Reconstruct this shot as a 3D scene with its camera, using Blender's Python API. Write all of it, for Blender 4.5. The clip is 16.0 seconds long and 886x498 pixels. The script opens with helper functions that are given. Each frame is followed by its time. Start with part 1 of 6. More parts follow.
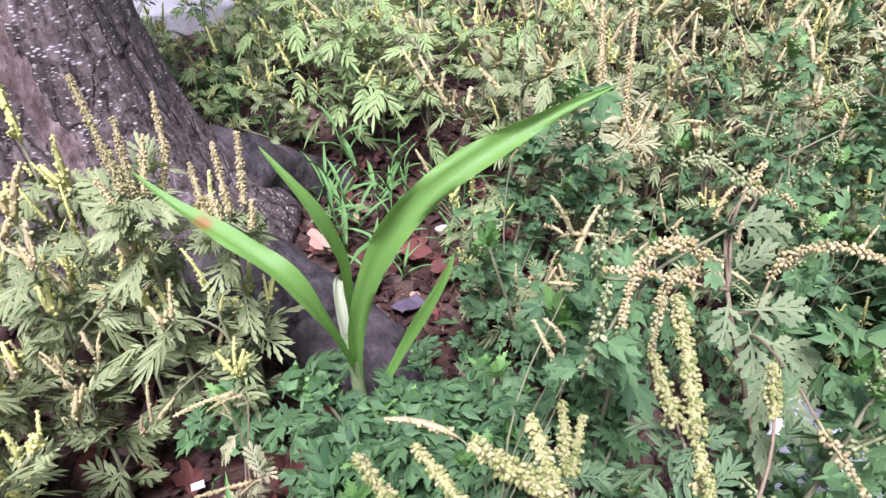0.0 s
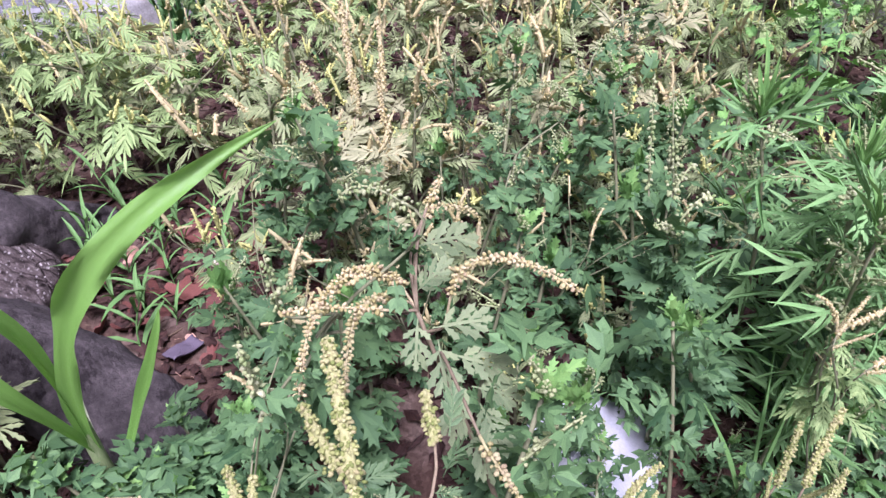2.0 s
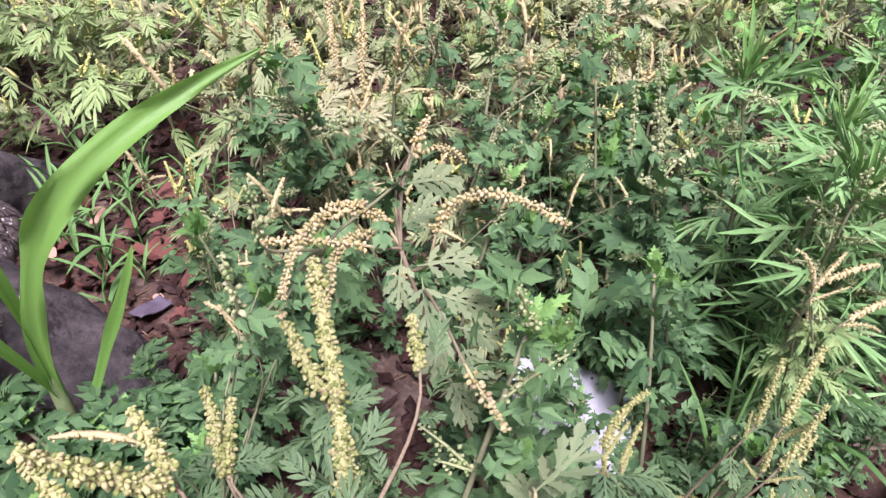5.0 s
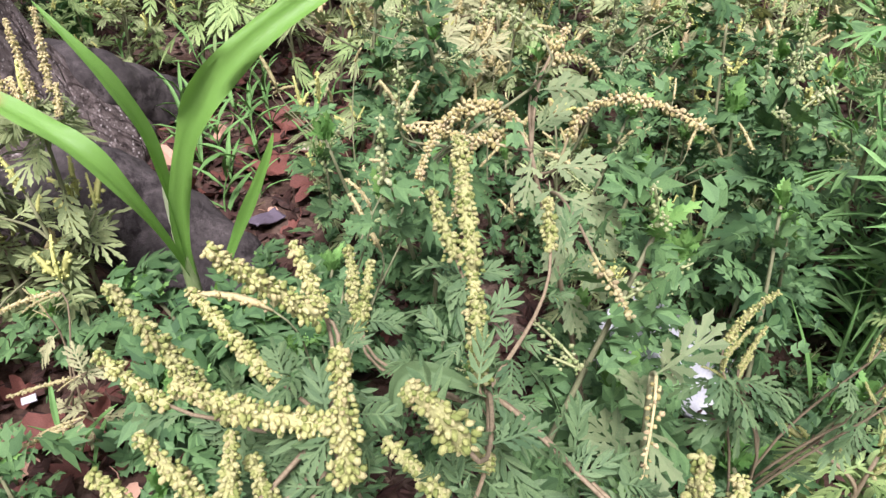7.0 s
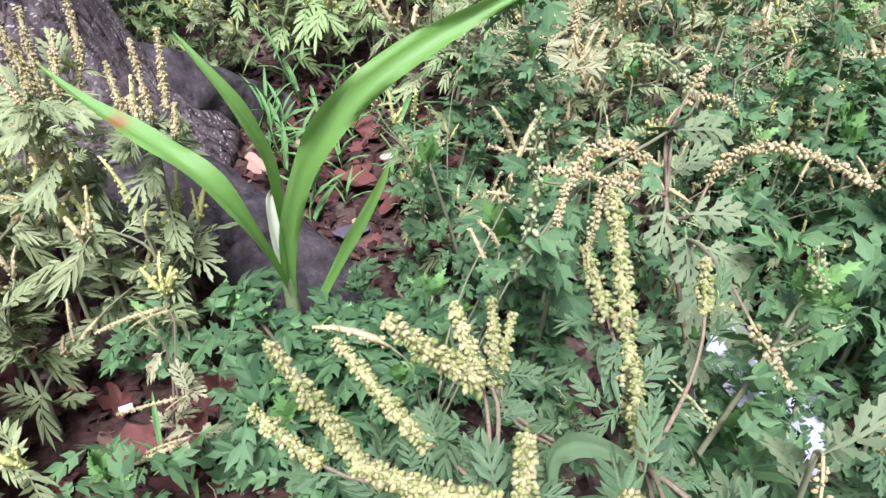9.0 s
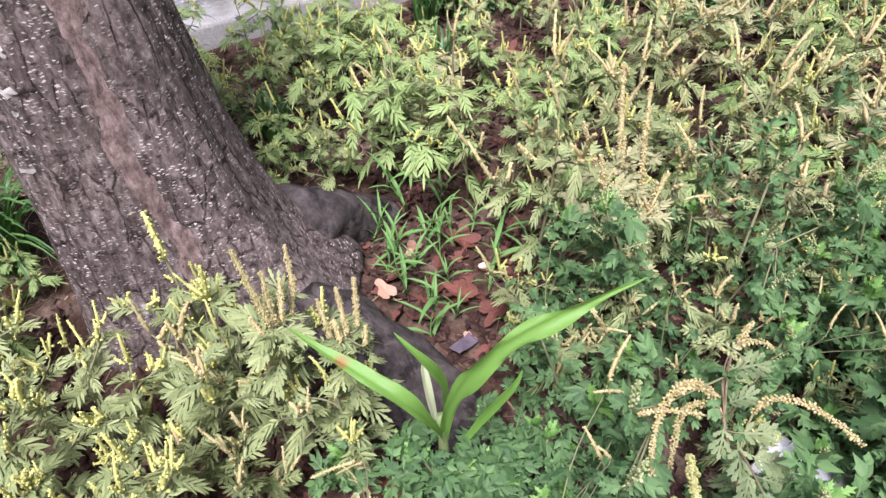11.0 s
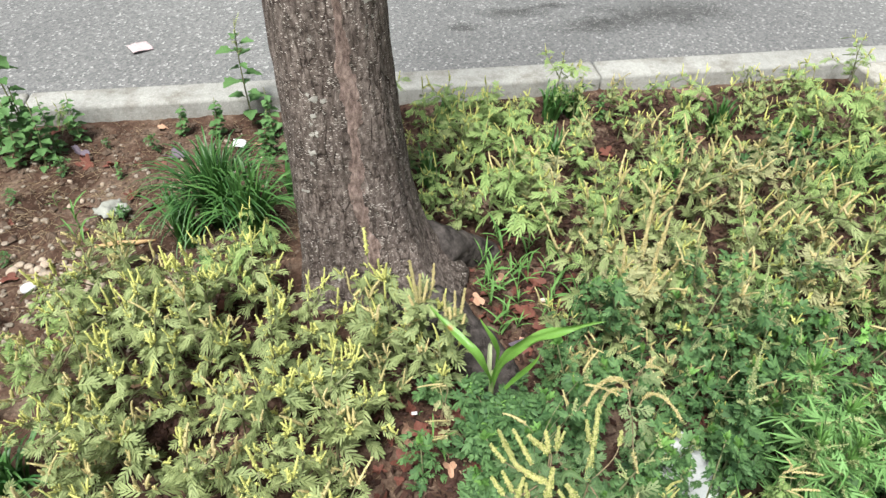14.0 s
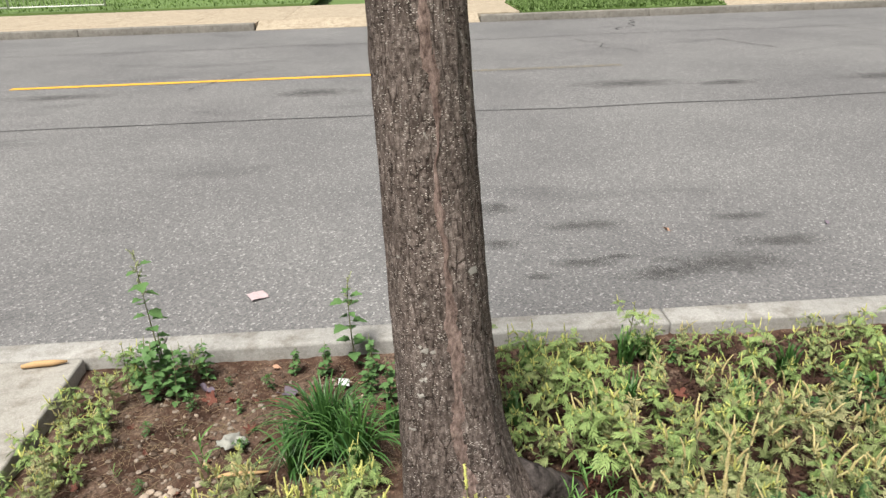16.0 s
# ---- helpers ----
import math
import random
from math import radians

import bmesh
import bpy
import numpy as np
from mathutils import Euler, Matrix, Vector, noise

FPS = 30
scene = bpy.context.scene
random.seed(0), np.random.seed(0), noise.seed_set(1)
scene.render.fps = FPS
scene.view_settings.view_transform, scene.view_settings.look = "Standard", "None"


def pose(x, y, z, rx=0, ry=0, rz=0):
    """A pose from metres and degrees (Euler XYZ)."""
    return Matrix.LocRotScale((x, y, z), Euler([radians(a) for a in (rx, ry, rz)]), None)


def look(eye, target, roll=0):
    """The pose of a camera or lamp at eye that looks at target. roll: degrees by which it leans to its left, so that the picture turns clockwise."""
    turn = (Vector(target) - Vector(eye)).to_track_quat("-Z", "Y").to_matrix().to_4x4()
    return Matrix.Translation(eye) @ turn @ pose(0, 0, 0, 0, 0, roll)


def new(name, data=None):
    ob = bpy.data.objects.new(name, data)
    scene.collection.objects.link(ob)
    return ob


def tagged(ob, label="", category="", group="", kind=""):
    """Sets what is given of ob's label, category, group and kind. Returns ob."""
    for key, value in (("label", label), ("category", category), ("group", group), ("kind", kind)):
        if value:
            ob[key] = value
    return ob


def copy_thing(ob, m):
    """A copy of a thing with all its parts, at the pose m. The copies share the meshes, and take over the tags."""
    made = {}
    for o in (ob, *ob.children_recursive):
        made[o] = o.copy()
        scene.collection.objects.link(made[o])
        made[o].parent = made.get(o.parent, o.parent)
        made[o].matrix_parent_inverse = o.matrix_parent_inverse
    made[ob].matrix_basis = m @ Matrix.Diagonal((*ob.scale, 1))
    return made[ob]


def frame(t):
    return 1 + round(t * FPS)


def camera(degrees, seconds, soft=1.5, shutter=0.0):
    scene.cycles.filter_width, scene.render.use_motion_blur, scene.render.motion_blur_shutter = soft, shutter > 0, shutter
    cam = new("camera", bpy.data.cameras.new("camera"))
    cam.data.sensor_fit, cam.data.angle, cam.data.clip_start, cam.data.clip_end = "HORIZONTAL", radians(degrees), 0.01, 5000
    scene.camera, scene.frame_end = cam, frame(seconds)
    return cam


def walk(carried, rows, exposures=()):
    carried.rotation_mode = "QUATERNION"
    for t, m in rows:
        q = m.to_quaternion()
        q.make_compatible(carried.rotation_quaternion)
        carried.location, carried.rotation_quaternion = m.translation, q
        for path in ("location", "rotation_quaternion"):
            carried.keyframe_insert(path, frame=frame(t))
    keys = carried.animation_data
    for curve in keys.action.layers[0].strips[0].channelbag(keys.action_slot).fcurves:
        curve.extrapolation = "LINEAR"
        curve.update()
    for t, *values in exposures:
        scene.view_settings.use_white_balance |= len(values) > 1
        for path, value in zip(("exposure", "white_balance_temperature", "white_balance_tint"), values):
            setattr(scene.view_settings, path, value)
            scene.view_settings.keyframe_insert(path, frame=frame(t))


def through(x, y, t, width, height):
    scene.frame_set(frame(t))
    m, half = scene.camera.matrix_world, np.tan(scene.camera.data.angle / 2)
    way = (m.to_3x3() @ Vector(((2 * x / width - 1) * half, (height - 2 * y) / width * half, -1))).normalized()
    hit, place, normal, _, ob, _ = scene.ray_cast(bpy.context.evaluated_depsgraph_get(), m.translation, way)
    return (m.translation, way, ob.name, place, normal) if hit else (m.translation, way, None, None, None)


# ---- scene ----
cam = camera(63.5, 16.0, soft=1.45)
PATH = [
    (0, (0.733, 0.491, 0.533), (1.298, 1.993, -0.661), -2.5),
    (0.5, (0.76, 0.479, 0.537), (1.372, 1.949, -0.674), -3.3),
    (1, (0.787, 0.469, 0.538), (1.496, 1.89, -0.678), -3.3),
    (1.5, (0.824, 0.461, 0.542), (1.631, 1.827, -0.676), -3.2),
    (2, (0.841, 0.459, 0.544), (1.735, 1.771, -0.672), -2.8),
    (2.5, (0.858, 0.46, 0.539), (1.855, 1.713, -0.658), -1.4),
    (3, (0.867, 0.463, 0.534), (1.926, 1.672, -0.657), -0.1),
    (3.2, (0.868, 0.465, 0.532), (1.933, 1.663, -0.665), 0.1),
    (5.3, (0.811, 0.45, 0.508), (1.739, 1.72, -0.727), 1.3),
    (5.5, (0.805, 0.449, 0.505), (1.705, 1.726, -0.743), 1.5),
    (6, (0.797, 0.446, 0.498), (1.637, 1.746, -0.768), 1.2),
    (6.5, (0.787, 0.441, 0.492), (1.586, 1.757, -0.785), 1.3),
    (7, (0.777, 0.435, 0.485), (1.531, 1.767, -0.802), 1.4),
    (7.5, (0.771, 0.434, 0.482), (1.497, 1.774, -0.813), 1.5),
    (8, (0.765, 0.44, 0.488), (1.466, 1.79, -0.811), 1.5),
    (8.5, (0.754, 0.454, 0.489), (1.432, 1.822, -0.802), 1.4),
    (9, (0.744, 0.483, 0.498), (1.389, 1.857, -0.805), 0.9),
    (9.5, (0.726, 0.512, 0.517), (1.331, 1.922, -0.766), 0.5),
    (10, (0.708, 0.545, 0.571), (1.244, 1.961, -0.737), -1.6),
    (10.2, (0.703, 0.546, 0.595), (1.216, 1.949, -0.735), -2.5),
    (12.3, (0.642, 0.337, 1.155), (1.14, 1.671, -0.25), -6.1),
    (12.5, (0.64, 0.31, 1.174), (1.132, 1.644, -0.234), -5.1),
    (13, (0.666, 0.217, 1.201), (1.051, 1.574, -0.216), -1.7),
    (13.5, (0.654, 0.132, 1.238), (0.951, 1.521, -0.17), 0.5),
    (14, (0.56, 0.041, 1.27), (0.801, 1.512, -0.064), 1.3),
    (14.5, (0.517, -0.016, 1.299), (0.715, 1.564, 0.089), 1.6),
    (15, (0.495, -0.059, 1.352), (0.665, 1.63, 0.295), 0.2),
    (15.5, (0.47, -0.106, 1.398), (0.614, 1.66, 0.47), -1.1),
    (16, (0.474, -0.14, 1.438), (0.571, 1.691, 0.639), -1.8),
]
walk(cam, [(t, look(eye, target, roll)) for t, eye, target, roll in PATH],
     [(0.0, 1.10, 5450, 33), (3.2, 1.08, 5400, 43), (5.5, 1.08, 5850, 33), (7.5, 1.05, 5950, 22), (9.0, 1.11, 5400, 27), (9.6, 1.12, 5150, 30), (10.2, 1.09, 5420, 36), (12.3, 0.96, 6300, 1), (14.0, 0.90, 6300, 4), (15.5, 0.78, 6350, 3), (16.0, 0.64, 6650, 8)])


# ---- light: an overcast sky with a weak, wide sun ----
world = bpy.data.worlds.new("sky")
scene.world = world
world.use_nodes = True
wn = world.node_tree.nodes
sky = wn.new("ShaderNodeTexSky")
sky.sky_type = "NISHITA"
sky.sun_disc = False
sky.sun_elevation = radians(68)
sky.sun_rotation = radians(205)
sky.air_density = 1.0
sky.dust_density = 4.0
wn["Background"].inputs["Strength"].default_value = 0.054
grey = wn.new("ShaderNodeHueSaturation")
grey.inputs["Saturation"].default_value = 0.35
world.node_tree.links.new(sky.outputs[0], grey.inputs["Color"])
world.node_tree.links.new(grey.outputs[0], wn["Background"].inputs["Color"])
sun_data = bpy.data.lights.new("sun", "SUN")
sun_data.energy, sun_data.angle, sun_data.color = 3.8, radians(18), (1.0, 0.96, 0.9)
sun = new("sun", sun_data)
sun.matrix_world = look((-1.2, -1.8, 7.0), (0.6, 1.2, 0.0))


# ---- materials ----
class Nodes:
    """A node material under construction."""

    def __init__(self, name):
        self.mat = bpy.data.materials.new(name)
        self.mat.use_nodes = True
        self.tree = self.mat.node_tree
        self.bsdf = self.tree.nodes["Principled BSDF"]
        self.out = self.tree.nodes["Material Output"]

    def node(self, kind, **settings):
        n = self.tree.nodes.new(kind)
        for key, value in settings.items():
            n.inputs[key.replace("_", " ")].default_value = value
        return n

    def link(self, a, b):
        self.tree.links.new(a, b)

    def coords(self, scale=(1, 1, 1)):
        tc = self.tree.nodes.new("ShaderNodeTexCoord")
        mp = self.tree.nodes.new("ShaderNodeMapping")
        mp.inputs["Scale"].default_value = scale
        self.link(tc.outputs["Object"], mp.inputs["Vector"])
        return mp.outputs[0]

    def noise(self, scale, detail=4.0, rough=0.6, vec=None):
        n = self.node("ShaderNodeTexNoise", Scale=scale, Detail=detail, Roughness=rough)
        if vec is not None:
            self.link(vec, n.inputs["Vector"])
        return n.outputs["Fac"]

    def cells(self, scale, vec=None, feature="F1"):
        n = self.node("ShaderNodeTexVoronoi", Scale=scale)
        n.feature = feature
        if vec is not None:
            self.link(vec, n.inputs["Vector"])
        return n

    def ramp(self, fac, stops):
        n = self.tree.nodes.new("ShaderNodeValToRGB")
        e = n.color_ramp.elements
        while len(e) < len(stops):
            e.new(0.5)
        for el, (pos, col) in zip(e, stops):
            el.position = pos
            el.color = (*col, 1) if len(col) == 3 else col
        self.link(fac, n.inputs[0])
        return n.outputs[0]

    def mix(self, fac, a, b, mode="MIX"):
        n = self.tree.nodes.new("ShaderNodeMix")
        n.data_type = "RGBA"
        n.blend_type = mode
        for src, slot in ((fac, 0), (a, 6), (b, 7)):
            if isinstance(src, bpy.types.NodeSocket):
                self.link(src, n.inputs[slot])
            else:
                n.inputs[slot].default_value = src if slot == 0 else (*src, 1)
        return n.outputs[2]

    def bump(self, height, strength, distance):
        n = self.node("ShaderNodeBump", Strength=strength, Distance=distance)
        self.link(height, n.inputs["Height"])
        self.link(n.outputs[0], self.bsdf.inputs["Normal"])
        return n

    def vary(self):
        return self.tree.nodes.new("ShaderNodeObjectInfo").outputs["Random"]

    def colour(self, socket, rough=0.7, spec=0.3):
        self.link(socket, self.bsdf.inputs["Base Color"])
        self.bsdf.inputs["Roughness"].default_value = rough
        self.bsdf.inputs["Specular IOR Level"].default_value = spec
        return self.mat


BW = ((0, 0, 0), (1, 1, 1))


def foliage(name, dark, light, blotch, through=0.14, grain=260, rough=0.6, blotch_at=0.62, spec=0.3):
    """Leaf tissue: tone by leaf, vein mottling, dry blotches, some light shining through."""
    n = Nodes(name)
    island = n.tree.nodes.new("ShaderNodeNewGeometry").outputs["Random Per Island"]
    blend = n.tree.nodes.new("ShaderNodeMix")
    blend.inputs[0].default_value = 0.62
    n.link(n.vary(), blend.inputs[2])
    n.link(island, blend.inputs[3])
    tone = n.mix(blend.outputs[0], dark, light)
    fine = n.ramp(n.noise(grain, 3), [(0.3, (0.72, 0.72, 0.72)), (0.7, (1.2, 1.2, 1.2))])
    tone = n.mix(1.0, tone, fine, "MULTIPLY")
    spots = n.ramp(n.noise(45, 4, 0.7), [(blotch_at, (0, 0, 0)), (blotch_at + 0.14, (1, 1, 1))])
    tone = n.mix(spots, tone, blotch)
    n.colour(tone, rough, spec)
    n.bump(n.noise(grain * 1.5, 2), 0.35, 0.0006)
    tr = n.tree.nodes.new("ShaderNodeBsdfTranslucent")
    n.link(n.mix(1.0, tone, (1.15, 1.2, 0.7), "MULTIPLY"), tr.inputs[0])
    add = n.tree.nodes.new("ShaderNodeMixShader")
    add.inputs[0].default_value = through
    n.link(n.bsdf.outputs[0], add.inputs[1])
    n.link(tr.outputs[0], add.inputs[2])
    n.link(add.outputs[0], n.out.inputs[0])
    return n.mat


def plain(name, dark, light, scale=60, rough=0.7, bump=0.3, depth=0.001, spec=0.3):
    n = Nodes(name)
    base = n.mix(n.ramp(n.noise(scale, 5, 0.65), [(0.3, BW[0]), (0.7, BW[1])]), dark, light)
    island = n.tree.nodes.new("ShaderNodeNewGeometry").outputs["Random Per Island"]
    base = n.mix(1.0, base, n.ramp(island, [(0, (0.72, 0.72, 0.7)), (1, (1.15, 1.15, 1.15))]), "MULTIPLY")
    base = n.mix(1.0, base, n.ramp(n.vary(), [(0, (0.8, 0.8, 0.8)), (1, (1.15, 1.15, 1.15))]), "MULTIPLY")
    n.bump(n.noise(scale * 2.5, 4), bump, depth)
    return n.colour(base, rough, spec)


def floret_material(name, stops, through=0.12):
    """Small flower cups: each of its own tone along the stops, finely mottled, a little translucent."""
    n = Nodes(name)
    island = n.tree.nodes.new("ShaderNodeNewGeometry").outputs["Random Per Island"]
    tone = n.ramp(island, [(i / (len(stops) - 1), c) for i, c in enumerate(stops)])
    tone = n.mix(1.0, tone, n.ramp(n.noise(700, 3), [(0.3, (0.62, 0.62, 0.6)), (0.7, (1.22, 1.2, 1.15))]), "MULTIPLY")
    tone = n.mix(1.0, tone, n.ramp(n.vary(), [(0, (0.82, 0.84, 0.8)), (1, (1.12, 1.1, 1.1))]), "MULTIPLY")
    n.colour(tone, 0.85, 0.12)
    n.bump(n.noise(900, 2), 0.6, 0.0006)
    tr = n.tree.nodes.new("ShaderNodeBsdfTranslucent")
    n.link(tone, tr.inputs[0])
    mix = n.tree.nodes.new("ShaderNodeMixShader")
    mix.inputs[0].default_value = through
    n.link(n.bsdf.outputs[0], mix.inputs[1])
    n.link(tr.outputs[0], mix.inputs[2])
    n.link(mix.outputs[0], n.out.inputs[0])
    return n.mat


M_RAG_PALE = foliage("ragweed_pale_leaf", (0.145, 0.193, 0.074), (0.375, 0.425, 0.190), (0.46, 0.44, 0.235))
M_RAG_GREEN = foliage("ragweed_green_leaf", (0.125, 0.215, 0.064), (0.355, 0.465, 0.170), (0.42, 0.44, 0.19))
M_RAG_DRY = foliage("ragweed_dry_leaf", (0.22, 0.235, 0.11), (0.47, 0.455, 0.245), (0.51, 0.42, 0.255))
M_RAG_RED = foliage("ragweed_reddened_leaf", (0.13, 0.19, 0.085), (0.28, 0.335, 0.16), (0.36, 0.25, 0.19), blotch_at=0.58)
M_RAG_GREY = foliage("ragweed_grey_leaf", (0.050, 0.105, 0.042), (0.155, 0.235, 0.098), (0.24, 0.28, 0.14))
M_MUG = foliage("mugwort_leaf", (0.027, 0.074, 0.026), (0.150, 0.270, 0.098), (0.22, 0.32, 0.14), blotch_at=0.68)
M_MUG_BRIGHT = foliage("mugwort_bright_leaf", (0.12, 0.30, 0.06), (0.31, 0.54, 0.15), (0.31, 0.46, 0.17), blotch_at=0.7)
M_MUG_NARROW = foliage("mugwort_narrow_leaf", (0.13, 0.28, 0.08), (0.27, 0.46, 0.17), (0.30, 0.42, 0.20), blotch_at=0.72)
M_MUG_TIP = foliage("mugwort_young_leaf", (0.10, 0.24, 0.055), (0.23, 0.41, 0.11), (0.26, 0.38, 0.15), blotch_at=0.75)
M_CORN = foliage("maize_blade", (0.15, 0.33, 0.055), (0.23, 0.43, 0.09), (0.24, 0.42, 0.13), through=0.30, grain=900, rough=0.36, blotch_at=0.7, spec=0.6)
M_CORN_DRY = foliage("maize_withered_blade", (0.30, 0.36, 0.20), (0.42, 0.44, 0.28), (0.4, 0.33, 0.2), rough=0.6)
M_CORN_STEM = plain("maize_stem", (0.22, 0.34, 0.10), (0.40, 0.46, 0.24), 30, 0.5)
M_GRASS = foliage("grass_blade", (0.030, 0.095, 0.024), (0.115, 0.245, 0.062), (0.22, 0.29, 0.14), blotch_at=0.7, rough=0.45, spec=0.5)
M_CRAB = foliage("crabgrass_blade", (0.10, 0.24, 0.06), (0.18, 0.33, 0.10), (0.22, 0.30, 0.12), blotch_at=0.7)
M_BROAD = foliage("broad_weed_leaf", (0.065, 0.15, 0.05), (0.15, 0.27, 0.095), (0.22, 0.30, 0.13), blotch_at=0.66)
M_SPIKE_YELLOW = plain("yellow_flower_bead", (0.46, 0.48, 0.13), (0.74, 0.72, 0.27), 180, 0.75)
M_SPIKE_GREEN = floret_material("green_floret", [(0.28, 0.34, 0.10), (0.44, 0.48, 0.17), (0.60, 0.61, 0.25), (0.68, 0.66, 0.33), (0.56, 0.49, 0.25)], 0.2)
M_SPIKE_TAN = floret_material("tan_floret", [(0.42, 0.37, 0.15), (0.58, 0.51, 0.24), (0.72, 0.63, 0.33), (0.78, 0.69, 0.41), (0.55, 0.43, 0.26)], 0.2)
M_SPIKE_PALE = floret_material("pale_mugwort_bud", [(0.30, 0.40, 0.16), (0.44, 0.52, 0.24), (0.55, 0.60, 0.32), (0.60, 0.63, 0.38)], 0.2)
M_STEM = plain("green_stem", (0.16, 0.19, 0.09), (0.28, 0.26, 0.15), 90, 0.7)
M_STEM_RED = plain("red_brown_stem", (0.17, 0.125, 0.075), (0.30, 0.24, 0.15), 90, 0.7)
M_DEAD = plain("dead_leaf", (0.065, 0.022, 0.019), (0.22, 0.082, 0.058), 55, 0.65, 0.5)
M_DEAD_PALE = plain("pale_dead_leaf", (0.36, 0.19, 0.13), (0.52, 0.33, 0.23), 55, 0.7, 0.5)
M_DEAD_PURPLE = plain("purple_dead_leaf", (0.10, 0.08, 0.11), (0.2, 0.16, 0.2), 55, 0.6, 0.5)
M_WHITE = plain("white_foam", (0.52, 0.53, 0.56), (0.66, 0.66, 0.69), 40, 0.6, 0.15)
M_PAPER = plain("pink_white_paper", (0.60, 0.36, 0.39), (0.60, 0.60, 0.62), 28, 0.7, 0.2)
M_CARD = plain("dirty_cup_card", (0.24, 0.24, 0.22), (0.42, 0.42, 0.39), 40, 0.7, 0.3)
M_WOOD = plain("split_wood", (0.42, 0.25, 0.12), (0.58, 0.40, 0.22), 70, 0.7, 0.4)
M_STONE = plain("pebble", (0.20, 0.15, 0.115), (0.46, 0.38, 0.31), 40, 0.8, 0.4)
M_METAL = plain("white_painted_metal", (0.62, 0.62, 0.6), (0.75, 0.75, 0.72), 40, 0.5, 0.1)
M_LAWN = foliage("lawn", (0.13, 0.21, 0.06), (0.18, 0.27, 0.09), (0.26, 0.30, 0.13), grain=9)


def soil_material():
    n = Nodes("reddish_soil")
    v = n.coords()
    big = n.ramp(n.noise(7, 7, 0.72, v), [(0.32, (0.036, 0.021, 0.015)), (0.5, (0.092, 0.057, 0.042)), (0.64, (0.20, 0.150, 0.118))])
    grit = n.cells(170, v).outputs["Color"]
    speck = n.ramp(grit, [(0.0, (0.55, 0.5, 0.48)), (0.85, (1.05, 1.0, 0.98)), (1.0, (2.0, 1.9, 1.8))])
    n.bump(n.noise(70, 6, 0.7, v), 0.9, 0.006)
    return n.colour(n.mix(1.0, big, speck, "MULTIPLY"), 0.92, 0.15)


def asphalt_material():
    n = Nodes("worn_asphalt")
    v = n.coords()
    patches = n.ramp(n.noise(0.5, 5, 0.6, v), [(0.3, (0.150, 0.148, 0.152)), (0.7, (0.210, 0.208, 0.210))])
    grit = n.cells(105, v)
    chips = n.ramp(grit.outputs["Color"], [(0.0, (0.55, 0.55, 0.56)), (0.5, (0.95, 0.95, 0.95)), (0.80, (1.2, 1.19, 1.17)), (0.88, (2.1, 2.06, 2.02))])
    big = n.cells(64, v)
    stones = n.mix(1.0, n.ramp(big.outputs["Distance"], [(0.16, (1, 1, 1)), (0.30, (0, 0, 0))]), n.ramp(big.outputs["Color"], [(0.76, (0, 0, 0)), (0.86, (0.6, 0.6, 0.6))]), "MULTIPLY")
    fine = n.ramp(n.noise(420, 3, 0.7, v), [(0.3, (0.75, 0.75, 0.75)), (0.7, (1.2, 1.2, 1.2))])
    col = n.mix(1.0, n.mix(1.0, patches, chips, "MULTIPLY"), fine, "MULTIPLY")
    col = n.mix(stones, col, (0.35, 0.345, 0.34))
    st = n.coords((0.55, 1.5, 1))
    stains = n.ramp(n.noise(0.9, 3, 0.5, st), [(0.60, (1, 1, 1)), (0.74, (0.66, 0.66, 0.67))])
    col = n.mix(1.0, col, stains, "MULTIPLY")
    n.bump(grit.outputs["Distance"], 0.5, 0.004)
    return n.colour(col, 0.68, 0.5)


def concrete_material(name, dark, light):
    n = Nodes(name)
    v = n.coords()
    base = n.mix(n.ramp(n.noise(2.2, 6, 0.65, v), [(0.3, BW[0]), (0.7, BW[1])]), dark, light)
    grains = n.ramp(n.cells(260, v).outputs["Color"], [(0, (0.8, 0.8, 0.8)), (0.8, (1.05, 1.05, 1.04)), (1, (1.25, 1.22, 1.2))])
    stain = n.ramp(n.noise(11, 6, 0.75, v), [(0.46, (1, 1, 1)), (0.70, (0.58, 0.55, 0.51))])
    col = n.mix(1.0, n.mix(1.0, base, grains, "MULTIPLY"), stain, "MULTIPLY")
    n.bump(n.noise(120, 5, 0.7, v), 0.35, 0.002)
    return n.colour(col, 0.88, 0.25)


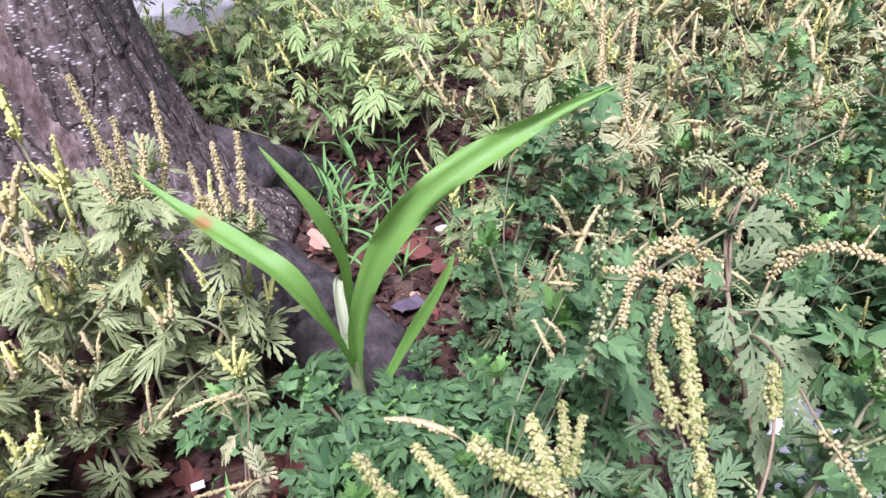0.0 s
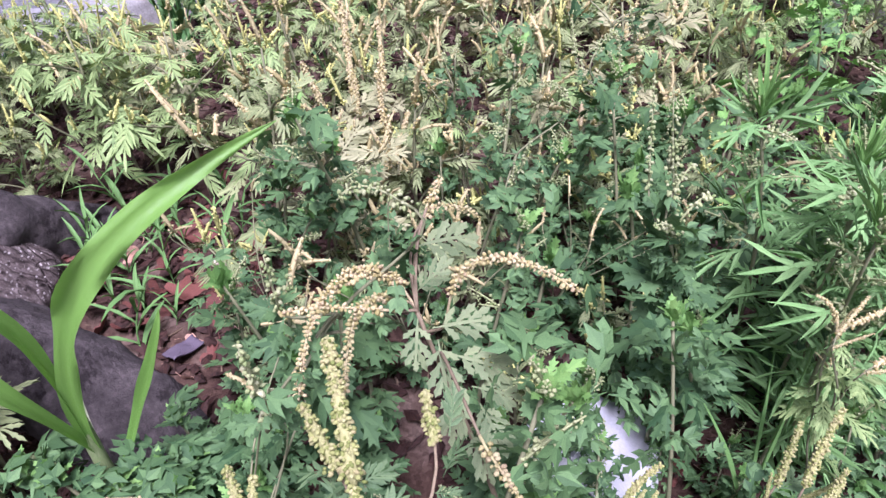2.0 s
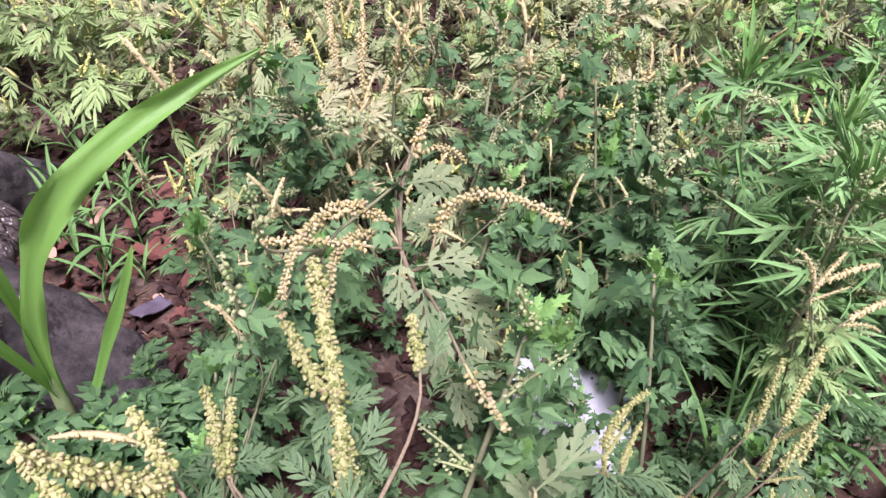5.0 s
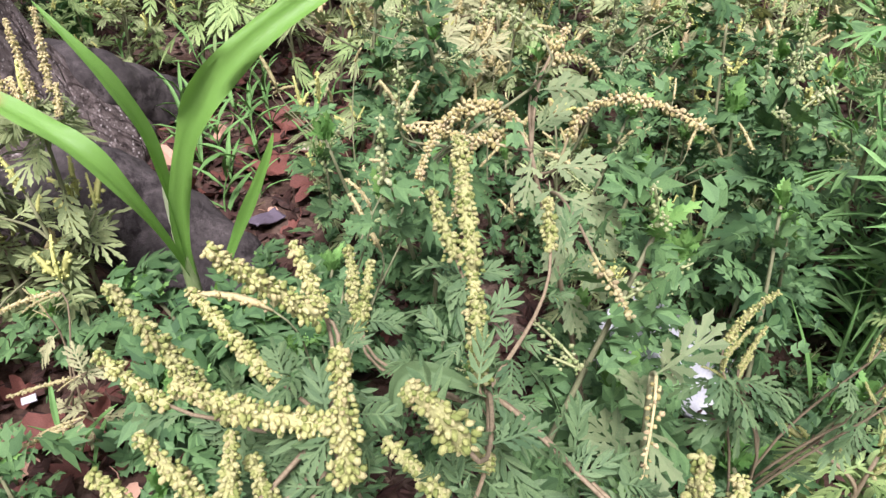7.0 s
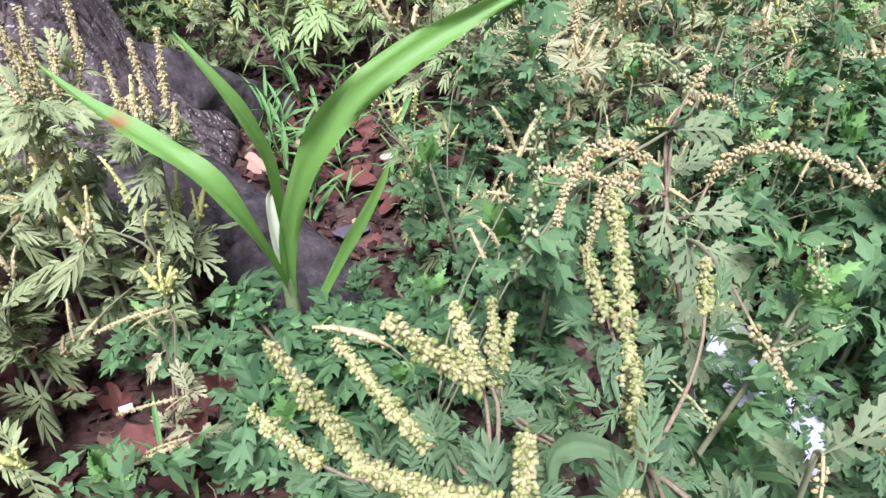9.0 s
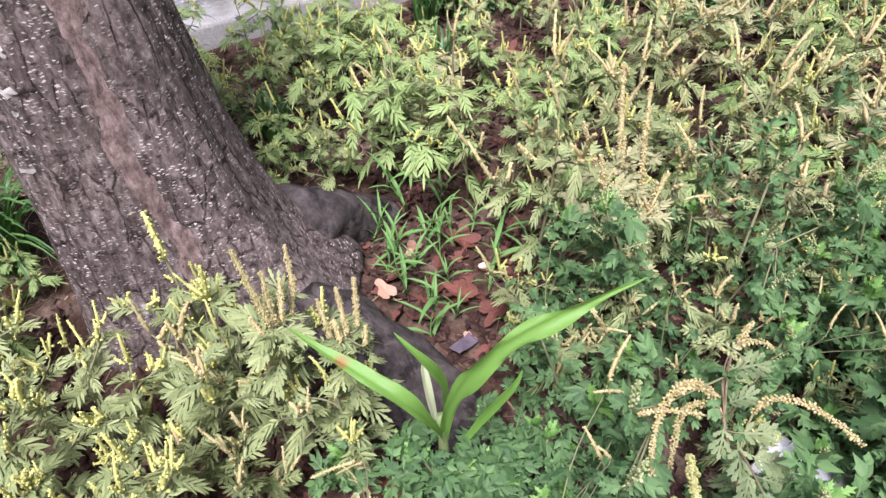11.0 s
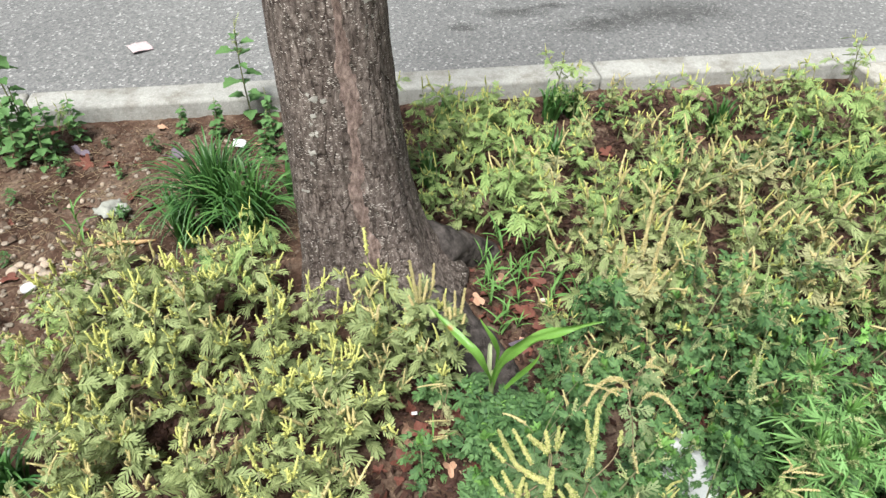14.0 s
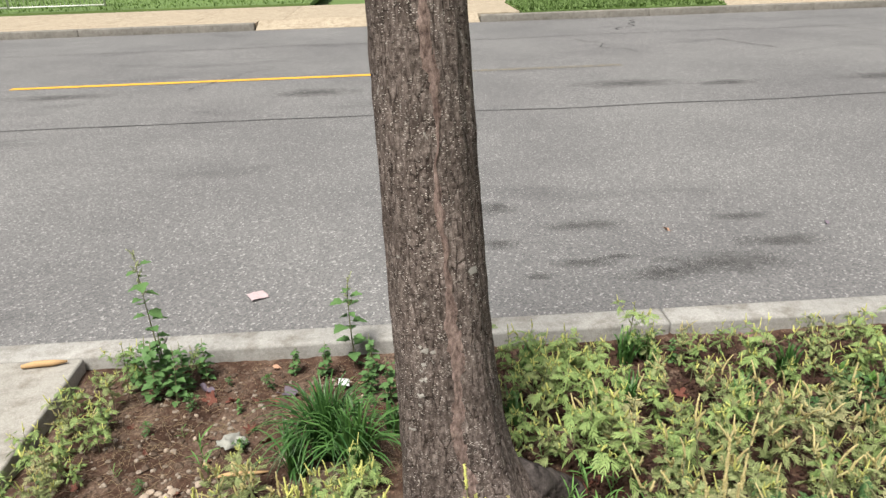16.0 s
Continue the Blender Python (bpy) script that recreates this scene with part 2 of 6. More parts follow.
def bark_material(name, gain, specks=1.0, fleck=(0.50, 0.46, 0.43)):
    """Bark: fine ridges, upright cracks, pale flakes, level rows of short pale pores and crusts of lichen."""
    n = Nodes(name)
    v = n.coords()
    tall = n.coords((1, 1, 0.45))
    wob = n.node("ShaderNodeTexNoise", Scale=55.0, Detail=3.0)
    n.link(v, wob.inputs["Vector"])
    shift = n.tree.nodes.new("ShaderNodeVectorMath")
    shift.operation = "MULTIPLY_ADD"
    n.link(wob.outputs["Color"], shift.inputs[0])
    shift.inputs[1].default_value = (0.009, 0.009, 0.009)
    n.link(v, shift.inputs[2])
    ridge = n.noise(85, 7, 0.78, tall)
    base = n.ramp(ridge, [(0.32, (0.026, 0.021, 0.019)), (0.47, (0.082, 0.067, 0.060)), (0.58, (0.150, 0.127, 0.116)), (0.72, (0.30, 0.264, 0.245))])
    patch = n.ramp(n.noise(8, 5, 0.65, v), [(0.36, (0.80, 0.77, 0.77)), (0.64, (1.28, 1.24, 1.25))])
    col = n.mix(1.0, base, patch, "MULTIPLY")
    flakes = n.ramp(n.noise(46, 6, 0.78, tall), [(0.57, (0, 0, 0)), (0.68, (0.5, 0.5, 0.5))])
    col = n.mix(flakes, col, (0.30, 0.262, 0.245))
    squeeze = n.tree.nodes.new("ShaderNodeVectorMath")
    squeeze.operation = "MULTIPLY"
    n.link(shift.outputs[0], squeeze.inputs[0])
    squeeze.inputs[1].default_value = (1, 1, 0.28)
    crack = n.cells(42, squeeze.outputs[0], "DISTANCE_TO_EDGE").outputs["Distance"]
    gap = n.ramp(crack, [(0.0, (0.34, 0.31, 0.30)), (0.075, (1, 1, 1))])
    worn = n.ramp(n.noise(16, 4, 0.6, v), [(0.42, (0, 0, 0)), (0.58, (1, 1, 1))])
    gap = n.mix(worn, (1, 1, 1), gap)
    breaks = n.ramp(n.noise(75, 5, 0.75, n.coords((0.6, 0.6, 1.3))), [(0.34, (0.42, 0.40, 0.39)), (0.43, (1, 1, 1))])
    gap = n.mix(1.0, gap, breaks, "MULTIPLY")
    col = n.mix(1.0, col, gap, "MULTIPLY")
    dash = n.tree.nodes.new("ShaderNodeVectorMath")
    dash.operation = "MULTIPLY"
    n.link(shift.outputs[0], dash.inputs[0])
    dash.inputs[1].default_value = (0.62, 0.62, 1.7)
    dots = n.cells(190, dash.outputs[0])
    near = n.ramp(dots.outputs["Distance"], [(0.20, (1, 1, 1)), (0.36, (0, 0, 0))])
    some = n.ramp(dots.outputs["Color"], [(0.38, (0, 0, 0)), (0.70, (1, 1, 1))])
    where = n.ramp(n.noise(7, 3, 0.6, v), [(0.40, (0.35, 0.35, 0.35)), (0.56, (1, 1, 1))])
    mask = n.mix(1.0, n.mix(1.0, near, some, "MULTIPLY"), where, "MULTIPLY")
    mask = n.mix(1.0, mask, (specks, specks, specks), "MULTIPLY")
    col = n.mix(mask, col, fleck)
    lichen = n.ramp(n.noise(15, 6, 0.7, v), [(0.65, (0, 0, 0)), (0.70, (0.85, 0.85, 0.85))])
    col = n.mix(lichen, col, (0.40, 0.385, 0.36))
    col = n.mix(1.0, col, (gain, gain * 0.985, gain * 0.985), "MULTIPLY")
    n.bump(n.mix(0.55, ridge, gap), 1.0, 0.006)
    return n.colour(col, 0.92, 0.15)


def scar_material():
    """Healed bark: a pinkish, coarsely ridged callus."""
    n = Nodes("healed_bark_scar")
    tall = n.coords((1, 1, 0.5))
    ridge = n.noise(75, 7, 0.8, tall)
    col = n.ramp(ridge, [(0.34, (0.055, 0.039, 0.036)), (0.46, (0.16, 0.119, 0.108)), (0.58, (0.27, 0.210, 0.192)), (0.72, (0.42, 0.350, 0.325))])
    patch = n.ramp(n.noise(20, 5, 0.7, n.coords()), [(0.38, (0.95, 0.88, 0.86)), (0.6, (1.5, 1.44, 1.42))])
    n.bump(ridge, 1.0, 0.008)
    return n.colour(n.mix(1.0, col, patch, "MULTIPLY"), 0.92, 0.15)


def root_material():
    """Old damp root bark: near black, with fine upright cracks and dusty patches."""
    n = Nodes("dark_root_bark")
    v = n.coords()
    base = n.ramp(n.noise(38, 7, 0.75, v), [(0.34, (0.028, 0.023, 0.022)), (0.54, (0.076, 0.064, 0.061)), (0.72, (0.165, 0.138, 0.130))])
    gap = n.ramp(n.noise(24, 6, 0.7, n.coords((1.6, 0.7, 1.6))), [(0.40, (0.35, 0.33, 0.33)), (0.47, (1, 1, 1))])
    n.bump(n.noise(60, 7, 0.75, v), 1.0, 0.006)
    return n.colour(n.mix(1.0, base, gap, "MULTIPLY"), 0.85, 0.25)


def stain_material():
    """A dark stain that thins out unevenly towards its rim."""
    n = Nodes("oil_stain")
    tc = n.tree.nodes.new("ShaderNodeTexCoord")
    mp = n.tree.nodes.new("ShaderNodeMapping")
    mp.inputs["Location"].default_value = (-1, -1, 0)
    mp.inputs["Scale"].default_value = (2, 2, 0)
    n.link(tc.outputs["Generated"], mp.inputs["Vector"])
    rim = n.tree.nodes.new("ShaderNodeVectorMath")
    rim.operation = "LENGTH"
    n.link(mp.outputs[0], rim.inputs[0])
    add = n.tree.nodes.new("ShaderNodeMath")
    n.link(rim.outputs["Value"], add.inputs[0])
    n.link(n.noise(9, 6, 0.75, n.coords()), add.inputs[1])
    fade = n.ramp(add.outputs[0], [(0.55, (0.44, 0.44, 0.44)), (1.35, (0, 0, 0))])
    n.bsdf.inputs["Base Color"].default_value = (0.075, 0.073, 0.072, 1)
    n.bsdf.inputs["Roughness"].default_value = 0.8
    clear = n.tree.nodes.new("ShaderNodeBsdfTransparent")
    mix = n.tree.nodes.new("ShaderNodeMixShader")
    n.link(fade, mix.inputs[0])
    n.link(clear.outputs[0], mix.inputs[1])
    n.link(n.bsdf.outputs[0], mix.inputs[2])
    n.link(mix.outputs[0], n.out.inputs[0])
    return n.mat


def paint_material():
    n = Nodes("worn_yellow_paint")
    v = n.coords()
    wear = n.ramp(n.noise(26, 6, 0.75, v), [(0.60, (0.72, 0.40, 0.045)), (0.72, (0.17, 0.165, 0.16))])
    return n.colour(wear, 0.7, 0.3)


def faded_paint_material():
    n = Nodes("faded_yellow_paint")
    v = n.coords()
    wear = n.ramp(n.noise(20, 6, 0.75, v), [(0.40, (0.27, 0.23, 0.15)), (0.55, (0.165, 0.162, 0.16))])
    return n.colour(wear, 0.8, 0.3)


M_SOIL = soil_material()
M_ROAD = asphalt_material()
M_KERB = concrete_material("kerb_concrete", (0.30, 0.295, 0.285), (0.42, 0.41, 0.395))
M_SLAB = concrete_material("pavement_concrete", (0.34, 0.325, 0.30), (0.45, 0.43, 0.40))
M_FAR_SLAB = concrete_material("far_pavement_concrete", (0.40, 0.335, 0.255), (0.48, 0.41, 0.32))
# far kerb: darker and browner overall than the near one
M_KERB_FAR = concrete_material("far_kerb_concrete", (0.19, 0.18, 0.165), (0.28, 0.265, 0.24))
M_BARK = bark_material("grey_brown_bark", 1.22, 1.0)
M_ROOT = root_material()
M_SCAR = scar_material()
M_LICHEN = plain("lichen_crust", (0.34, 0.32, 0.30), (0.50, 0.47, 0.44), 200, 0.9, 0.3)
M_PAINT = paint_material()
M_FADED = faded_paint_material()
M_TAR = plain("tar_seam", (0.045, 0.045, 0.047), (0.08, 0.08, 0.08), 30, 0.8)
M_OIL = stain_material()


# ---- mesh helpers ----
class Shape:
    """Vertices and faces gathered before one mesh is made of them."""

    def __init__(self):
        self.v, self.f = [], []

    def add(self, verts, faces):
        k = len(self.v)
        self.v.extend(tuple(p) for p in verts)
        self.f.extend(tuple(i + k for i in f) for f in faces)
        return k

    def join(self, a, b):
        """Ties the start of tube b to the nearest place of tube a, so that they are one piece."""
        p = Vector(self.v[b])
        near = min(range(a, b), key=lambda i: (Vector(self.v[i]) - p).length_squared)
        self.f.append((near, b, b + 1))

    def tube(self, pts, radii, sides=6):
        pts = [Vector(p) for p in pts]
        ring, faces = [], []
        for i, p in enumerate(pts):
            d = (pts[min(i + 1, len(pts) - 1)] - pts[max(i - 1, 0)]).normalized()
            a = d.orthogonal().normalized() if i == 0 else (a - d * a.dot(d)).normalized()
            b = d.cross(a)
            for j in range(sides):
                w = 2 * math.pi * j / sides
                ring.append(p + (a * math.cos(w) + b * math.sin(w)) * radii[i])
        for i in range(len(pts) - 1):
            for j in range(sides):
                k = (j + 1) % sides
                faces.append((i * sides + j, i * sides + k, (i + 1) * sides + k, (i + 1) * sides + j))
        faces.append(tuple(range(sides - 1, -1, -1)))
        faces.append(tuple(range((len(pts) - 1) * sides, len(pts) * sides)))
        return self.add(ring, faces)

    def box(self, lo, hi):
        (a, b, c), (d, e, f) = lo, hi
        self.add([(a, b, c), (d, b, c), (d, e, c), (a, e, c), (a, b, f), (d, b, f), (d, e, f), (a, e, f)],
                 [(3, 2, 1, 0), (4, 5, 6, 7), (0, 1, 5, 4), (1, 2, 6, 5), (2, 3, 7, 6), (3, 0, 4, 7)])

    def mesh(self, name, mat, smooth=True):
        me = bpy.data.meshes.new(name)
        me.from_pydata(self.v, [], self.f)
        me.materials.append(mat)
        if smooth:
            me.polygons.foreach_set("use_smooth", [True] * len(me.polygons))
        me.update()
        return me


def part(name, me, parent=None, m=None, label=""):
    """One mesh object under a thing, at the local pose m."""
    ob = new(name, me)
    if parent is not None:
        ob.parent = parent
    if m is not None:
        ob.matrix_basis = m
    if label:
        ob["label"] = label
    return ob


def thing(name, m, label, category, group="", kind="", me=None):
    ob = new(name, me)
    ob.matrix_basis = m
    return tagged(ob, label, category, group, kind)


def bevelled_box(name, size, mat, bevel=0.012, segments=2, rough=0.0, cuts=0, seed=0):
    """A box from -size/2 to size/2 with rounded, slightly uneven edges."""
    bm = bmesh.new()
    bmesh.ops.create_cube(bm, size=1.0)
    bmesh.ops.scale(bm, vec=size, verts=bm.verts)
    if cuts:
        longest = max(range(3), key=lambda i: size[i])
        edges = [e for e in bm.edges if abs((e.verts[0].co - e.verts[1].co)[longest]) > size[longest] * 0.9]
        bmesh.ops.subdivide_edges(bm, edges=edges, cuts=cuts)
    sharp = [e for e in bm.edges if len(e.link_faces) == 2 and e.calc_face_angle() > 0.5]
    bmesh.ops.bevel(bm, geom=sharp, offset=bevel, segments=segments, affect="EDGES", profile=0.6)
    for v in bm.verts:
        v.co += Vector(noise.noise_vector(v.co * 9 + Vector((seed, 0, 0)))) * rough
    me = bpy.data.meshes.new(name)
    bm.to_mesh(me)
    bm.free()
    me.materials.append(mat)
    me.polygons.foreach_set("use_smooth", [True] * len(me.polygons))
    return me


def bezier(p0, p1, p2, p3, n):
    p0, p1, p2, p3 = (Vector(p) for p in (p0, p1, p2, p3))
    return [p0 * (1 - t) ** 3 + p1 * 3 * t * (1 - t) ** 2 + p2 * 3 * t * t * (1 - t) + p3 * t ** 3 for t in (i / n for i in range(n + 1))]


ICO_V = [Vector(p).normalized() for p in
         [(0, 1, 1.618), (0, -1, 1.618), (0, 1, -1.618), (0, -1, -1.618), (1, 1.618, 0), (-1, 1.618, 0),
          (1, -1.618, 0), (-1, -1.618, 0), (1.618, 0, 1), (-1.618, 0, 1), (1.618, 0, -1), (-1.618, 0, -1)]]
ICO_F = [(0, 1, 8), (0, 9, 1), (0, 8, 4), (0, 4, 5), (0, 5, 9), (1, 9, 7), (1, 7, 6), (1, 6, 8), (8, 6, 10), (8, 10, 4),
         (4, 10, 2), (4, 2, 5), (5, 2, 11), (5, 11, 9), (9, 11, 7), (7, 11, 3), (7, 3, 6), (6, 3, 10), (10, 3, 2), (11, 2, 3)]


def along(tip, up=(0, 0, 1), at=(0, 0, 0), scale=1.0):
    """A pose whose y runs along tip and whose z is as near up as it can be."""
    y = Vector(tip).normalized()
    x = y.cross(Vector(up))
    x = x.normalized() if x.length > 1e-4 else y.orthogonal().normalized()
    z = x.cross(y)
    m = Matrix((x, y, z)).transposed().to_4x4()
    return Matrix.Translation(at) @ m @ Matrix.Scale(scale, 4)


# half outlines of a leaf lobe, along it and across it: smooth, simple, toothed and twice cut
PROFILES = {0: ((0, 0.40), (0.30, 0.52), (0.62, 0.40), (1, 0)),
            3: ((0, 0.48), (0.45, 0.98), (0.74, 0.62), (1, 0)),
            4: ((0, 0.42), (0.20, 0.52), (0.42, 1.5), (0.46, 0.62), (0.70, 1.25), (0.74, 0.44), (1, 0)),
            5: ((0, 0.42), (0.42, 0.98), (0.56, 0.62), (1, 0)),
            1: ((0, 0.44), (0.22, 0.55), (0.46, 1.42), (0.50, 0.68), (0.76, 1.18), (0.84, 0.52), (1, 0)),
            2: ((0, 0.42), (0.22, 0.40), (0.46, 1.9), (0.46, 0.50), (0.58, 0.46), (0.80, 1.5), (0.80, 0.38), (1, 0))}


def leaf_mesh(name, mat, rng, length=0.06, pairs=4, reach=0.42, breadth=0.13, wing=0.05, teeth=1, droop=0.35, forward=48, fold=0.25, end_lobe=0.24):
    """A deeply lobed leaf along +y: stalk, winged midrib, toothed lobes and an end lobe, drooping and a little folded."""
    s = Shape()
    L = length
    twist = rng.uniform(-0.3, 0.3)

    def put(x, y):
        t = y / L
        z = -droop * L * t * t + fold * abs(x) * (1 - 0.5 * t) - 1.6 * x * x / L + twist * x * t
        z += 0.05 * L * noise.noise(Vector((x * 60, y * 60, rng_off)))
        return (x, y, z)

    rng_off = rng.uniform(0, 50)
    start, end = 0.16 * L, (1.04 - end_lobe) * L
    rows = 3 if teeth in (3, 5) else 7
    rib = []
    for i in range(rows + 1):
        y = (end + 0.06 * L) * i / rows
        w = L * (0.012 if y < start else wing * (1 - 0.3 * y / L))
        rib.append((w, y))
    verts = [put(-w, y) for w, y in rib] + [put(0, y) for w, y in rib] + [put(w, y) for w, y in rib]
    k = rows + 1
    faces = [(i, i + k, i + k + 1, i + 1) for i in range(rows)] + [(i + k, i + 2 * k, i + 2 * k + 1, i + k + 1) for i in range(rows)]
    s.add(verts, faces)

    def lobe(px, py, ang, ln, wd):
        dx, dy = math.sin(ang), math.cos(ang)
        nx, ny = dy, -dx
        lift = rng.uniform(-0.35, 0.45)
        roll = rng.uniform(-0.5, 0.5)

        def q(a, b):
            x, y, z = put(px + dx * a * ln + nx * b * wd, py + dy * a * ln + ny * b * wd)
            return (x, y, z + lift * ln * a * a + roll * abs(wd) * b * a)

        half = PROFILES[teeth]
        spine = [a for a, _ in half[1:-1:2]]
        for side in (-1, 1):
            edge = [q(a * rng.uniform(0.96, 1.04), b * side * rng.uniform(0.85, 1.15)) for a, b in half[:-1]]
            s.add(edge + [q(1, 0)] + [q(a, 0) for a in reversed(spine)] + [q(0, 0)], [tuple(range(len(half) + len(spine) + 1))])

    for i in range(pairs):
        t = (i + 0.3) / pairs
        y = start + (end - start) * t * 0.95
        size = math.sin(math.pi * (0.18 + 0.68 * t)) ** 0.8
        for side in (-1, 1):
            ang = radians(forward - 14 * t + rng.uniform(-7, 7)) * side
            ln = L * reach * size * rng.uniform(0.85, 1.12)
            lobe(side * L * wing * 0.75, y + L * rng.uniform(-0.015, 0.015), ang, ln, L * breadth * (0.75 + 0.5 * size) * side)
    lobe(0, end - 0.02 * L, rng.uniform(-0.12, 0.12), end_lobe * L, L * breadth * 1.15)
    return s.mesh(name, mat)


OCT_V = [Vector(p) for p in ((1, 0, 0), (-1, 0, 0), (0, 1, 0), (0, -1, 0), (0, 0, 1), (0, 0, -1))]
OCT_F = [(0, 2, 4), (2, 1, 4), (1, 3, 4), (3, 0, 4), (2, 0, 5), (1, 2, 5), (3, 1, 5), (0, 3, 5)]


def spike_mesh(name, mat, rng, length=0.06, beads=46, size=0.0021, bend=0.5, spread=1.0, sides=0, light=False, core=1.0, tiers=0):
    """A flower spike along +y: a thin bent stalk closely set with hanging beads, with shorter side spikes at its foot."""
    s = Shape()
    ball_v, ball_f = (OCT_V, OCT_F) if light else (ICO_V, ICO_F)
    n = 12
    stalks = [(length, beads, bend, 0.0, 0.0)]
    for k in range(sides):
        stalks.append((length * rng.uniform(0.45, 0.75), int(beads * 0.55), bend + rng.uniform(-0.3, 0.3), rng.uniform(0.3, 0.6) * (1 if k % 2 else -1), rng.uniform(-0.3, 0.3)))
    for number, (ln, count, arc, yaw, dip) in enumerate(stalks):
        pts = []
        p, ang = Vector((0, 0, 0)), dip
        lean = rng.uniform(-0.25, 0.25)
        for i in range(n + 1):
            pts.append(p.copy())
            ang += arc / n
            p = p + Vector((math.sin(lean * i / n + yaw), math.cos(ang) * math.cos(yaw), -math.sin(ang))) * (ln / n)
        s.tube(pts[::3], [0.0009, core * size, core * size * 0.95, core * size * 0.8, core * size * 0.45], 4 if light else 5)
        for b in range(count):
            t = 0.10 + 0.9 * (b / (count - 1)) ** 0.92
            if tiers:
                k = max(3, int(tiers * ln / length))
                t = min(0.99, (int(t * k * 0.999) + 0.5 + rng.uniform(-0.16, 0.16)) / k)
            i = min(int(t * n), n - 1)
            c = pts[i].lerp(pts[i + 1], t * n - i)
            d = (pts[i + 1] - pts[i]).normalized()
            a = d.orthogonal().normalized()
            w = b * 2.4 + rng.uniform(-0.4, 0.4)
            r = size * (1.08 - 0.45 * t) * rng.uniform(0.6, 1.3)
            off = (Matrix.Rotation(w, 3, d) @ a) * size * (1.1 - 0.4 * t) * rng.uniform(0.55, 1.6) * spread + d * size * rng.uniform(-0.8, 0.8)
            c = c + off + Vector((0, 0, -0.3 * r))
            squash = rng.uniform(0.75, 1.0)
            spin = Matrix.Rotation(rng.uniform(0, 6), 3, d)
            s.add([c + (spin @ Vector((q.x, q.y * squash, q.z))) * r for q in ball_v], ball_f)
    return s.mesh(name, mat)


def stem_curve(rng, base, tip, sag=0.1):
    base, tip = Vector(base), Vector(tip)
    d = tip - base
    side = Vector((rng.uniform(-1, 1), rng.uniform(-1, 1), 0)) * d.length * sag
    return bezier(base, base + Vector((0, 0, d.length * 0.35)) + side * 0.5, tip - d * 0.3 + side, tip, 7)


rng = random.Random(11)

# pools of leaf and spike meshes, shared by the plants
LEAVES = {}
for key, mat in (("pale", M_RAG_PALE), ("green", M_RAG_GREEN), ("dry", M_RAG_DRY), ("red", M_RAG_RED), ("grey", M_RAG_GREY)):
    LEAVES[key] = [leaf_mesh("ragweed_leaf", mat, rng, rng.uniform(0.052, 0.072), rng.choice((4, 5, 5)), 0.42, rng.uniform(0.034, 0.043), 0.026, 1,
                             rng.uniform(0.1, 0.8), 46, 0.30, 0.30) for _ in range(6)]
LEAVES["broad"] = [leaf_mesh("ragweed_broad_leaf", M_RAG_RED, rng, rng.uniform(0.050, 0.064), rng.choice((3, 4)), 0.46, 0.054, 0.036, 1, rng.uniform(0.2, 0.8), 48, 0.35) for _ in range(5)]
LEAVES["mug"] = [leaf_mesh("mugwort_leaf", M_MUG, rng, rng.uniform(0.032, 0.044), 2, 0.46, rng.uniform(0.080, 0.096), 0.055, 4, rng.uniform(-0.4, 1.0), 42, rng.uniform(0.15, 0.55), 0.40) for _ in range(8)]
LEAVES["bright"] = [leaf_mesh("mugwort_leaf", M_MUG_BRIGHT, rng, rng.uniform(0.042, 0.060), 2, 0.46, rng.uniform(0.085, 0.10), 0.06, 4, rng.uniform(-0.1, 0.8), 38, rng.uniform(0.15, 0.45), 0.42) for _ in range(6)]
LEAVES["tip"] = [leaf_mesh("mugwort_young_leaf", M_MUG_TIP, rng, rng.uniform(0.028, 0.038), 2, 0.38, 0.088, 0.07, 4, rng.uniform(-0.3, 0.4), 28, 0.55, 0.44) for _ in range(5)]
LEAVES["narrow"] = [leaf_mesh("mugwort_narrow_leaf", M_MUG_NARROW, rng, rng.uniform(0.07, 0.095), 2, 0.50, 0.046, 0.024, 0, rng.uniform(0.0, 0.6), 30, 0.3, 0.55) for _ in range(5)]
LEAVES["narrow_tip"] = [leaf_mesh("mugwort_narrow_young_leaf", M_MUG_TIP, rng, rng.uniform(0.055, 0.075), 1, 0.48, 0.050, 0.028, 0, rng.uniform(-0.2, 0.3), 24, 0.3, 0.60) for _ in range(4)]
SMALL = {}
for key, pairs, breadth in (("pale", 4, 0.044), ("green", 4, 0.042), ("dry", 4, 0.044), ("red", 4, 0.048), ("grey", 4, 0.044), ("mug", 2, 0.115), ("bright", 2, 0.11), ("narrow", 2, 0.065)):
    mat = LEAVES[key][0].materials[0]
    SMALL[key] = [leaf_mesh("small_leaf", mat, rng, rng.uniform(0.038, 0.062) * (0.8 if pairs == 2 else 1.0), pairs, 0.46 if pairs == 2 else 0.40, breadth, 0.024 if pairs == 4 else 0.055, 3 if pairs == 4 else 5, rng.uniform(-0.1, 1.3), 46, rng.uniform(0.1, 0.6)) for _ in range(6)]
SPIKES, SHORT = {}, {}
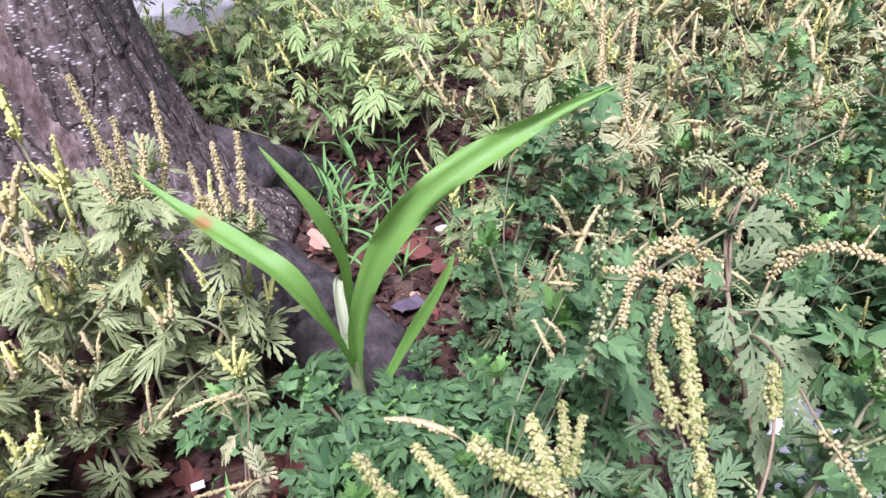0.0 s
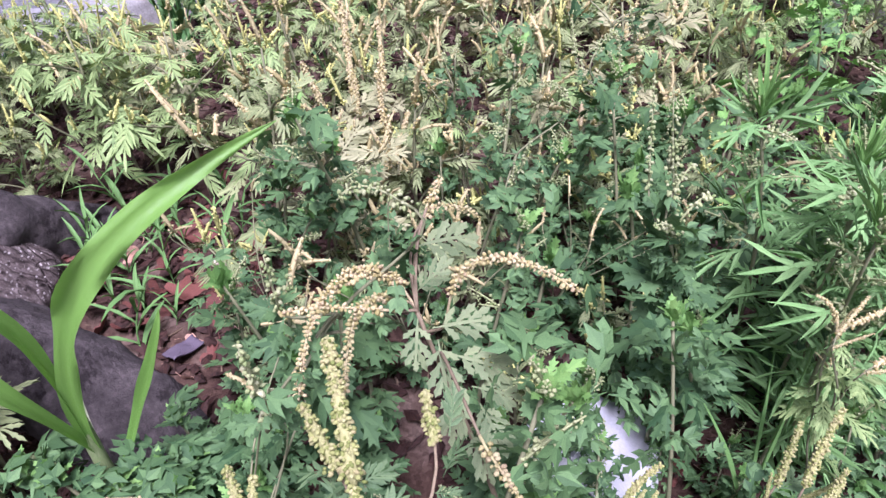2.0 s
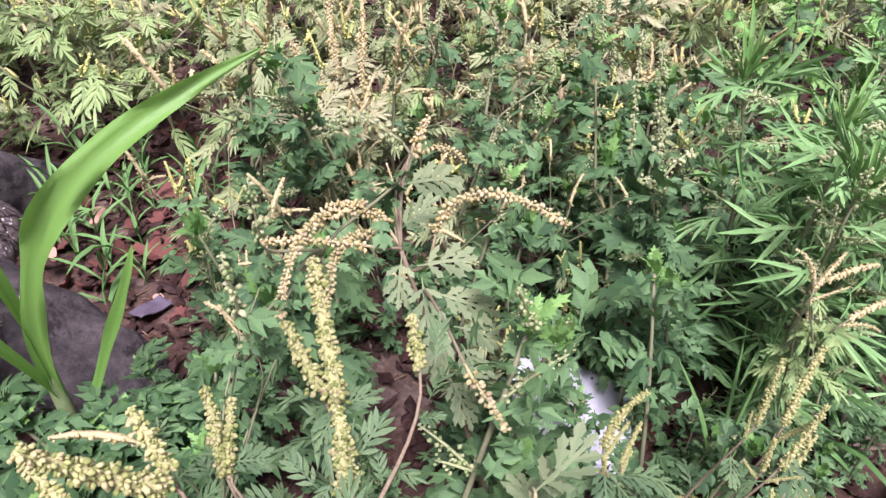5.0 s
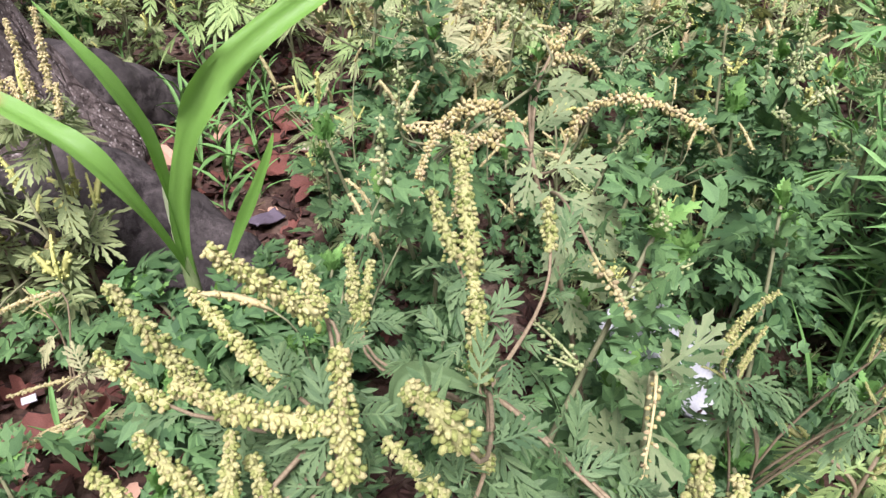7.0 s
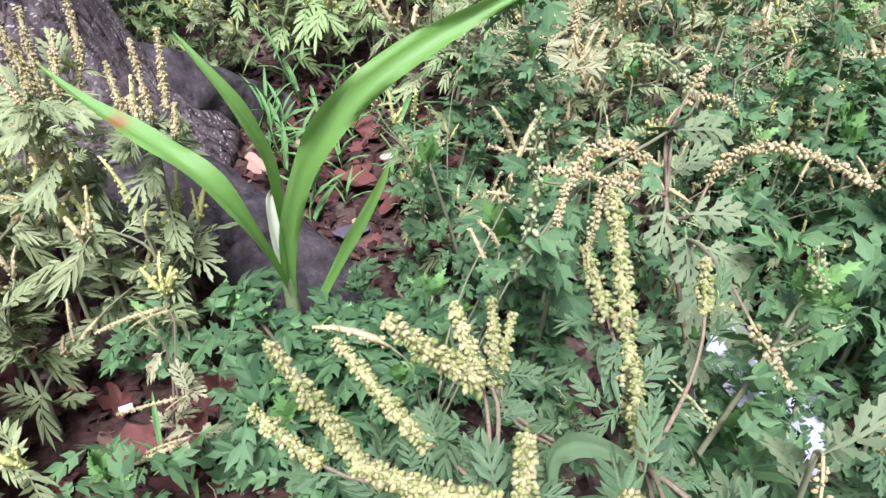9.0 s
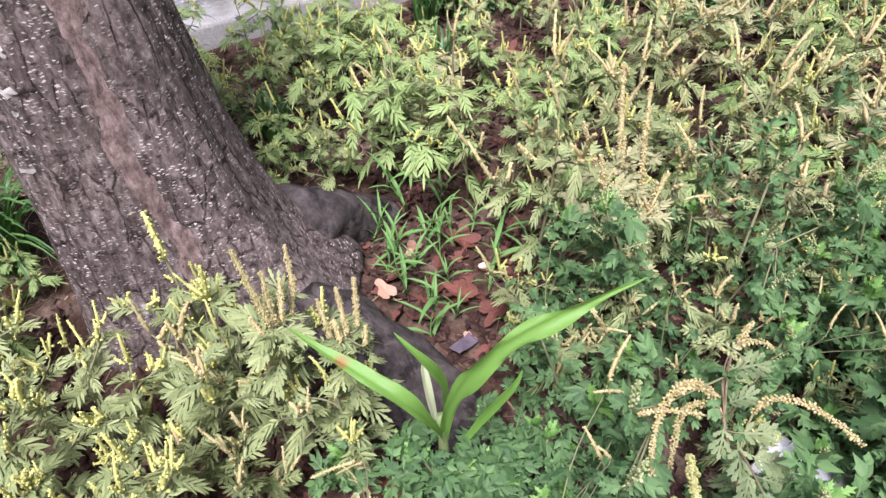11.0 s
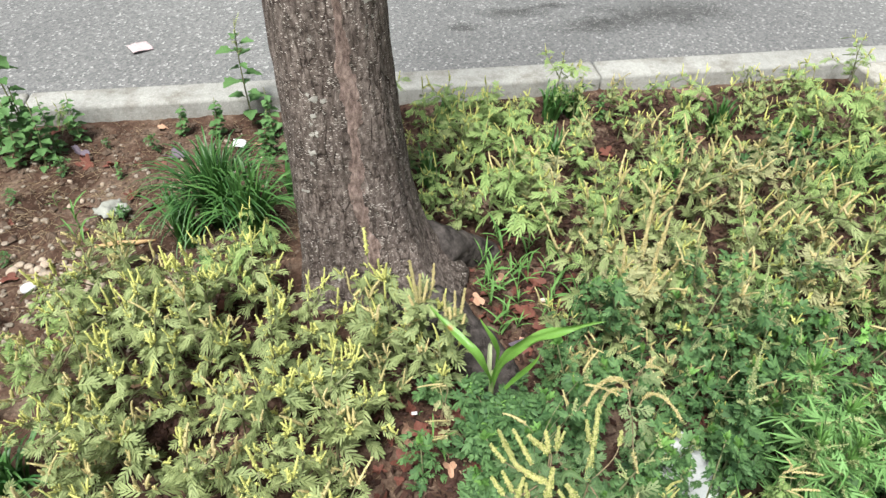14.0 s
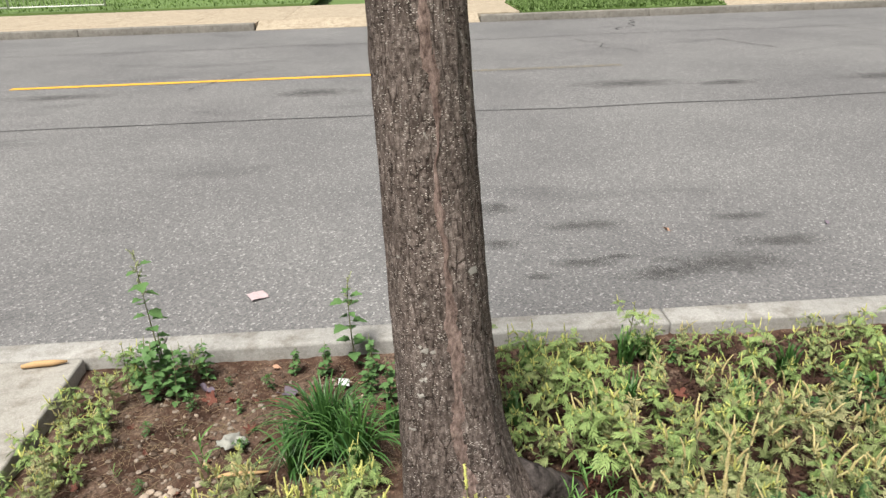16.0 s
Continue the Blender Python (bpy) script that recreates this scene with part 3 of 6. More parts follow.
for key, mat in (("yellow", M_SPIKE_YELLOW), ("green", M_SPIKE_GREEN), ("tan", M_SPIKE_TAN)):
    SPIKES[key] = [spike_mesh("flower_spike", mat, rng, rng.uniform(0.045, 0.072), 26, 0.0023, rng.uniform(0.0, 0.3) if key == "yellow" else rng.uniform(0.1, 0.8), 1.15, 0, True, 1.25, 13) for k in range(6)]
    SHORT[key] = [spike_mesh("short_spike", mat, rng, rng.uniform(0.018, 0.034), 9, 0.0023, rng.uniform(-0.1, 0.5), 1.1, 0, True, 1.2, 4) for k in range(4)]
SPIKES["bud"] = [spike_mesh("bud_spray", M_SPIKE_PALE, rng, rng.uniform(0.035, 0.055), 26, 0.0021, rng.uniform(0.2, 0.9), 1.5, 1, True, 0.5, 9) for _ in range(4)]


def joined(name, placed):
    """Many small spikes too close to tell apart, as one mesh: placed are (mesh, matrix)."""
    s = Shape()
    for me, mm in placed:
        s.add([mm @ v.co for v in me.vertices], [tuple(f.vertices) for f in me.polygons])
    return s.mesh(name, placed[0][0].materials[0])


def small_leaves(rng, pool, places, name):
    """Many small leaves as one mesh: places are (point, size, way out or None)."""
    s = Shape()
    for p, size, way in places:
        me = rng.choice(pool)
        d = Vector((rng.uniform(-1, 1), rng.uniform(-1, 1), rng.uniform(-0.2, 1.0))) if way is None else way + Vector((rng.uniform(-0.3, 0.3), rng.uniform(-0.3, 0.3), rng.uniform(-0.25, 0.3)))
        mm = along(d, (rng.uniform(-0.8, 0.8), rng.uniform(-0.8, 0.8), 1), p, size)
        s.add([mm @ v.co for v in me.vertices], [tuple(f.vertices) for f in me.polygons])
    return s.mesh(name, pool[0].materials[0])


def ragweed(m, rng, height, tone, bloom, label, group, arms=4, leaf_scale=1.0, spikes=2, stem_mat=None, lush=5, big=(2, 4), flowers=0.82):
    """Common ragweed: an upright branching stem, opposite cut leaves, flower spikes at the ends of the branches."""
    plant = thing("ragweed", m, label, "weed", group)
    s = Shape()
    top = Vector((0, 0, height))
    main = stem_curve(rng, (0, 0, -0.02), top, 0.08)
    s.tube(main, [0.0032 - 0.0019 * i / 7 for i in range(8)], 5)
    tips = [(main[-1], (main[-1] - main[-2]).normalized(), 1.0)]
    sides = [(main[k], 0.8) for k in (6, 7)]
    places = []
    for k in (2, 4, 5, 6):
        turn = k * 1.57 + rng.uniform(-0.4, 0.4)
        for side in (0, math.pi):
            places.append((main[k], rng.uniform(0.85, 1.15) - 0.05 * k, Vector((math.cos(turn + side), math.sin(turn + side), 0.35))))
    for a in range(arms):
        t = 0.3 + 0.5 * a / max(1, arms - 1)
        i = int(t * 7)
        p = main[i]
        w = a * 2.4 + rng.uniform(-0.5, 0.5)
        out = Vector((math.cos(w), math.sin(w), rng.uniform(0.7, 1.4)))
        ln = height * rng.uniform(0.32, 0.55) * (1.15 - 0.5 * t)
        arm = stem_curve(rng, p, p + out.normalized() * ln, 0.15)
        s.join(0, s.tube(arm, [0.0020 - 0.0010 * j / 7 for j in range(8)], 4))
        tips.append((arm[-1], (arm[-1] - arm[-2]).normalized(), 0.85))
        sides += [(arm[k], 0.95) for k in (5, 7, 6)[:spikes + 1]]
        for k in (2, 4, 6, 7, 5)[:lush - 2]:
            turn = w + 1.57 + k * 1.2
            for side in (0, math.pi):
                places.append((arm[k], rng.uniform(0.58, 0.98), Vector((math.cos(turn + side) + 0.3 * math.cos(w), math.sin(turn + side) + 0.3 * math.sin(w), 0.3))))
    part("stem", s.mesh("ragweed_stem", stem_mat or M_STEM), plant)
    tagged(part("fine_foliage", small_leaves(rng, SMALL[tone], places, "fine_foliage"), plant), kind="stuff")
    for i in big:
        w = i * 1.57 + rng.uniform(-0.4, 0.4)
        for side in (0, math.pi):
            d = Vector((math.cos(w + side), math.sin(w + side), rng.uniform(-0.25, 0.55)))
            part("leaf", rng.choice(LEAVES[tone]), plant, along(d, (0, 0, 1), main[i], leaf_scale * (1.15 - 0.07 * i) * rng.uniform(0.8, 1.15)))
    placed = []
    for p, size in sides:
        d = Vector((rng.uniform(-1, 1), rng.uniform(-1, 1), rng.uniform(0.5, 2.4)))
        placed.append((rng.choice(SHORT[bloom]), along(d, (rng.uniform(-1, 1), rng.uniform(-1, 1), 0.3), p + d.normalized() * 0.006, flowers * size * rng.uniform(0.8, 1.4))))
    tagged(part("side_bloom", joined("side_bloom", placed), plant), kind="stuff")
    for p, d, size in tips:
        lean_out = Vector((rng.uniform(-1, 1), rng.uniform(-1, 1), 0)) * 0.3
        dd = d * 0.6 + Vector((0, 0, 0.75)) + lean_out
        part("flower_spike", rng.choice(SPIKES[bloom]), plant, along(dd, (rng.uniform(-1, 1), rng.uniform(-1, 1), 0.3), p, size * flowers * rng.uniform(0.65, 1.25)))
    return plant


def mugwort(m, rng, height, label, group, kind="mug", tip="tip", buds=0, leaf_scale=1.0, nodes=7, fine=24, tuft=6):
    """Mugwort: an upright stem with spiralling cut leaves, a lighter young tuft on top, sometimes sprays of pale buds."""
    plant = thing("mugwort", m, label, "weed", group)
    s = Shape()
    main = stem_curve(rng, (0, 0, -0.02), (rng.uniform(-0.2, 0.2) * height, rng.uniform(-0.2, 0.2) * height, height), 0.08)
    s.tube(main, [0.0026 - 0.0014 * i / 7 for i in range(8)], 5)
    part("stem", s.mesh("mugwort_stem", M_STEM), plant)
    places = [(main[rng.randrange(2, 8)] + Vector((rng.uniform(-1, 1), rng.uniform(-1, 1), rng.uniform(-0.5, 0.5))) * 0.026, rng.uniform(0.35, 0.8), None) for _ in range(fine)]
    tagged(part("fine_foliage", small_leaves(rng, SMALL[kind], places, "fine_foliage"), plant), kind="stuff")
    for i in range(nodes):
        t = (i + 0.6) / nodes
        k = min(int(t * 7), 6)
        p = main[k].lerp(main[k + 1], t * 7 - k)
        for j in range(2):
            w = i * 2.4 + j * 2.9 + rng.uniform(-0.3, 0.3)
            d = Vector((math.cos(w), math.sin(w), -0.15 + 0.9 * t + rng.uniform(-0.2, 0.2)))
            part("leaf", rng.choice(LEAVES[kind]), plant, along(d, (rng.uniform(-1.1, 1.1), rng.uniform(-1.1, 1.1), 1), p, leaf_scale * rng.uniform(0.5, 1.15) * (1.1 - 0.4 * t)))
    placed = []
    for i in range(tuft):
        w = i * 2.4 + rng.uniform(-0.3, 0.3)
        d = Vector((math.cos(w), math.sin(w), rng.uniform(1.0, 3.6)))
        placed.append((rng.choice(LEAVES[tip]), along(d, (-d.x, -d.y, 1), main[-1] + Vector((0, 0, -0.008 + 0.004 * (i % 3))), leaf_scale * rng.uniform(0.6, 0.95))))
    part("leaf_tuft", joined("leaf_tuft", placed), plant, label="bright green young leaf tuft")
    for i in range(buds):
        t = 1.0 - 0.45 * i / max(1, buds)
        k = min(int(t * 7), 6)
        p = main[k].lerp(main[k + 1], t * 7 - k)
        w = i * 2.4
        d = Vector((math.cos(w), math.sin(w), 0.9 if i else 3))
        part("bud_spray", rng.choice(SPIKES["bud"]), plant, along(d, (0, 0, 1), p, rng.uniform(0.7, 1.05)))
    return plant


# ---- the ground ----
BED = (-0.78, 2.50, 0.50, 2.30)
TRUNK = (0.55, 1.42)


def soil_height(x, y):
    d = math.hypot(x - TRUNK[0], y - TRUNK[1])
    z = -0.062 + 0.07 * math.exp(-(d / 0.24) ** 2) + 0.02 * math.exp(-((x - 0.75) ** 2 + (y - 0.8) ** 2) / 0.12)
    z += 0.016 * noise.noise(Vector((x * 3, y * 3, 0))) + 0.005 * noise.noise(Vector((x * 40, y * 40, 7))) + 0.006 * noise.noise(Vector((x * 14, y * 14, 3)))
    return z


def grid_sheet(name, x0, x1, y0, y1, nx, ny, height, mat):
    s = Shape()
    xs, ys = np.linspace(x0, x1, nx + 1), np.linspace(y0, y1, ny + 1)
    verts = [(x, y, height(x, y)) for y in ys for x in xs]
    faces = [(j * (nx + 1) + i, j * (nx + 1) + i + 1, (j + 1) * (nx + 1) + i + 1, (j + 1) * (nx + 1) + i) for j in range(ny) for i in range(nx)]
    s.add(verts, faces)
    return s.mesh(name, mat)


def road_height(x, y):
    t = (y - 8.6) / 6.1
    return -0.06 - 0.08 * t * t


tagged(new("ground", grid_sheet("ground", -300, 300, -300, 300, 12, 12, lambda x, y: -0.30, M_LAWN)), "flat grassy ground reaching to the horizon", "ground", kind="structure")
tagged(new("soil", grid_sheet("soil", BED[0] - 0.03, BED[1] + 0.03, BED[2] - 0.03, BED[3] + 0.02, 200, 112, soil_height, M_SOIL)),
       "reddish brown bare soil of a street tree bed", "soil", kind="structure")
tagged(new("road", grid_sheet("road", -60, 60, 2.42, 14.62, 60, 30, road_height, M_ROAD)), "worn grey asphalt road with pale stone chips", "road", kind="structure")


def segmented(name, x0, x1, step, y0, y1, top, depth, mat, bevel, label, category, seed, piece):
    """A row of cast pieces with narrow joints, each an object of its own."""
    row = tagged(new(name), label, category, kind="structure")
    n = max(1, round((x1 - x0) / step))
    w = (x1 - x0) / n
    meshes = [bevelled_box(piece, (w - 0.006, y1 - y0, depth), mat, bevel, 2, 0.0025, 6, seed + k) for k in range(3)]
    for i in range(n):
        part(piece, meshes[i % 3], row, pose(x0 + w * (i + 0.5), (y0 + y1) / 2, top - depth / 2))
    return row


segmented("kerb_near", -12.6, 13.6, 2.0, 2.302, 2.43, 0.0, 0.26, M_KERB, 0.012, "pale grey concrete kerb along the tree bed", "kerb", 1, "kerb_stone")
segmented("kerb_far_left", -36, -2.3, 3.4, 14.62, 14.80, 0.0, 0.3, M_KERB_FAR, 0.02, "dark grey-brown stained concrete kerb across the road", "kerb", 5, "kerb_stone")
segmented("kerb_far_right", 2.15, 36.15, 3.4, 14.62, 14.80, 0.0, 0.3, M_KERB_FAR, 0.02, "dark grey-brown stained concrete kerb across the road", "kerb", 9, "kerb_stone")

# pavement of the near side: slabs left and right of the bed and a row in front of it
pavement = tagged(new("pavement"), "pale grey concrete pavement slabs round the tree bed", "pavement", kind="structure")
slab_a = bevelled_box("slab", (1.494, 1.790, 0.12), M_SLAB, 0.010, 2, 0.002, 6, 21)
slab_b = bevelled_box("slab", (1.494, 1.494, 0.12), M_SLAB, 0.010, 2, 0.002, 6, 22)
for i in range(6):
    part("slab", slab_a, pavement, pose(-0.785 - 0.75 - 1.5 * i, 1.40, -0.06))
    part("slab", slab_a, pavement, pose(2.505 + 0.75 + 1.5 * i, 1.40, -0.06))
for j in range(2):
    for i in range(12):
        part("slab", slab_b, pavement, pose(-8.2 + 1.5 * i, -0.253 - 1.5 * j, -0.06))

# the far side: driveway apron, footway, verge and lawns
s = Shape()
s.add([(-2.28, 14.62, -0.13), (2.13, 14.62, -0.13), (2.13, 15.1, -0.005), (-2.28, 15.1, -0.005), (-2.28, 14.62, -0.3), (2.13, 14.62, -0.3), (2.13, 15.1, -0.3), (-2.28, 15.1, -0.3)],
      [(0, 1, 2, 3), (1, 0, 4, 5), (2, 1, 5, 6), (3, 2, 6, 7), (0, 3, 7, 4)])
tagged(new("driveway_apron", s.mesh("driveway_apron", M_FAR_SLAB, False)), "pale concrete driveway apron sloping down to the road", "driveway", kind="structure")
segmented("footway_far", -36, 36, 1.8, 15.105, 18.4, 0.0, 0.1, M_FAR_SLAB, 0.01, "cream concrete footway across the road", "footway", 13, "slab")
s = Shape()
s.box((-36, 14.803, -0.2), (-2.29, 15.1, -0.004))
s.box((7.2, 14.803, -0.2), (36, 15.1, -0.004))
tagged(new("footway_edge", s.mesh("footway_edge", M_FAR_SLAB, False)), "cream concrete strip behind the far kerb", "footway", kind="structure")


def turf(name, x0, x1, y0, y1, z, tufts, seed, label):
    s = Shape()
    r = random.Random(seed)
    s.box((x0, y0, z - 0.1), (x1, y1, z))
    for _ in range(tufts):
        x, y = r.uniform(x0, x1), r.uniform(y0, y1)
        h, w, a = r.uniform(0.03, 0.09), r.uniform(0.01, 0.03), r.uniform(0, 6.3)
        dx, dy = math.cos(a) * w, math.sin(a) * w
        s.add([(x - dx, y - dy, z), (x + dx, y + dy, z), (x + dy * 1.5, y - dx * 1.5, z + h)], [(0, 1, 2)])
    return tagged(new(name, s.mesh(name, M_LAWN, False)), label, "grass", kind="stuff")


turf("verge", 3.0, 7.2, 14.803, 17.2, 0.03, 9000, 3, "strip of short mown grass beside the far kerb")
turf("lawn", -36, -1.6, 18.41, 26, 0.05, 12000, 4, "mown front lawn behind the far footway")
turf("lawn_right", 2.4, 36, 18.41, 26, 0.05, 9000, 5, "mown front lawn behind the far footway")


def fence_mesh():
    s = Shape()
    s.tube([(0, 0, 0), (0, 0, 1.0)], [0.03, 0.03], 6)
    return s.mesh("post", M_METAL)


post_me = fence_mesh()
rail = Shape()
rail.tube([(0, 0, 0), (2.4, 0, 0)], [0.022, 0.022], 6)
rail_me = rail.mesh("rail", M_METAL)
wire = Shape()
for i in range(25):
    wire.tube([(0.1 * i, 0, 0.06), (0.1 * i, 0, 0.95)], [0.006, 0.006], 4)
wire_me = wire.mesh("bars", M_METAL)
fence = thing("garden_fence", pose(-16.5, 19.6, 0.04), "white painted metal garden fence on the far lawn", "fence")
for i in range(5):
    part("post", post_me, fence, pose(2.4 * i, 0, 0))
    if i < 4:
        part("rail", rail_me, fence, pose(2.4 * i, 0, 0.95))
        part("rail", rail_me, fence, pose(2.4 * i, 0, 0.06))
        part("bars", wire_me, fence, pose(2.4 * i, 0, 0))

# markings and seams on the road
s = Shape()
n = 90
for i in range(n):
    xa, xb = -4.08 + 4.6 * i / n, -4.08 + 4.6 * (i + 1) / n
    e = [0.012 * noise.noise(Vector((x * 5, k * 7, 1))) for x in (xa, xb) for k in (0, 1)]
    s.add([(xa, 8.57 + e[0], road_height(0, 8.57) + 0.004), (xb, 8.57 + e[2], road_height(0, 8.57) + 0.004),
           (xb, 8.69 + e[3], road_height(0, 8.69) + 0.004), (xa, 8.69 + e[1], road_height(0, 8.69) + 0.004)], [(0, 1, 2, 3)])
tagged(new("centre_line", s.mesh("centre_line", M_PAINT, False)), "worn yellow centre line painted on the road", "road marking", kind="structure")
s = Shape()
s.add([(0.53, 8.58, road_height(0, 8.6) + 0.004), (3.2, 8.58, road_height(0, 8.6) + 0.004), (3.2, 8.68, road_height(0, 8.6) + 0.004), (0.53, 8.68, road_height(0, 8.6) + 0.004)], [(0, 1, 2, 3)])
tagged(new("centre_line_faded", s.mesh("centre_line_faded", M_FADED, False)), "almost worn away stretch of the yellow centre line", "road marking", kind="structure")


def ribbon(x0, y0, x1, y1, width, wander, seed, steps=140):
    """A thin uneven seam lying on the road."""
    s = Shape()
    d = Vector((x1 - x0, y1 - y0, 0)).normalized()
    side = Vector((-d.y, d.x, 0))
    for i in range(steps + 1):
        t = i / steps
        p = Vector((x0 + (x1 - x0) * t, y0 + (y1 - y0) * t, 0))
        p += side * wander * noise.noise(Vector((t * steps * 0.13, seed, 0)))
        w = width * (0.55 + 0.9 * abs(noise.noise(Vector((t * steps * 0.31, seed, 5)))))
        for k in (-1, 1):
            q = p + side * w * k * 0.5
            s.v.append((q.x, q.y, road_height(q.x, q.y) + 0.004))
        if i:
            a = 2 * i
            s.f.append((a - 2, a - 1, a + 1, a))
    return s


for k, args in enumerate([(-14, 6.50, 14, 6.50, 0.028, 0.10, 3), (-14, 11.6, 14, 11.7, 0.03, 0.12, 8), (-1.9, 8.1, -1.2, 9.6, 0.012, 0.2, 15, 30),
                          (3.7, 9.6, 3.2, 11.2, 0.025, 0.2, 17, 30), (5.6, 9.5, 5.2, 10.6, 0.025, 0.2, 19, 30), (8.0, 9.8, 7.7, 11.6, 0.025, 0.2, 23, 30), (4.2, 12.2, 5.1, 13.9, 0.05, 0.2, 25, 30)]):
    tagged(new("road_seam", ribbon(*args).mesh("road_seam", M_TAR, False)), "dark cracked seam in the asphalt", "road seam", kind="structure")


def blot(x, y, rx, ry, seed):
    s = Shape()
    n = 40
    s.v.append((x, y, road_height(x, y) + 0.005))
    for i in range(n):
        a = 2 * math.pi * i / n
        k = 1 + 0.45 * noise.noise(Vector((math.cos(a) * 1.3, math.sin(a) * 1.3, seed))) + 0.2 * noise.noise(Vector((math.cos(a) * 4, math.sin(a) * 4, seed)))
        px, py = x + rx * k * math.cos(a), y + ry * k * math.sin(a)
        s.v.append((px, py, road_height(px, py) + 0.004))
        s.f.append((0, i + 1, (i + 1) % n + 1))
    return s


for k, (x, y, rx, ry) in enumerate([(1.05, 3.94, 0.20, 0.17), (0.98, 3.47, 0.18, 0.11), (1.54, 3.65, 0.42, 0.10), (1.36, 3.16, 0.24, 0.08), (1.58, 3.21, 0.16, 0.07), (2.40, 3.67, 0.26, 0.08),
                                    (2.12, 3.05, 0.52, 0.17), (1.70, 3.00, 0.32, 0.11), (1.10, 3.03, 0.13, 0.06), (2.55, 3.30, 0.36, 0.11), (2.9, 7.48, 0.8, 0.3), (4.0, 7.33, 0.5, 0.22), (5.6, 7.35, 0.7, 0.25), (-0.55, 7.6, 0.7, 0.3), (-3.3, 8.0, 0.8, 0.25)]):
    tagged(new("oil_stain", blot(x, y, rx * 1.5, ry * 1.5, k * 3.1).mesh("oil_stain", M_OIL, False)), "dark oil stain on the asphalt", "stain", kind="structure")


# ---- the tree ----
FLARES = [(-0.12, 0.45, 0.30), (-0.86, 0.40, 0.38), (-2.45, 0.5, 0.10), (0.75, 0.4, 0.22), (2.1, 0.5, 0.12)]


def trunk_axis(z):
    h = max(z, 0)
    return 0.566 - 0.036 * min(h, 1.4) - 0.01 * max(0, h - 1.4), 1.415 + 0.07 * h


def trunk_radius(a, z):
    h = max(z, 0)
    rr = 0.130 - 0.016 * min(h, 1.4) - 0.012 * max(0, h - 1.4)
    f, f2 = math.exp(-max(z + 0.02, 0) / 0.11), math.exp(-h / 0.30)
    for ang, wid, amp in FLARES:
        d = (a - ang + math.pi) % (2 * math.pi) - math.pi
        rr += amp * math.exp(-(d / wid) ** 2) * (0.35 * f + 0.14 * f2)
    c, e = math.cos(a), math.sin(a)
    rr += 0.0060 * noise.noise(Vector((c * 4, e * 4, z * 1.3)))
    rr += 0.0030 * noise.noise(Vector((c * 14, e * 14, z * 5.0)))
    rr += 0.0032 * noise.noise(Vector((c * 34, e * 34, z * 14.0)))
    return rr + 0.0022 * noise.noise(Vector((c * 70, e * 70, z * 16.0)))


def trunk_mesh():
    s = Shape()
    nz, na = 170, 150
    for i in range(nz + 1):
        z = -0.10 + 3.5 * (i / nz) ** 1.35
        cx, cy = trunk_axis(z)
        for j in range(na):
            a = 2 * math.pi * j / na
            rr = trunk_radius(a, z)
            s.v.append((cx + rr * math.cos(a), cy + rr * math.sin(a), z))
    for i in range(nz):
        for j in range(na):
            k = (j + 1) % na
            s.f.append((i * na + j, i * na + k, (i + 1) * na + k, (i + 1) * na + j))
    s.f.append(tuple(range(nz * na, nz * na + na)))
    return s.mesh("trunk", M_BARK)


def root_mesh(pts, radii, seed):
    s = Shape()
    p = bezier(*pts, 44)
    s.tube(p, [radii[0] + (radii[1] - radii[0]) * i / 44 for i in range(45)], 30)
    out = Shape()
    out.f = s.f
    out.v = [tuple(Vector(v) + Vector(noise.noise_vector(Vector(v) * 22 + Vector((seed, 0, 0)))) * 0.010 + Vector(noise.noise_vector(Vector(v) * 60)) * 0.003 + Vector(noise.noise_vector(Vector(v) * 7)) * 0.026) for v in s.v]
    return out.mesh("root", M_ROOT)


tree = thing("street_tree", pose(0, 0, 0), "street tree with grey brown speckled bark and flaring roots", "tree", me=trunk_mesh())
part("root", root_mesh(((0.70, 1.25, -0.01), (0.78, 1.17, 0.0), (0.815, 1.08, -0.005), (0.865, 0.98, -0.09)), (0.078, 0.052), 2), tree, label="dark damp surface root")
part("root", root_mesh(((0.66, 1.42, 0.03), (0.76, 1.43, 0.015), (0.84, 1.45, 0.0), (0.91, 1.48, -0.08)), (0.075, 0.050), 7), tree, label="dark damp surface root")
s = Shape()
for i in range(200):
    z = 0.03 + 1.6 * i / 199
    a = -1.32 - 0.10 * z + 0.16 * noise.noise(Vector((z * 5, 4, 0))) + 0.07 * noise.noise(Vector((z * 21, 14, 0)))
    w = 0.19 * max(0.22, 0.66 + 1.1 * noise.noise(Vector((z * 4.5, 9, 0))) + 0.5 * noise.noise(Vector((z * 26, 3, 0)))) * (1 - 0.4 * (z / 1.7))
    cx, cy = trunk_axis(z)
    for k in range(7):
        aa = a + w * (k / 3 - 1)
        r = trunk_radius(aa, z) + 0.0045 * (1 - abs(k / 3 - 1) ** 2) - 0.0014 + 0.0022 * noise.noise(Vector((k * 2.1, z * 60, 2)))
        s.v.append((cx + r * math.cos(aa), cy + r * math.sin(aa), z))
    if i:
        for k in range(6):
            b = 7 * i + k
            s.f.append((b - 7, b - 6, b + 1, b))
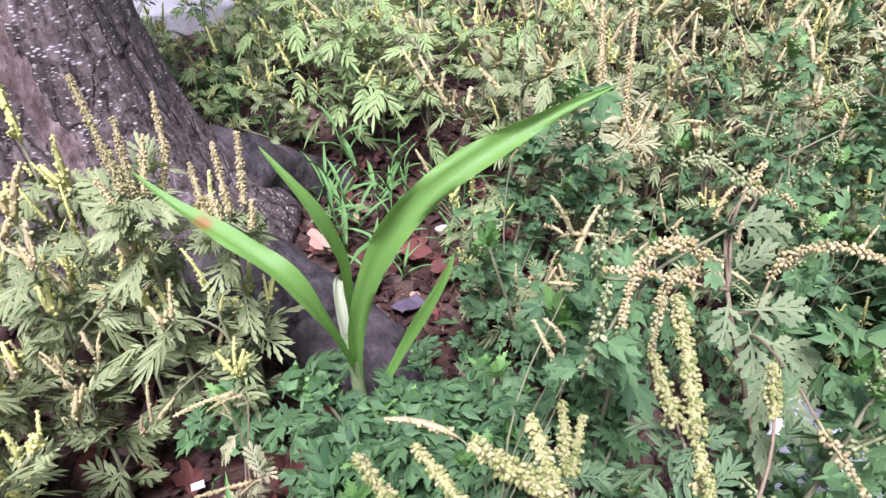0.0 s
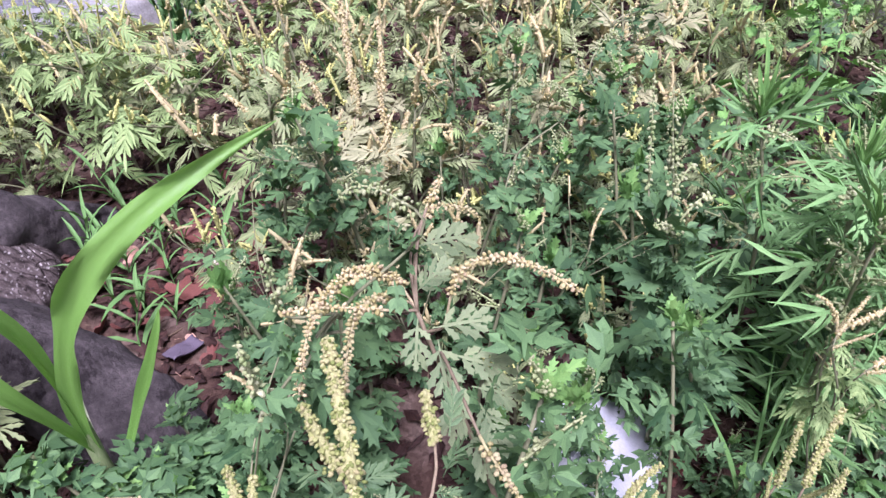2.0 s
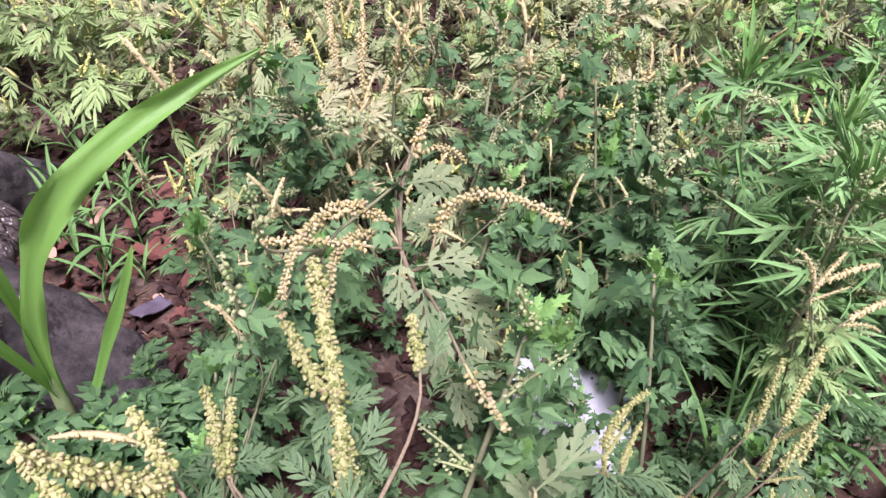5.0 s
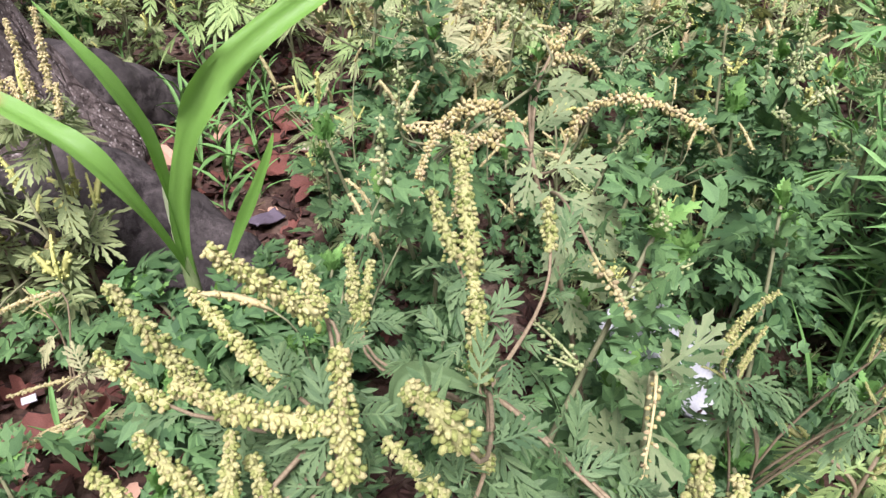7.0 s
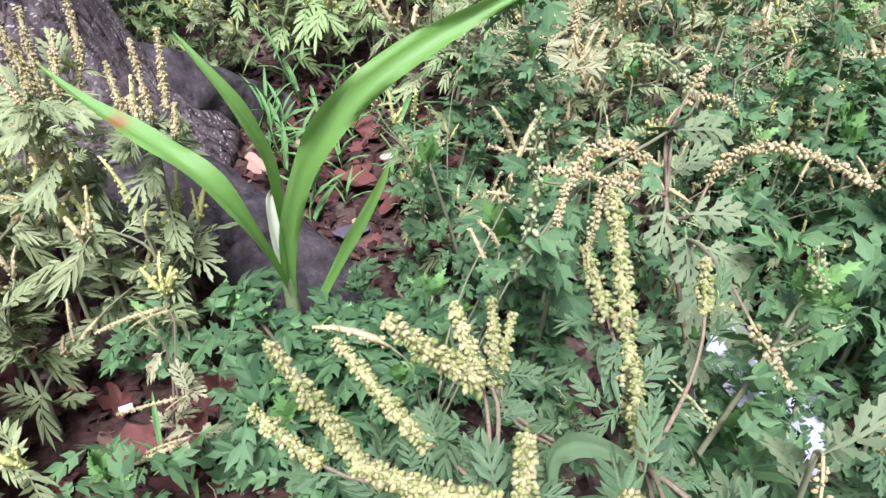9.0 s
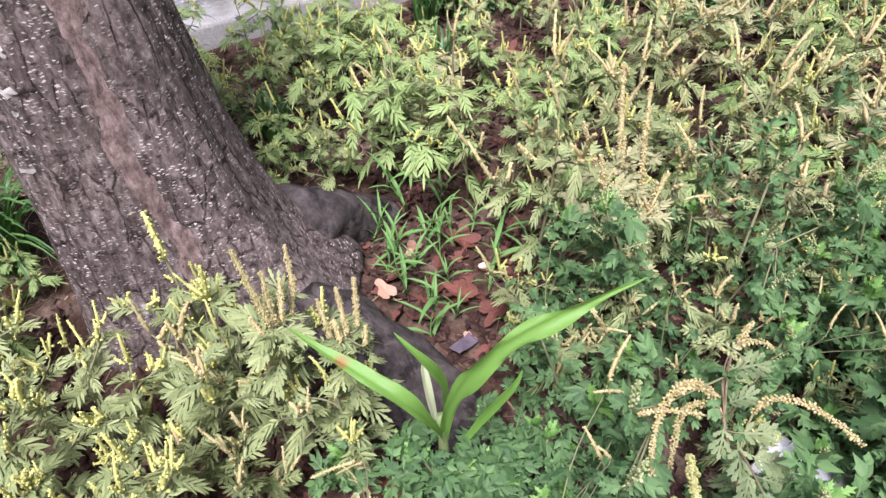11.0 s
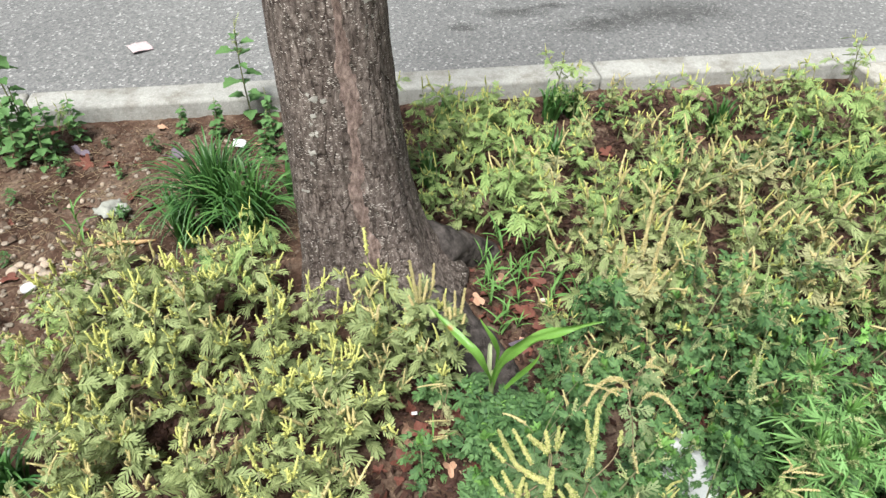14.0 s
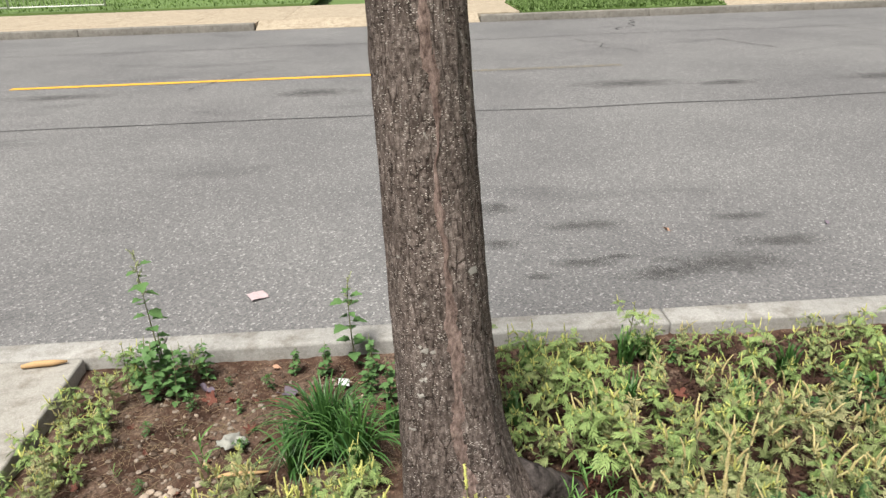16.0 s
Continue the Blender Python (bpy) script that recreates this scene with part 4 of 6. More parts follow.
for number, (x, z, w) in enumerate([(0.505, 0.53, 0.010), (0.492, 0.54, 0.006), (0.52, 0.527, 0.008), (0.500, 0.494, 0.007), (0.498, 0.451, 0.010), (0.490, 0.407, 0.010), (0.494, 0.475, 0.005), (0.488, 0.38, 0.006), (0.62, 0.72, 0.014), (0.47, 0.30, 0.008)]):
    spot = Shape()
    cx, cy = trunk_axis(z)
    a0 = -math.acos(max(-0.95, min(0.95, (x - cx) / 0.12)))
    ring = []
    for k in range(12):
        q = 2 * math.pi * k / 12
        e = 0.7 * w * (1 + 0.8 * noise.noise(Vector((math.cos(q) * 1.5, math.sin(q) * 1.5, number * 3.3))))
        aa, zz = a0 + e * math.cos(q) * 1.5 / 0.12, z + e * math.sin(q) * 0.9
        r = trunk_radius(aa, zz) + 0.0013
        ring.append((cx + r * math.cos(aa), cy + r * math.sin(aa), zz))
    r = trunk_radius(a0, z) + 0.002
    spot.add(ring + [(cx + r * math.cos(a0), cy + r * math.sin(a0), z)], [(k, (k + 1) % 12, 12) for k in range(12)])
    part("lichen_spot", spot.mesh("lichen_spot", M_LICHEN), tree, label="pale crust of lichen")
part("bark_scar", s.mesh("bark_scar", M_SCAR), tree, label="pale ridged strip of healed bark")


# ---- the maize seedling ----
def blade_mesh(name, pts, width, up, mat, wave=0.0, roll=0.0, n=30, keel=0.16):
    """A long tapering grass blade with a sunken midrib and wavy margins."""
    s = Shape()
    p = bezier(*pts, n)
    up = Vector(up)
    for i, c in enumerate(p):
        t = i / n
        d = (p[min(i + 1, n)] - p[max(i - 1, 0)]).normalized()
        side = d.cross(up).normalized()
        side = Matrix.Rotation(roll * t, 3, d) @ side
        nrm = side.cross(d)
        w = width * min(1.0, 0.34 + 1.35 * t) * (1 - t ** 2.6) ** 0.8 + 0.0006
        for k in range(7):
            u = k / 3 - 1
            lift = keel * w * abs(u) ** 1.3 + (0.0 if abs(u) < 0.9 else wave * math.sin(t * 17 + (0 if u < 0 else 1.7)) * math.sin(math.pi * t))
            s.v.append(tuple(c + side * (w * 0.5 * u) + nrm * (lift - (0.0009 if k == 3 else 0))))
        if i:
            for k in range(6):
                b = 7 * i + k
                s.f.append((b - 7, b - 6, b + 1, b))
    return s.mesh(name, mat)


M_CORN_SPOT = M_CORN.copy()
M_CORN_SPOT.name = "maize_blade_with_brown_break"
n = M_CORN_SPOT.node_tree.nodes
spot_tc = n.new("ShaderNodeTexCoord")
spot_d = n.new("ShaderNodeVectorMath")
spot_d.operation = "DISTANCE"
spot_d.inputs[1].default_value = (0.723, 0.934, 0.258)
spot_ramp = n.new("ShaderNodeValToRGB")
spot_ramp.color_ramp.elements[0].position, spot_ramp.color_ramp.elements[0].color = 0.0035, (1, 1, 1, 1)
spot_ramp.color_ramp.elements[1].position, spot_ramp.color_ramp.elements[1].color = 0.009, (0, 0, 0, 1)
spot_mix = n.new("ShaderNodeMix")
spot_mix.data_type = "RGBA"
spot_mix.inputs[7].default_value = (0.34, 0.17, 0.05, 1)
spot_links = M_CORN_SPOT.node_tree.links
source = n["Principled BSDF"].inputs["Base Color"].links[0].from_socket
spot_links.new(spot_tc.outputs["Object"], spot_d.inputs[0])
spot_links.new(spot_d.outputs["Value"], spot_ramp.inputs[0])
spot_links.new(spot_ramp.outputs[0], spot_mix.inputs[0])
spot_links.new(source, spot_mix.inputs[6])
spot_links.new(spot_mix.outputs[2], n["Principled BSDF"].inputs["Base Color"])
maize = thing("maize_seedling", pose(0, 0, 0), "bright green maize seedling with long arching blades", "seedling")
s = Shape()
s.tube(bezier((0.812, 0.925, -0.06), (0.812, 0.925, 0.0), (0.811, 0.922, 0.05), (0.811, 0.919, 0.13), 10), [0.0075 - 0.0002 * i for i in range(11)], 12)
part("stem", s.mesh("stem", M_CORN_STEM), maize, label="pale green sheathed stem")
part("blade", blade_mesh("blade", ((0.812, 0.918, 0.085), (0.807, 0.879, 0.272), (0.878, 0.855, 0.312), (0.980, 0.832, 0.350)), 0.0240, (-0.35, -0.75, 0.6), M_CORN, 0.009, 0.35), maize)
part("blade", blade_mesh("blade", ((0.810, 0.918, 0.085), (0.767, 0.832, 0.308), (0.747, 0.930, 0.213), (0.687, 0.969, 0.290)), 0.0215, (0.35, -0.5, 0.8), M_CORN_SPOT, 0.002, 0.0), maize)
part("blade", blade_mesh("blade", ((0.811, 0.917, 0.095), (0.813, 0.895, 0.251), (0.799, 0.852, 0.277), (0.767, 0.886, 0.331)), 0.0145, (0.5, -0.6, 0.5), M_CORN, 0.001, -0.2), maize)
part("blade", blade_mesh("blade", ((0.814, 0.915, 0.03), (0.858, 0.912, 0.13), (0.875, 0.870, 0.19), (0.887, 0.878, 0.219)), 0.011, (-0.6, -0.6, 0.5), M_CORN, 0.001, 0.2), maize)
part("blade", blade_mesh("blade", ((0.812, 0.930, 0.06), (0.812, 0.965, 0.12), (0.815, 0.990, 0.155), (0.828, 1.000, 0.125)), 0.012, (0, -1, 0.2), M_CORN_DRY, 0.001, 0.3), maize, label="withered pale blade")


# ---- weeds ----
def clear_of_trunk(x, y, gap=0.2):
    return math.hypot(x - TRUNK[0], y - TRUNK[1]) > gap


def scatter(rng, box, count, gap, keep, taken):
    """Points in the box, no nearer than gap to one another, where keep says so."""
    out = []
    for _ in range(count * 60):
        if len(out) >= count:
            break
        x, y = rng.uniform(box[0], box[1]), rng.uniform(box[2], box[3])
        if not keep(x, y) or any((x - a) ** 2 + (y - b) ** 2 < gap * gap for a, b in taken):
            continue
        taken.append((x, y))
        out.append((x, y))
    return out


def stand(x, y, rng, scale=1.0, tilt=8):
    return pose(x, y, soil_height(x, y), rng.uniform(-tilt, tilt), rng.uniform(-tilt, tilt), rng.uniform(0, 360)) @ Matrix.Scale(scale, 4)


def clearing(x, y):
    if 0.60 < x < 0.80 and y < 0.98 or 0.50 < x < 0.80 and y < 0.88:
        return True
    if math.hypot(x - 0.82, y - 0.94) < 0.035:
        return True
    if math.hypot((x - 0.92) / 0.17, (y - 1.30) / 0.22) < 1:
        return True
    if math.hypot((x - 1.18) / 0.045, (y - 0.72) / 0.05) < 1:
        return True
    if math.hypot(x - 1.82, y - 2.16) < 0.17:
        return True
    return not clear_of_trunk(x, y, 0.24) or (0.62 < x < 0.92 and 1.10 < y < 1.5) or (0.71 < x < 0.92 and 1.0 < y < 1.5)


def plant_group(rng, makers, spots, low, high):
    """The first few spots take freshly built plants, the others copies of them."""
    made = []
    for i, (x, y) in enumerate(spots):
        shrink = 1 - min(1, max(0, (y - 1.6) / 0.5)) * (0.32 if 1.12 < x < 1.95 else 0.24)
        m = stand(x, y, rng, shrink * rng.uniform(low, high))
        if i < len(makers):
            made.append(makers[i](m))
        else:
            copy_thing(made[i % len(made)], m)


taken = []
rng = random.Random(5)
PALE = "pale grey-green ragweed with cream flower spikes"
pale_front = [lambda m, h=h, b=b: ragweed(m, rng, h, "pale", b, PALE, "ragweed before the tree", arms, 0.8, 2, flowers=0.95)
              for h, b, arms in ((0.22, "yellow", 4), (0.19, "yellow", 4), (0.24, "yellow", 5), (0.17, "tan", 4), (0.21, "yellow", 4), (0.26, "tan", 4))]
spots = scatter(rng, (-0.06, 0.74, 0.60, 1.36), 66, 0.070, lambda x, y: not clearing(x, y) and (x > 0.15 or y > 0.75), taken)
plant_group(rng, pale_front, spots, 0.85, 1.2)

YELLOW = "yellow-green ragweed crowded with upright yellow flower spikes"
yellow_back = [lambda m, h=h, t=t, b=b: ragweed(m, rng, h, t, b, YELLOW, "ragweed behind the maize", arms, 0.85, sp, lush=6, big=(3,), flowers=0.92)
               for h, t, b, arms, sp in ((0.25, "green", "yellow", 4, 2), (0.21, "pale", "yellow", 4, 2), (0.28, "green", "yellow", 5, 2), (0.23, "green", "yellow", 4, 2), (0.19, "green", "green", 4, 2), (0.26, "green", "yellow", 4, 2), (0.24, "pale", "tan", 4, 1))]
CREAM_LABEL = "drying cream-coloured ragweed with tall tan flower spikes"
cream_mid = [lambda m, h=h, t=t, arms=arms: ragweed(m, rng, h, t, "tan", CREAM_LABEL, "ragweed behind the maize", arms, 0.9, 2, lush=6, flowers=1.15) for h, t, arms in ((0.25, "dry", 4), (0.22, "pale", 4), (0.28, "pale", 3))]
spots = scatter(rng, (1.00, 1.90, 1.04, 1.60), 18, 0.095, lambda x, y: not clearing(x, y), taken)
plant_group(rng, cream_mid, spots, 0.9, 1.2)
spots = scatter(rng, (1.00, 2.46, 1.02, 2.20), 104, 0.080, lambda x, y: not clearing(x, y) and (y > 1.14 or x > 1.5), taken)
plant_group(rng, yellow_back, spots, 0.8, 1.15)

MUG = "dark green mugwort with deeply cut leaves and bright young tips"
low_mug = [lambda m, h=h, bd=bd: mugwort(m, rng, h, MUG, "mugwort in the tree bed", "mug", "tip", bd, 0.95, 5, 40) for h, bd in ((0.10, 0), (0.16, 2), (0.20, 0), (0.12, 0), (0.24, 3), (0.15, 0))]
spots = scatter(rng, (0.85, 1.62, 0.56, 1.20), 70, 0.060, lambda x, y: not clearing(x, y) and not (x < 1.0 and y > 1.05) and not (x < 0.93 and y < 1.0) and (y < 1.06 or x < 1.1), taken)
plant_group(rng, low_mug, spots, 0.7, 1.3)
low_copy = [mugwort(stand(x, y, rng), rng, h, "low mugwort with deeply cut leaves", "mugwort in the tree bed", "mug", "tip", 0, 0.85, 5, 30) for x, y, h in ((0.80, 0.70, 0.10), (0.905, 0.865, 0.13), (0.765, 0.76, 0.12))]
tall_mug = [lambda m, h=h, b=b: mugwort(m, rng, h, "tall mugwort with cut leaves and sprays of pale buds", "mugwort in the tree bed", "bright", "tip", b, 1.05, 6, 28, 5) for h, b in ((0.28, 0), (0.33, 5), (0.26, 3), (0.36, 2))]
spots = scatter(rng, (1.34, 2.46, 0.56, 1.02), 36, 0.095, lambda x, y: not clearing(x, y), taken)
plant_group(rng, tall_mug, spots, 0.85, 1.15)
spots = scatter(rng, (1.50, 2.40, 1.1, 1.9), 5, 0.06, lambda x, y: not clearing(x, y), taken)
for x, y in spots:
    copy_thing(bpy.data.objects["mugwort"], stand(x, y, rng, rng.uniform(0.9, 1.3)))
for x, y in ((0.70, 0.98), (0.655, 0.80), (0.76, 0.72), (0.80, 0.80), (0.745, 0.84)):
    copy_thing(bpy.data.objects["mugwort"], stand(x, y, rng, rng.uniform(0.75, 0.95)))

seedlings = scatter(rng, (-0.70, 0.42, 1.40, 2.24), 16, 0.08, lambda x, y: clear_of_trunk(x, y, 0.22), [])
for x, y in seedlings:
    copy_thing(bpy.data.objects["mugwort"], stand(x, y, rng, rng.uniform(0.22, 0.5)))

tall_low = [o for o in bpy.data.objects if o.name.startswith("mugwort") and o.parent is None and o["label"] == MUG][1:5]
for x, y in ((0.79, 0.872), (0.83, 0.868), (0.808, 0.888), (0.848, 0.892), (0.772, 0.90), (0.862, 0.868), (0.80, 0.842), (0.832, 0.838)):
    copy_thing(low_copy[0], stand(x, y, rng, rng.uniform(0.95, 1.2)))
for x, y in ((1.28, 0.53), (1.36, 0.535), (1.45, 0.55), (1.20, 0.535), (1.55, 0.54), (1.32, 0.565)):
    copy_thing(tall_low[rng.randrange(4)], stand(x, y, rng, rng.uniform(0.6, 0.8)))
for x, y in ((0.785, 0.80), (0.825, 0.79), (0.755, 0.825), (0.855, 0.80), (0.80, 0.74), (0.885, 0.84), (0.90, 0.79), (0.91, 0.90), (0.89, 0.94), (0.87, 0.75)):
    copy_thing(low_copy[rng.randrange(len(low_copy))], stand(x, y, rng, rng.uniform(0.75, 1.0)))

for x, y, k in ((1.13, 0.665, 0.60), (1.10, 0.71, 0.7), (1.225, 0.685, 0.65), (1.165, 0.695, 0.45), (1.245, 0.75, 0.75), (1.25, 0.64, 0.7), (1.09, 0.64, 0.7)):
    copy_thing(tall_low[rng.randrange(4)], stand(x, y, rng, k * 0.9))

# single plants that stand out
narrow = mugwort(stand(1.30, 0.63, rng), rng, 0.30, "lush mugwort with narrow pointed leaves and pale buds", "mugwort in the tree bed", "narrow", "narrow_tip", 9, 0.95, 13, 24, 10)
for x, y, k in ((1.40, 0.74, 1.1), (1.36, 0.66, 1.0), (1.46, 0.62, 1.0), (1.52, 0.72, 0.95), (1.62, 0.62, 0.9), (1.33, 0.62, 1.05), (1.42, 0.68, 1.15), (1.38, 0.60, 1.05), (1.48, 0.68, 1.1)):
    copy_thing(narrow, stand(x, y, rng, k))


def spray(name, base, tips, tone, bloom, label, length, stem_mat, leaves, fork=0.5, leaf_scale=0.9, beads=None, twins=1):
    """A weed whose flowering branches end at given places: base, forked stems, leaves along them, one spike to each end."""
    base = Vector(base)
    plant = thing(name, Matrix.Translation(base), label, "weed")
    r = random.Random(len(tips) * 7 + int(base.x * 1000))
    s = Shape()
    mid = sum((Vector(t[0]) for t in tips), Vector()) / len(tips)
    node = base.lerp(mid, fork) - base
    trunk_pts = bezier((0, 0, -0.02), node * 0.3 + Vector((0, 0, 0.02)), node * 0.8, node, 6)
    s.tube(trunk_pts, [0.0015 - 0.0005 * i / 6 for i in range(7)], 6)
    for tip, d, k in tips:
        tip, d = Vector(tip) - base, Vector(d).normalized()
        start = trunk_pts[r.choice((3, 4, 5, 6))]
        ln = length * k
        foot = tip - d * ln
        arm = bezier(start, start.lerp(foot, 0.4) + Vector((r.uniform(-0.02, 0.02), r.uniform(-0.02, 0.02), 0.02)), foot - d * ln * 0.5, foot, 7)
        s.join(0, s.tube(arm, [0.0010 - 0.0004 * i / 7 for i in range(8)], 5))
        me = r.choice(beads or SPIKES[bloom])
        for j in range(twins):
            q = arm[6 - j]
            dd = d + Vector((r.uniform(-1, 1), r.uniform(-1, 1), r.uniform(-0.5, 0.5))) * 0.8
            part("flower_spike", r.choice(beads or SPIKES[bloom]), plant, along(dd, (r.uniform(-0.3, 0.3), r.uniform(-0.3, 0.3), 1), q, ln / 0.062 * r.uniform(0.4, 0.7)))
        part("flower_spike", me, plant, along(d, (r.uniform(-0.3, 0.3), r.uniform(-0.3, 0.3), 1), foot, ln / 0.062))
        for j in range(leaves):
            p = arm[r.choice((2, 3, 4, 5, 6))]
            side = Vector((r.uniform(-1, 1), r.uniform(-1, 1), r.uniform(-0.5, 0.5)))
            part("leaf", r.choice(LEAVES[tone]), plant, along(side, (0, 0, 1), p, leaf_scale * r.uniform(0.45, 1.0)))
    for j in range(5):
        side = Vector((r.uniform(-1, 1), r.uniform(-1, 1), r.uniform(-0.3, 0.4)))
        part("leaf", r.choice(LEAVES[tone]), plant, along(side, (0, 0, 1), trunk_pts[1 + j], leaf_scale * r.uniform(0.8, 1.15)))
    part("stem", s.mesh("stem", stem_mat), plant)
    return plant


def raceme(name, mat, pts, count, floret, thick, r, taper=0.5, bare=0.0, tiers=0, core=0.6):
    """A flower spike along a curve: a thin stalk hung all round with small cup-shaped florets that shrink towards the tip."""
    s = Shape()
    n = 18
    p = bezier(*pts, n)
    s.tube(p[::3], [0.0010 - 0.0001 * i for i in range(7)], 5)
    first = int(bare * n)
    s.tube(p[first:], [core * thick * (1 - taper * ((first + i) / n) ** 1.6) * (0.4 if i in (0, n - first) else 1.0) for i in range(n - first + 1)], 6)
    for b in range(count):
        t = bare + (1 - bare) * (b + 0.5) / count
        if tiers:
            t = min(0.995, max(0.0, (int(t * tiers) + 0.5 + r.uniform(-0.42, 0.42)) / tiers))
        i = min(int(t * n), n - 1)
        d = (p[i + 1] - p[i]).normalized()
        out = Matrix.Rotation(b * 2.399 + r.uniform(-0.3, 0.3), 3, d) @ d.orthogonal().normalized()
        shrink = (1 - taper * t ** 1.6) * (0.92 + 0.5 * noise.noise(Vector((t * 9, count * 0.37, 0))))
        f = floret * (0.45 + 0.55 * shrink) * r.uniform(0.6, 1.25)
        c = p[i].lerp(p[i + 1], t * n - i) + out * thick * shrink * r.uniform(0.55, 1.18) + Vector((0, 0, -0.35 * f))
        turn = Vector((0, 0, 1)).rotation_difference(out + Vector((0, 0, -0.5))).to_matrix()
        long, flat = r.uniform(0.95, 1.5), r.uniform(0.7, 1.0)
        s.add([c + (turn @ Vector((q.x * (0.7 if q.z > 0.5 else 1.0), q.y * flat, q.z * long))) * f * r.uniform(0.86, 1.12) for q in ICO_V], ICO_F)
    return s.mesh(name, mat)


def straight(ln, bend):
    """A spike's curve along +y that bends down towards its tip."""
    return ((0, 0, 0), (0, ln * 0.35, 0.0), (0, ln * 0.7, -bend * ln * 0.3), (0, ln * (1 - 0.15 * bend), -bend * ln))


def pool(mat, count, floret, thick, bends, tiers=0):
    return [raceme("flower_spike", mat, straight(0.062, b), count, floret, thick, rng, 0.5, 0.02, tiers) for b in bends]


DENSE = pool(M_SPIKE_GREEN, 230, 0.0012, 0.0036, (0.05, 0.15, 0.3, -0.1), 19)
CREAM = pool(M_SPIKE_TAN, 100, 0.0014, 0.0026, (0.05, 0.2, 0.35), 17)


def plume(name, base, node, curves, tone, mat, label, stem_mat, pitch, floret, thick, bare=0.06, leaves=2, leaf_scale=0.6, tiers=0.0, core=0.6, nodes=(2, 4, 6, 8), fine=7):
    """A weed built round its flowering ends: a main stem from base to node, branches from it to each curve, a spike along each curve, leaves at the forks."""
    base = Vector(base)
    plant = thing(name, Matrix.Translation(base), label, "weed")
    r = random.Random(int(base.x * 5000) + len(curves))
    node = Vector(node) - base
    s = Shape()
    stem = bezier((0, 0, -0.02), (node.x * 0.1, node.y * 0.1, node.z * 0.45), node * 0.85, node, 10)
    s.tube(stem, [0.0024 - 0.0010 * i / 10 for i in range(11)], 7)
    for row in curves:
        pts, girth = [Vector(q) - base for q in row[:4]], row[4]
        start = min(stem[4:], key=lambda q: (q - pts[0]).length + 1.2 * max(0, q.z - pts[0].z))
        way = (pts[1] - pts[0]).normalized()
        reach = (pts[0] - start).length
        if reach > 0.004:
            arm = bezier(start, start + Vector((0, 0, reach * 0.25)), pts[0] - way * reach * 0.4, pts[0], 8)
            s.join(0, s.tube(arm, [0.0013 - 0.0005 * i / 8 for i in range(9)], 6))
            for j in range(leaves):
                q = arm[r.choice((3, 5, 6, 7, 8))]
                side = Vector((r.uniform(-1, 1), r.uniform(-1, 0.6), r.uniform(-0.4, 0.5)))
                part("leaf", r.choice(LEAVES[tone]), plant, along(side, (-0.1, -0.5, 1), q, leaf_scale * r.uniform(0.5, 1.0)))
        ln = sum((pts[k + 1] - pts[k]).length for k in range(3))
        part("flower_spike", raceme("flower_spike", mat, pts, int(ln * girth / pitch), floret, thick * girth, r, 0.45, bare, int(ln / tiers) if tiers else 0, core), plant)
    for k in nodes:
        for side in (0, 3.1):
            w = k * 1.3 + side
            part("leaf", r.choice(LEAVES[tone]), plant, along((math.cos(w), math.sin(w), r.uniform(-0.2, 0.4)), (-0.1, -0.4, 1), stem[k], leaf_scale * r.uniform(0.75, 1.3)))
    part("stem", s.mesh("stem", stem_mat), plant)
    places = []
    for row in curves:
        foot = Vector(row[0]) - base
        for _ in range(fine):
            places.append((foot.lerp(node, r.uniform(-0.1, 0.8)) + Vector((r.uniform(-1, 1), r.uniform(-1, 1), r.uniform(-2.5, 0.2))) * 0.012, r.uniform(0.25, 0.6), None))
    if places:
        tagged(part("fine_foliage", small_leaves(r, SMALL[tone], places, "fine_foliage"), plant), kind="stuff")
    return plant


def bowed(foot, tip, bow, girth):
    """A spike's curve from foot to tip that first rises by bow."""
    a, b = Vector(foot), Vector(tip)
    up = Vector((0, 0, bow))
    return (a, a.lerp(b, 0.33) + up, a.lerp(b, 0.7) + up * 0.6, b, girth)


FRONT_LABEL = "ragweed with thick yellow-green flower spikes and reddish stems"
front_left = [((0.837, 0.641, 0.272), (0.799, 0.645, 0.320), -0.004, 1.1), ((0.841, 0.652, 0.262), (0.836, 0.669, 0.292), 0.0, 0.85), ((0.785, 0.657, 0.236), (0.762, 0.682, 0.288), -0.003, 0.95),
              ((0.815, 0.642, 0.240), (0.793, 0.702, 0.256), -0.006, 0.95), ((0.822, 0.594, 0.264), (0.774, 0.614, 0.293), -0.008, 1.1), ((0.770, 0.652, 0.240), (0.749, 0.676, 0.260), -0.003, 0.8),
              ((0.820, 0.577, 0.250), (0.828, 0.596, 0.302), 0.0, 1.0), ((0.772, 0.600, 0.236), (0.757, 0.624, 0.264), 0.0, 0.9), ((0.776, 0.589, 0.235), (0.788, 0.606, 0.268), 0.0, 0.9),
              ((0.794, 0.588, 0.226), (0.792, 0.606, 0.250), 0.0, 0.8), ((0.757, 0.597, 0.236), (0.739, 0.618, 0.260), -0.002, 0.9), ((0.792, 0.634, 0.236), (0.776, 0.652, 0.262), -0.003, 0.85)]
plume("ragweed", (0.86, 0.60, soil_height(0.86, 0.60)), (0.825, 0.610, 0.238), [bowed(*a) for a in front_left], "grey", M_SPIKE_GREEN, FRONT_LABEL, M_STEM_RED, 0.00021, 0.00145, 0.0049, 0.03, 2, 0.42, 0.0036)
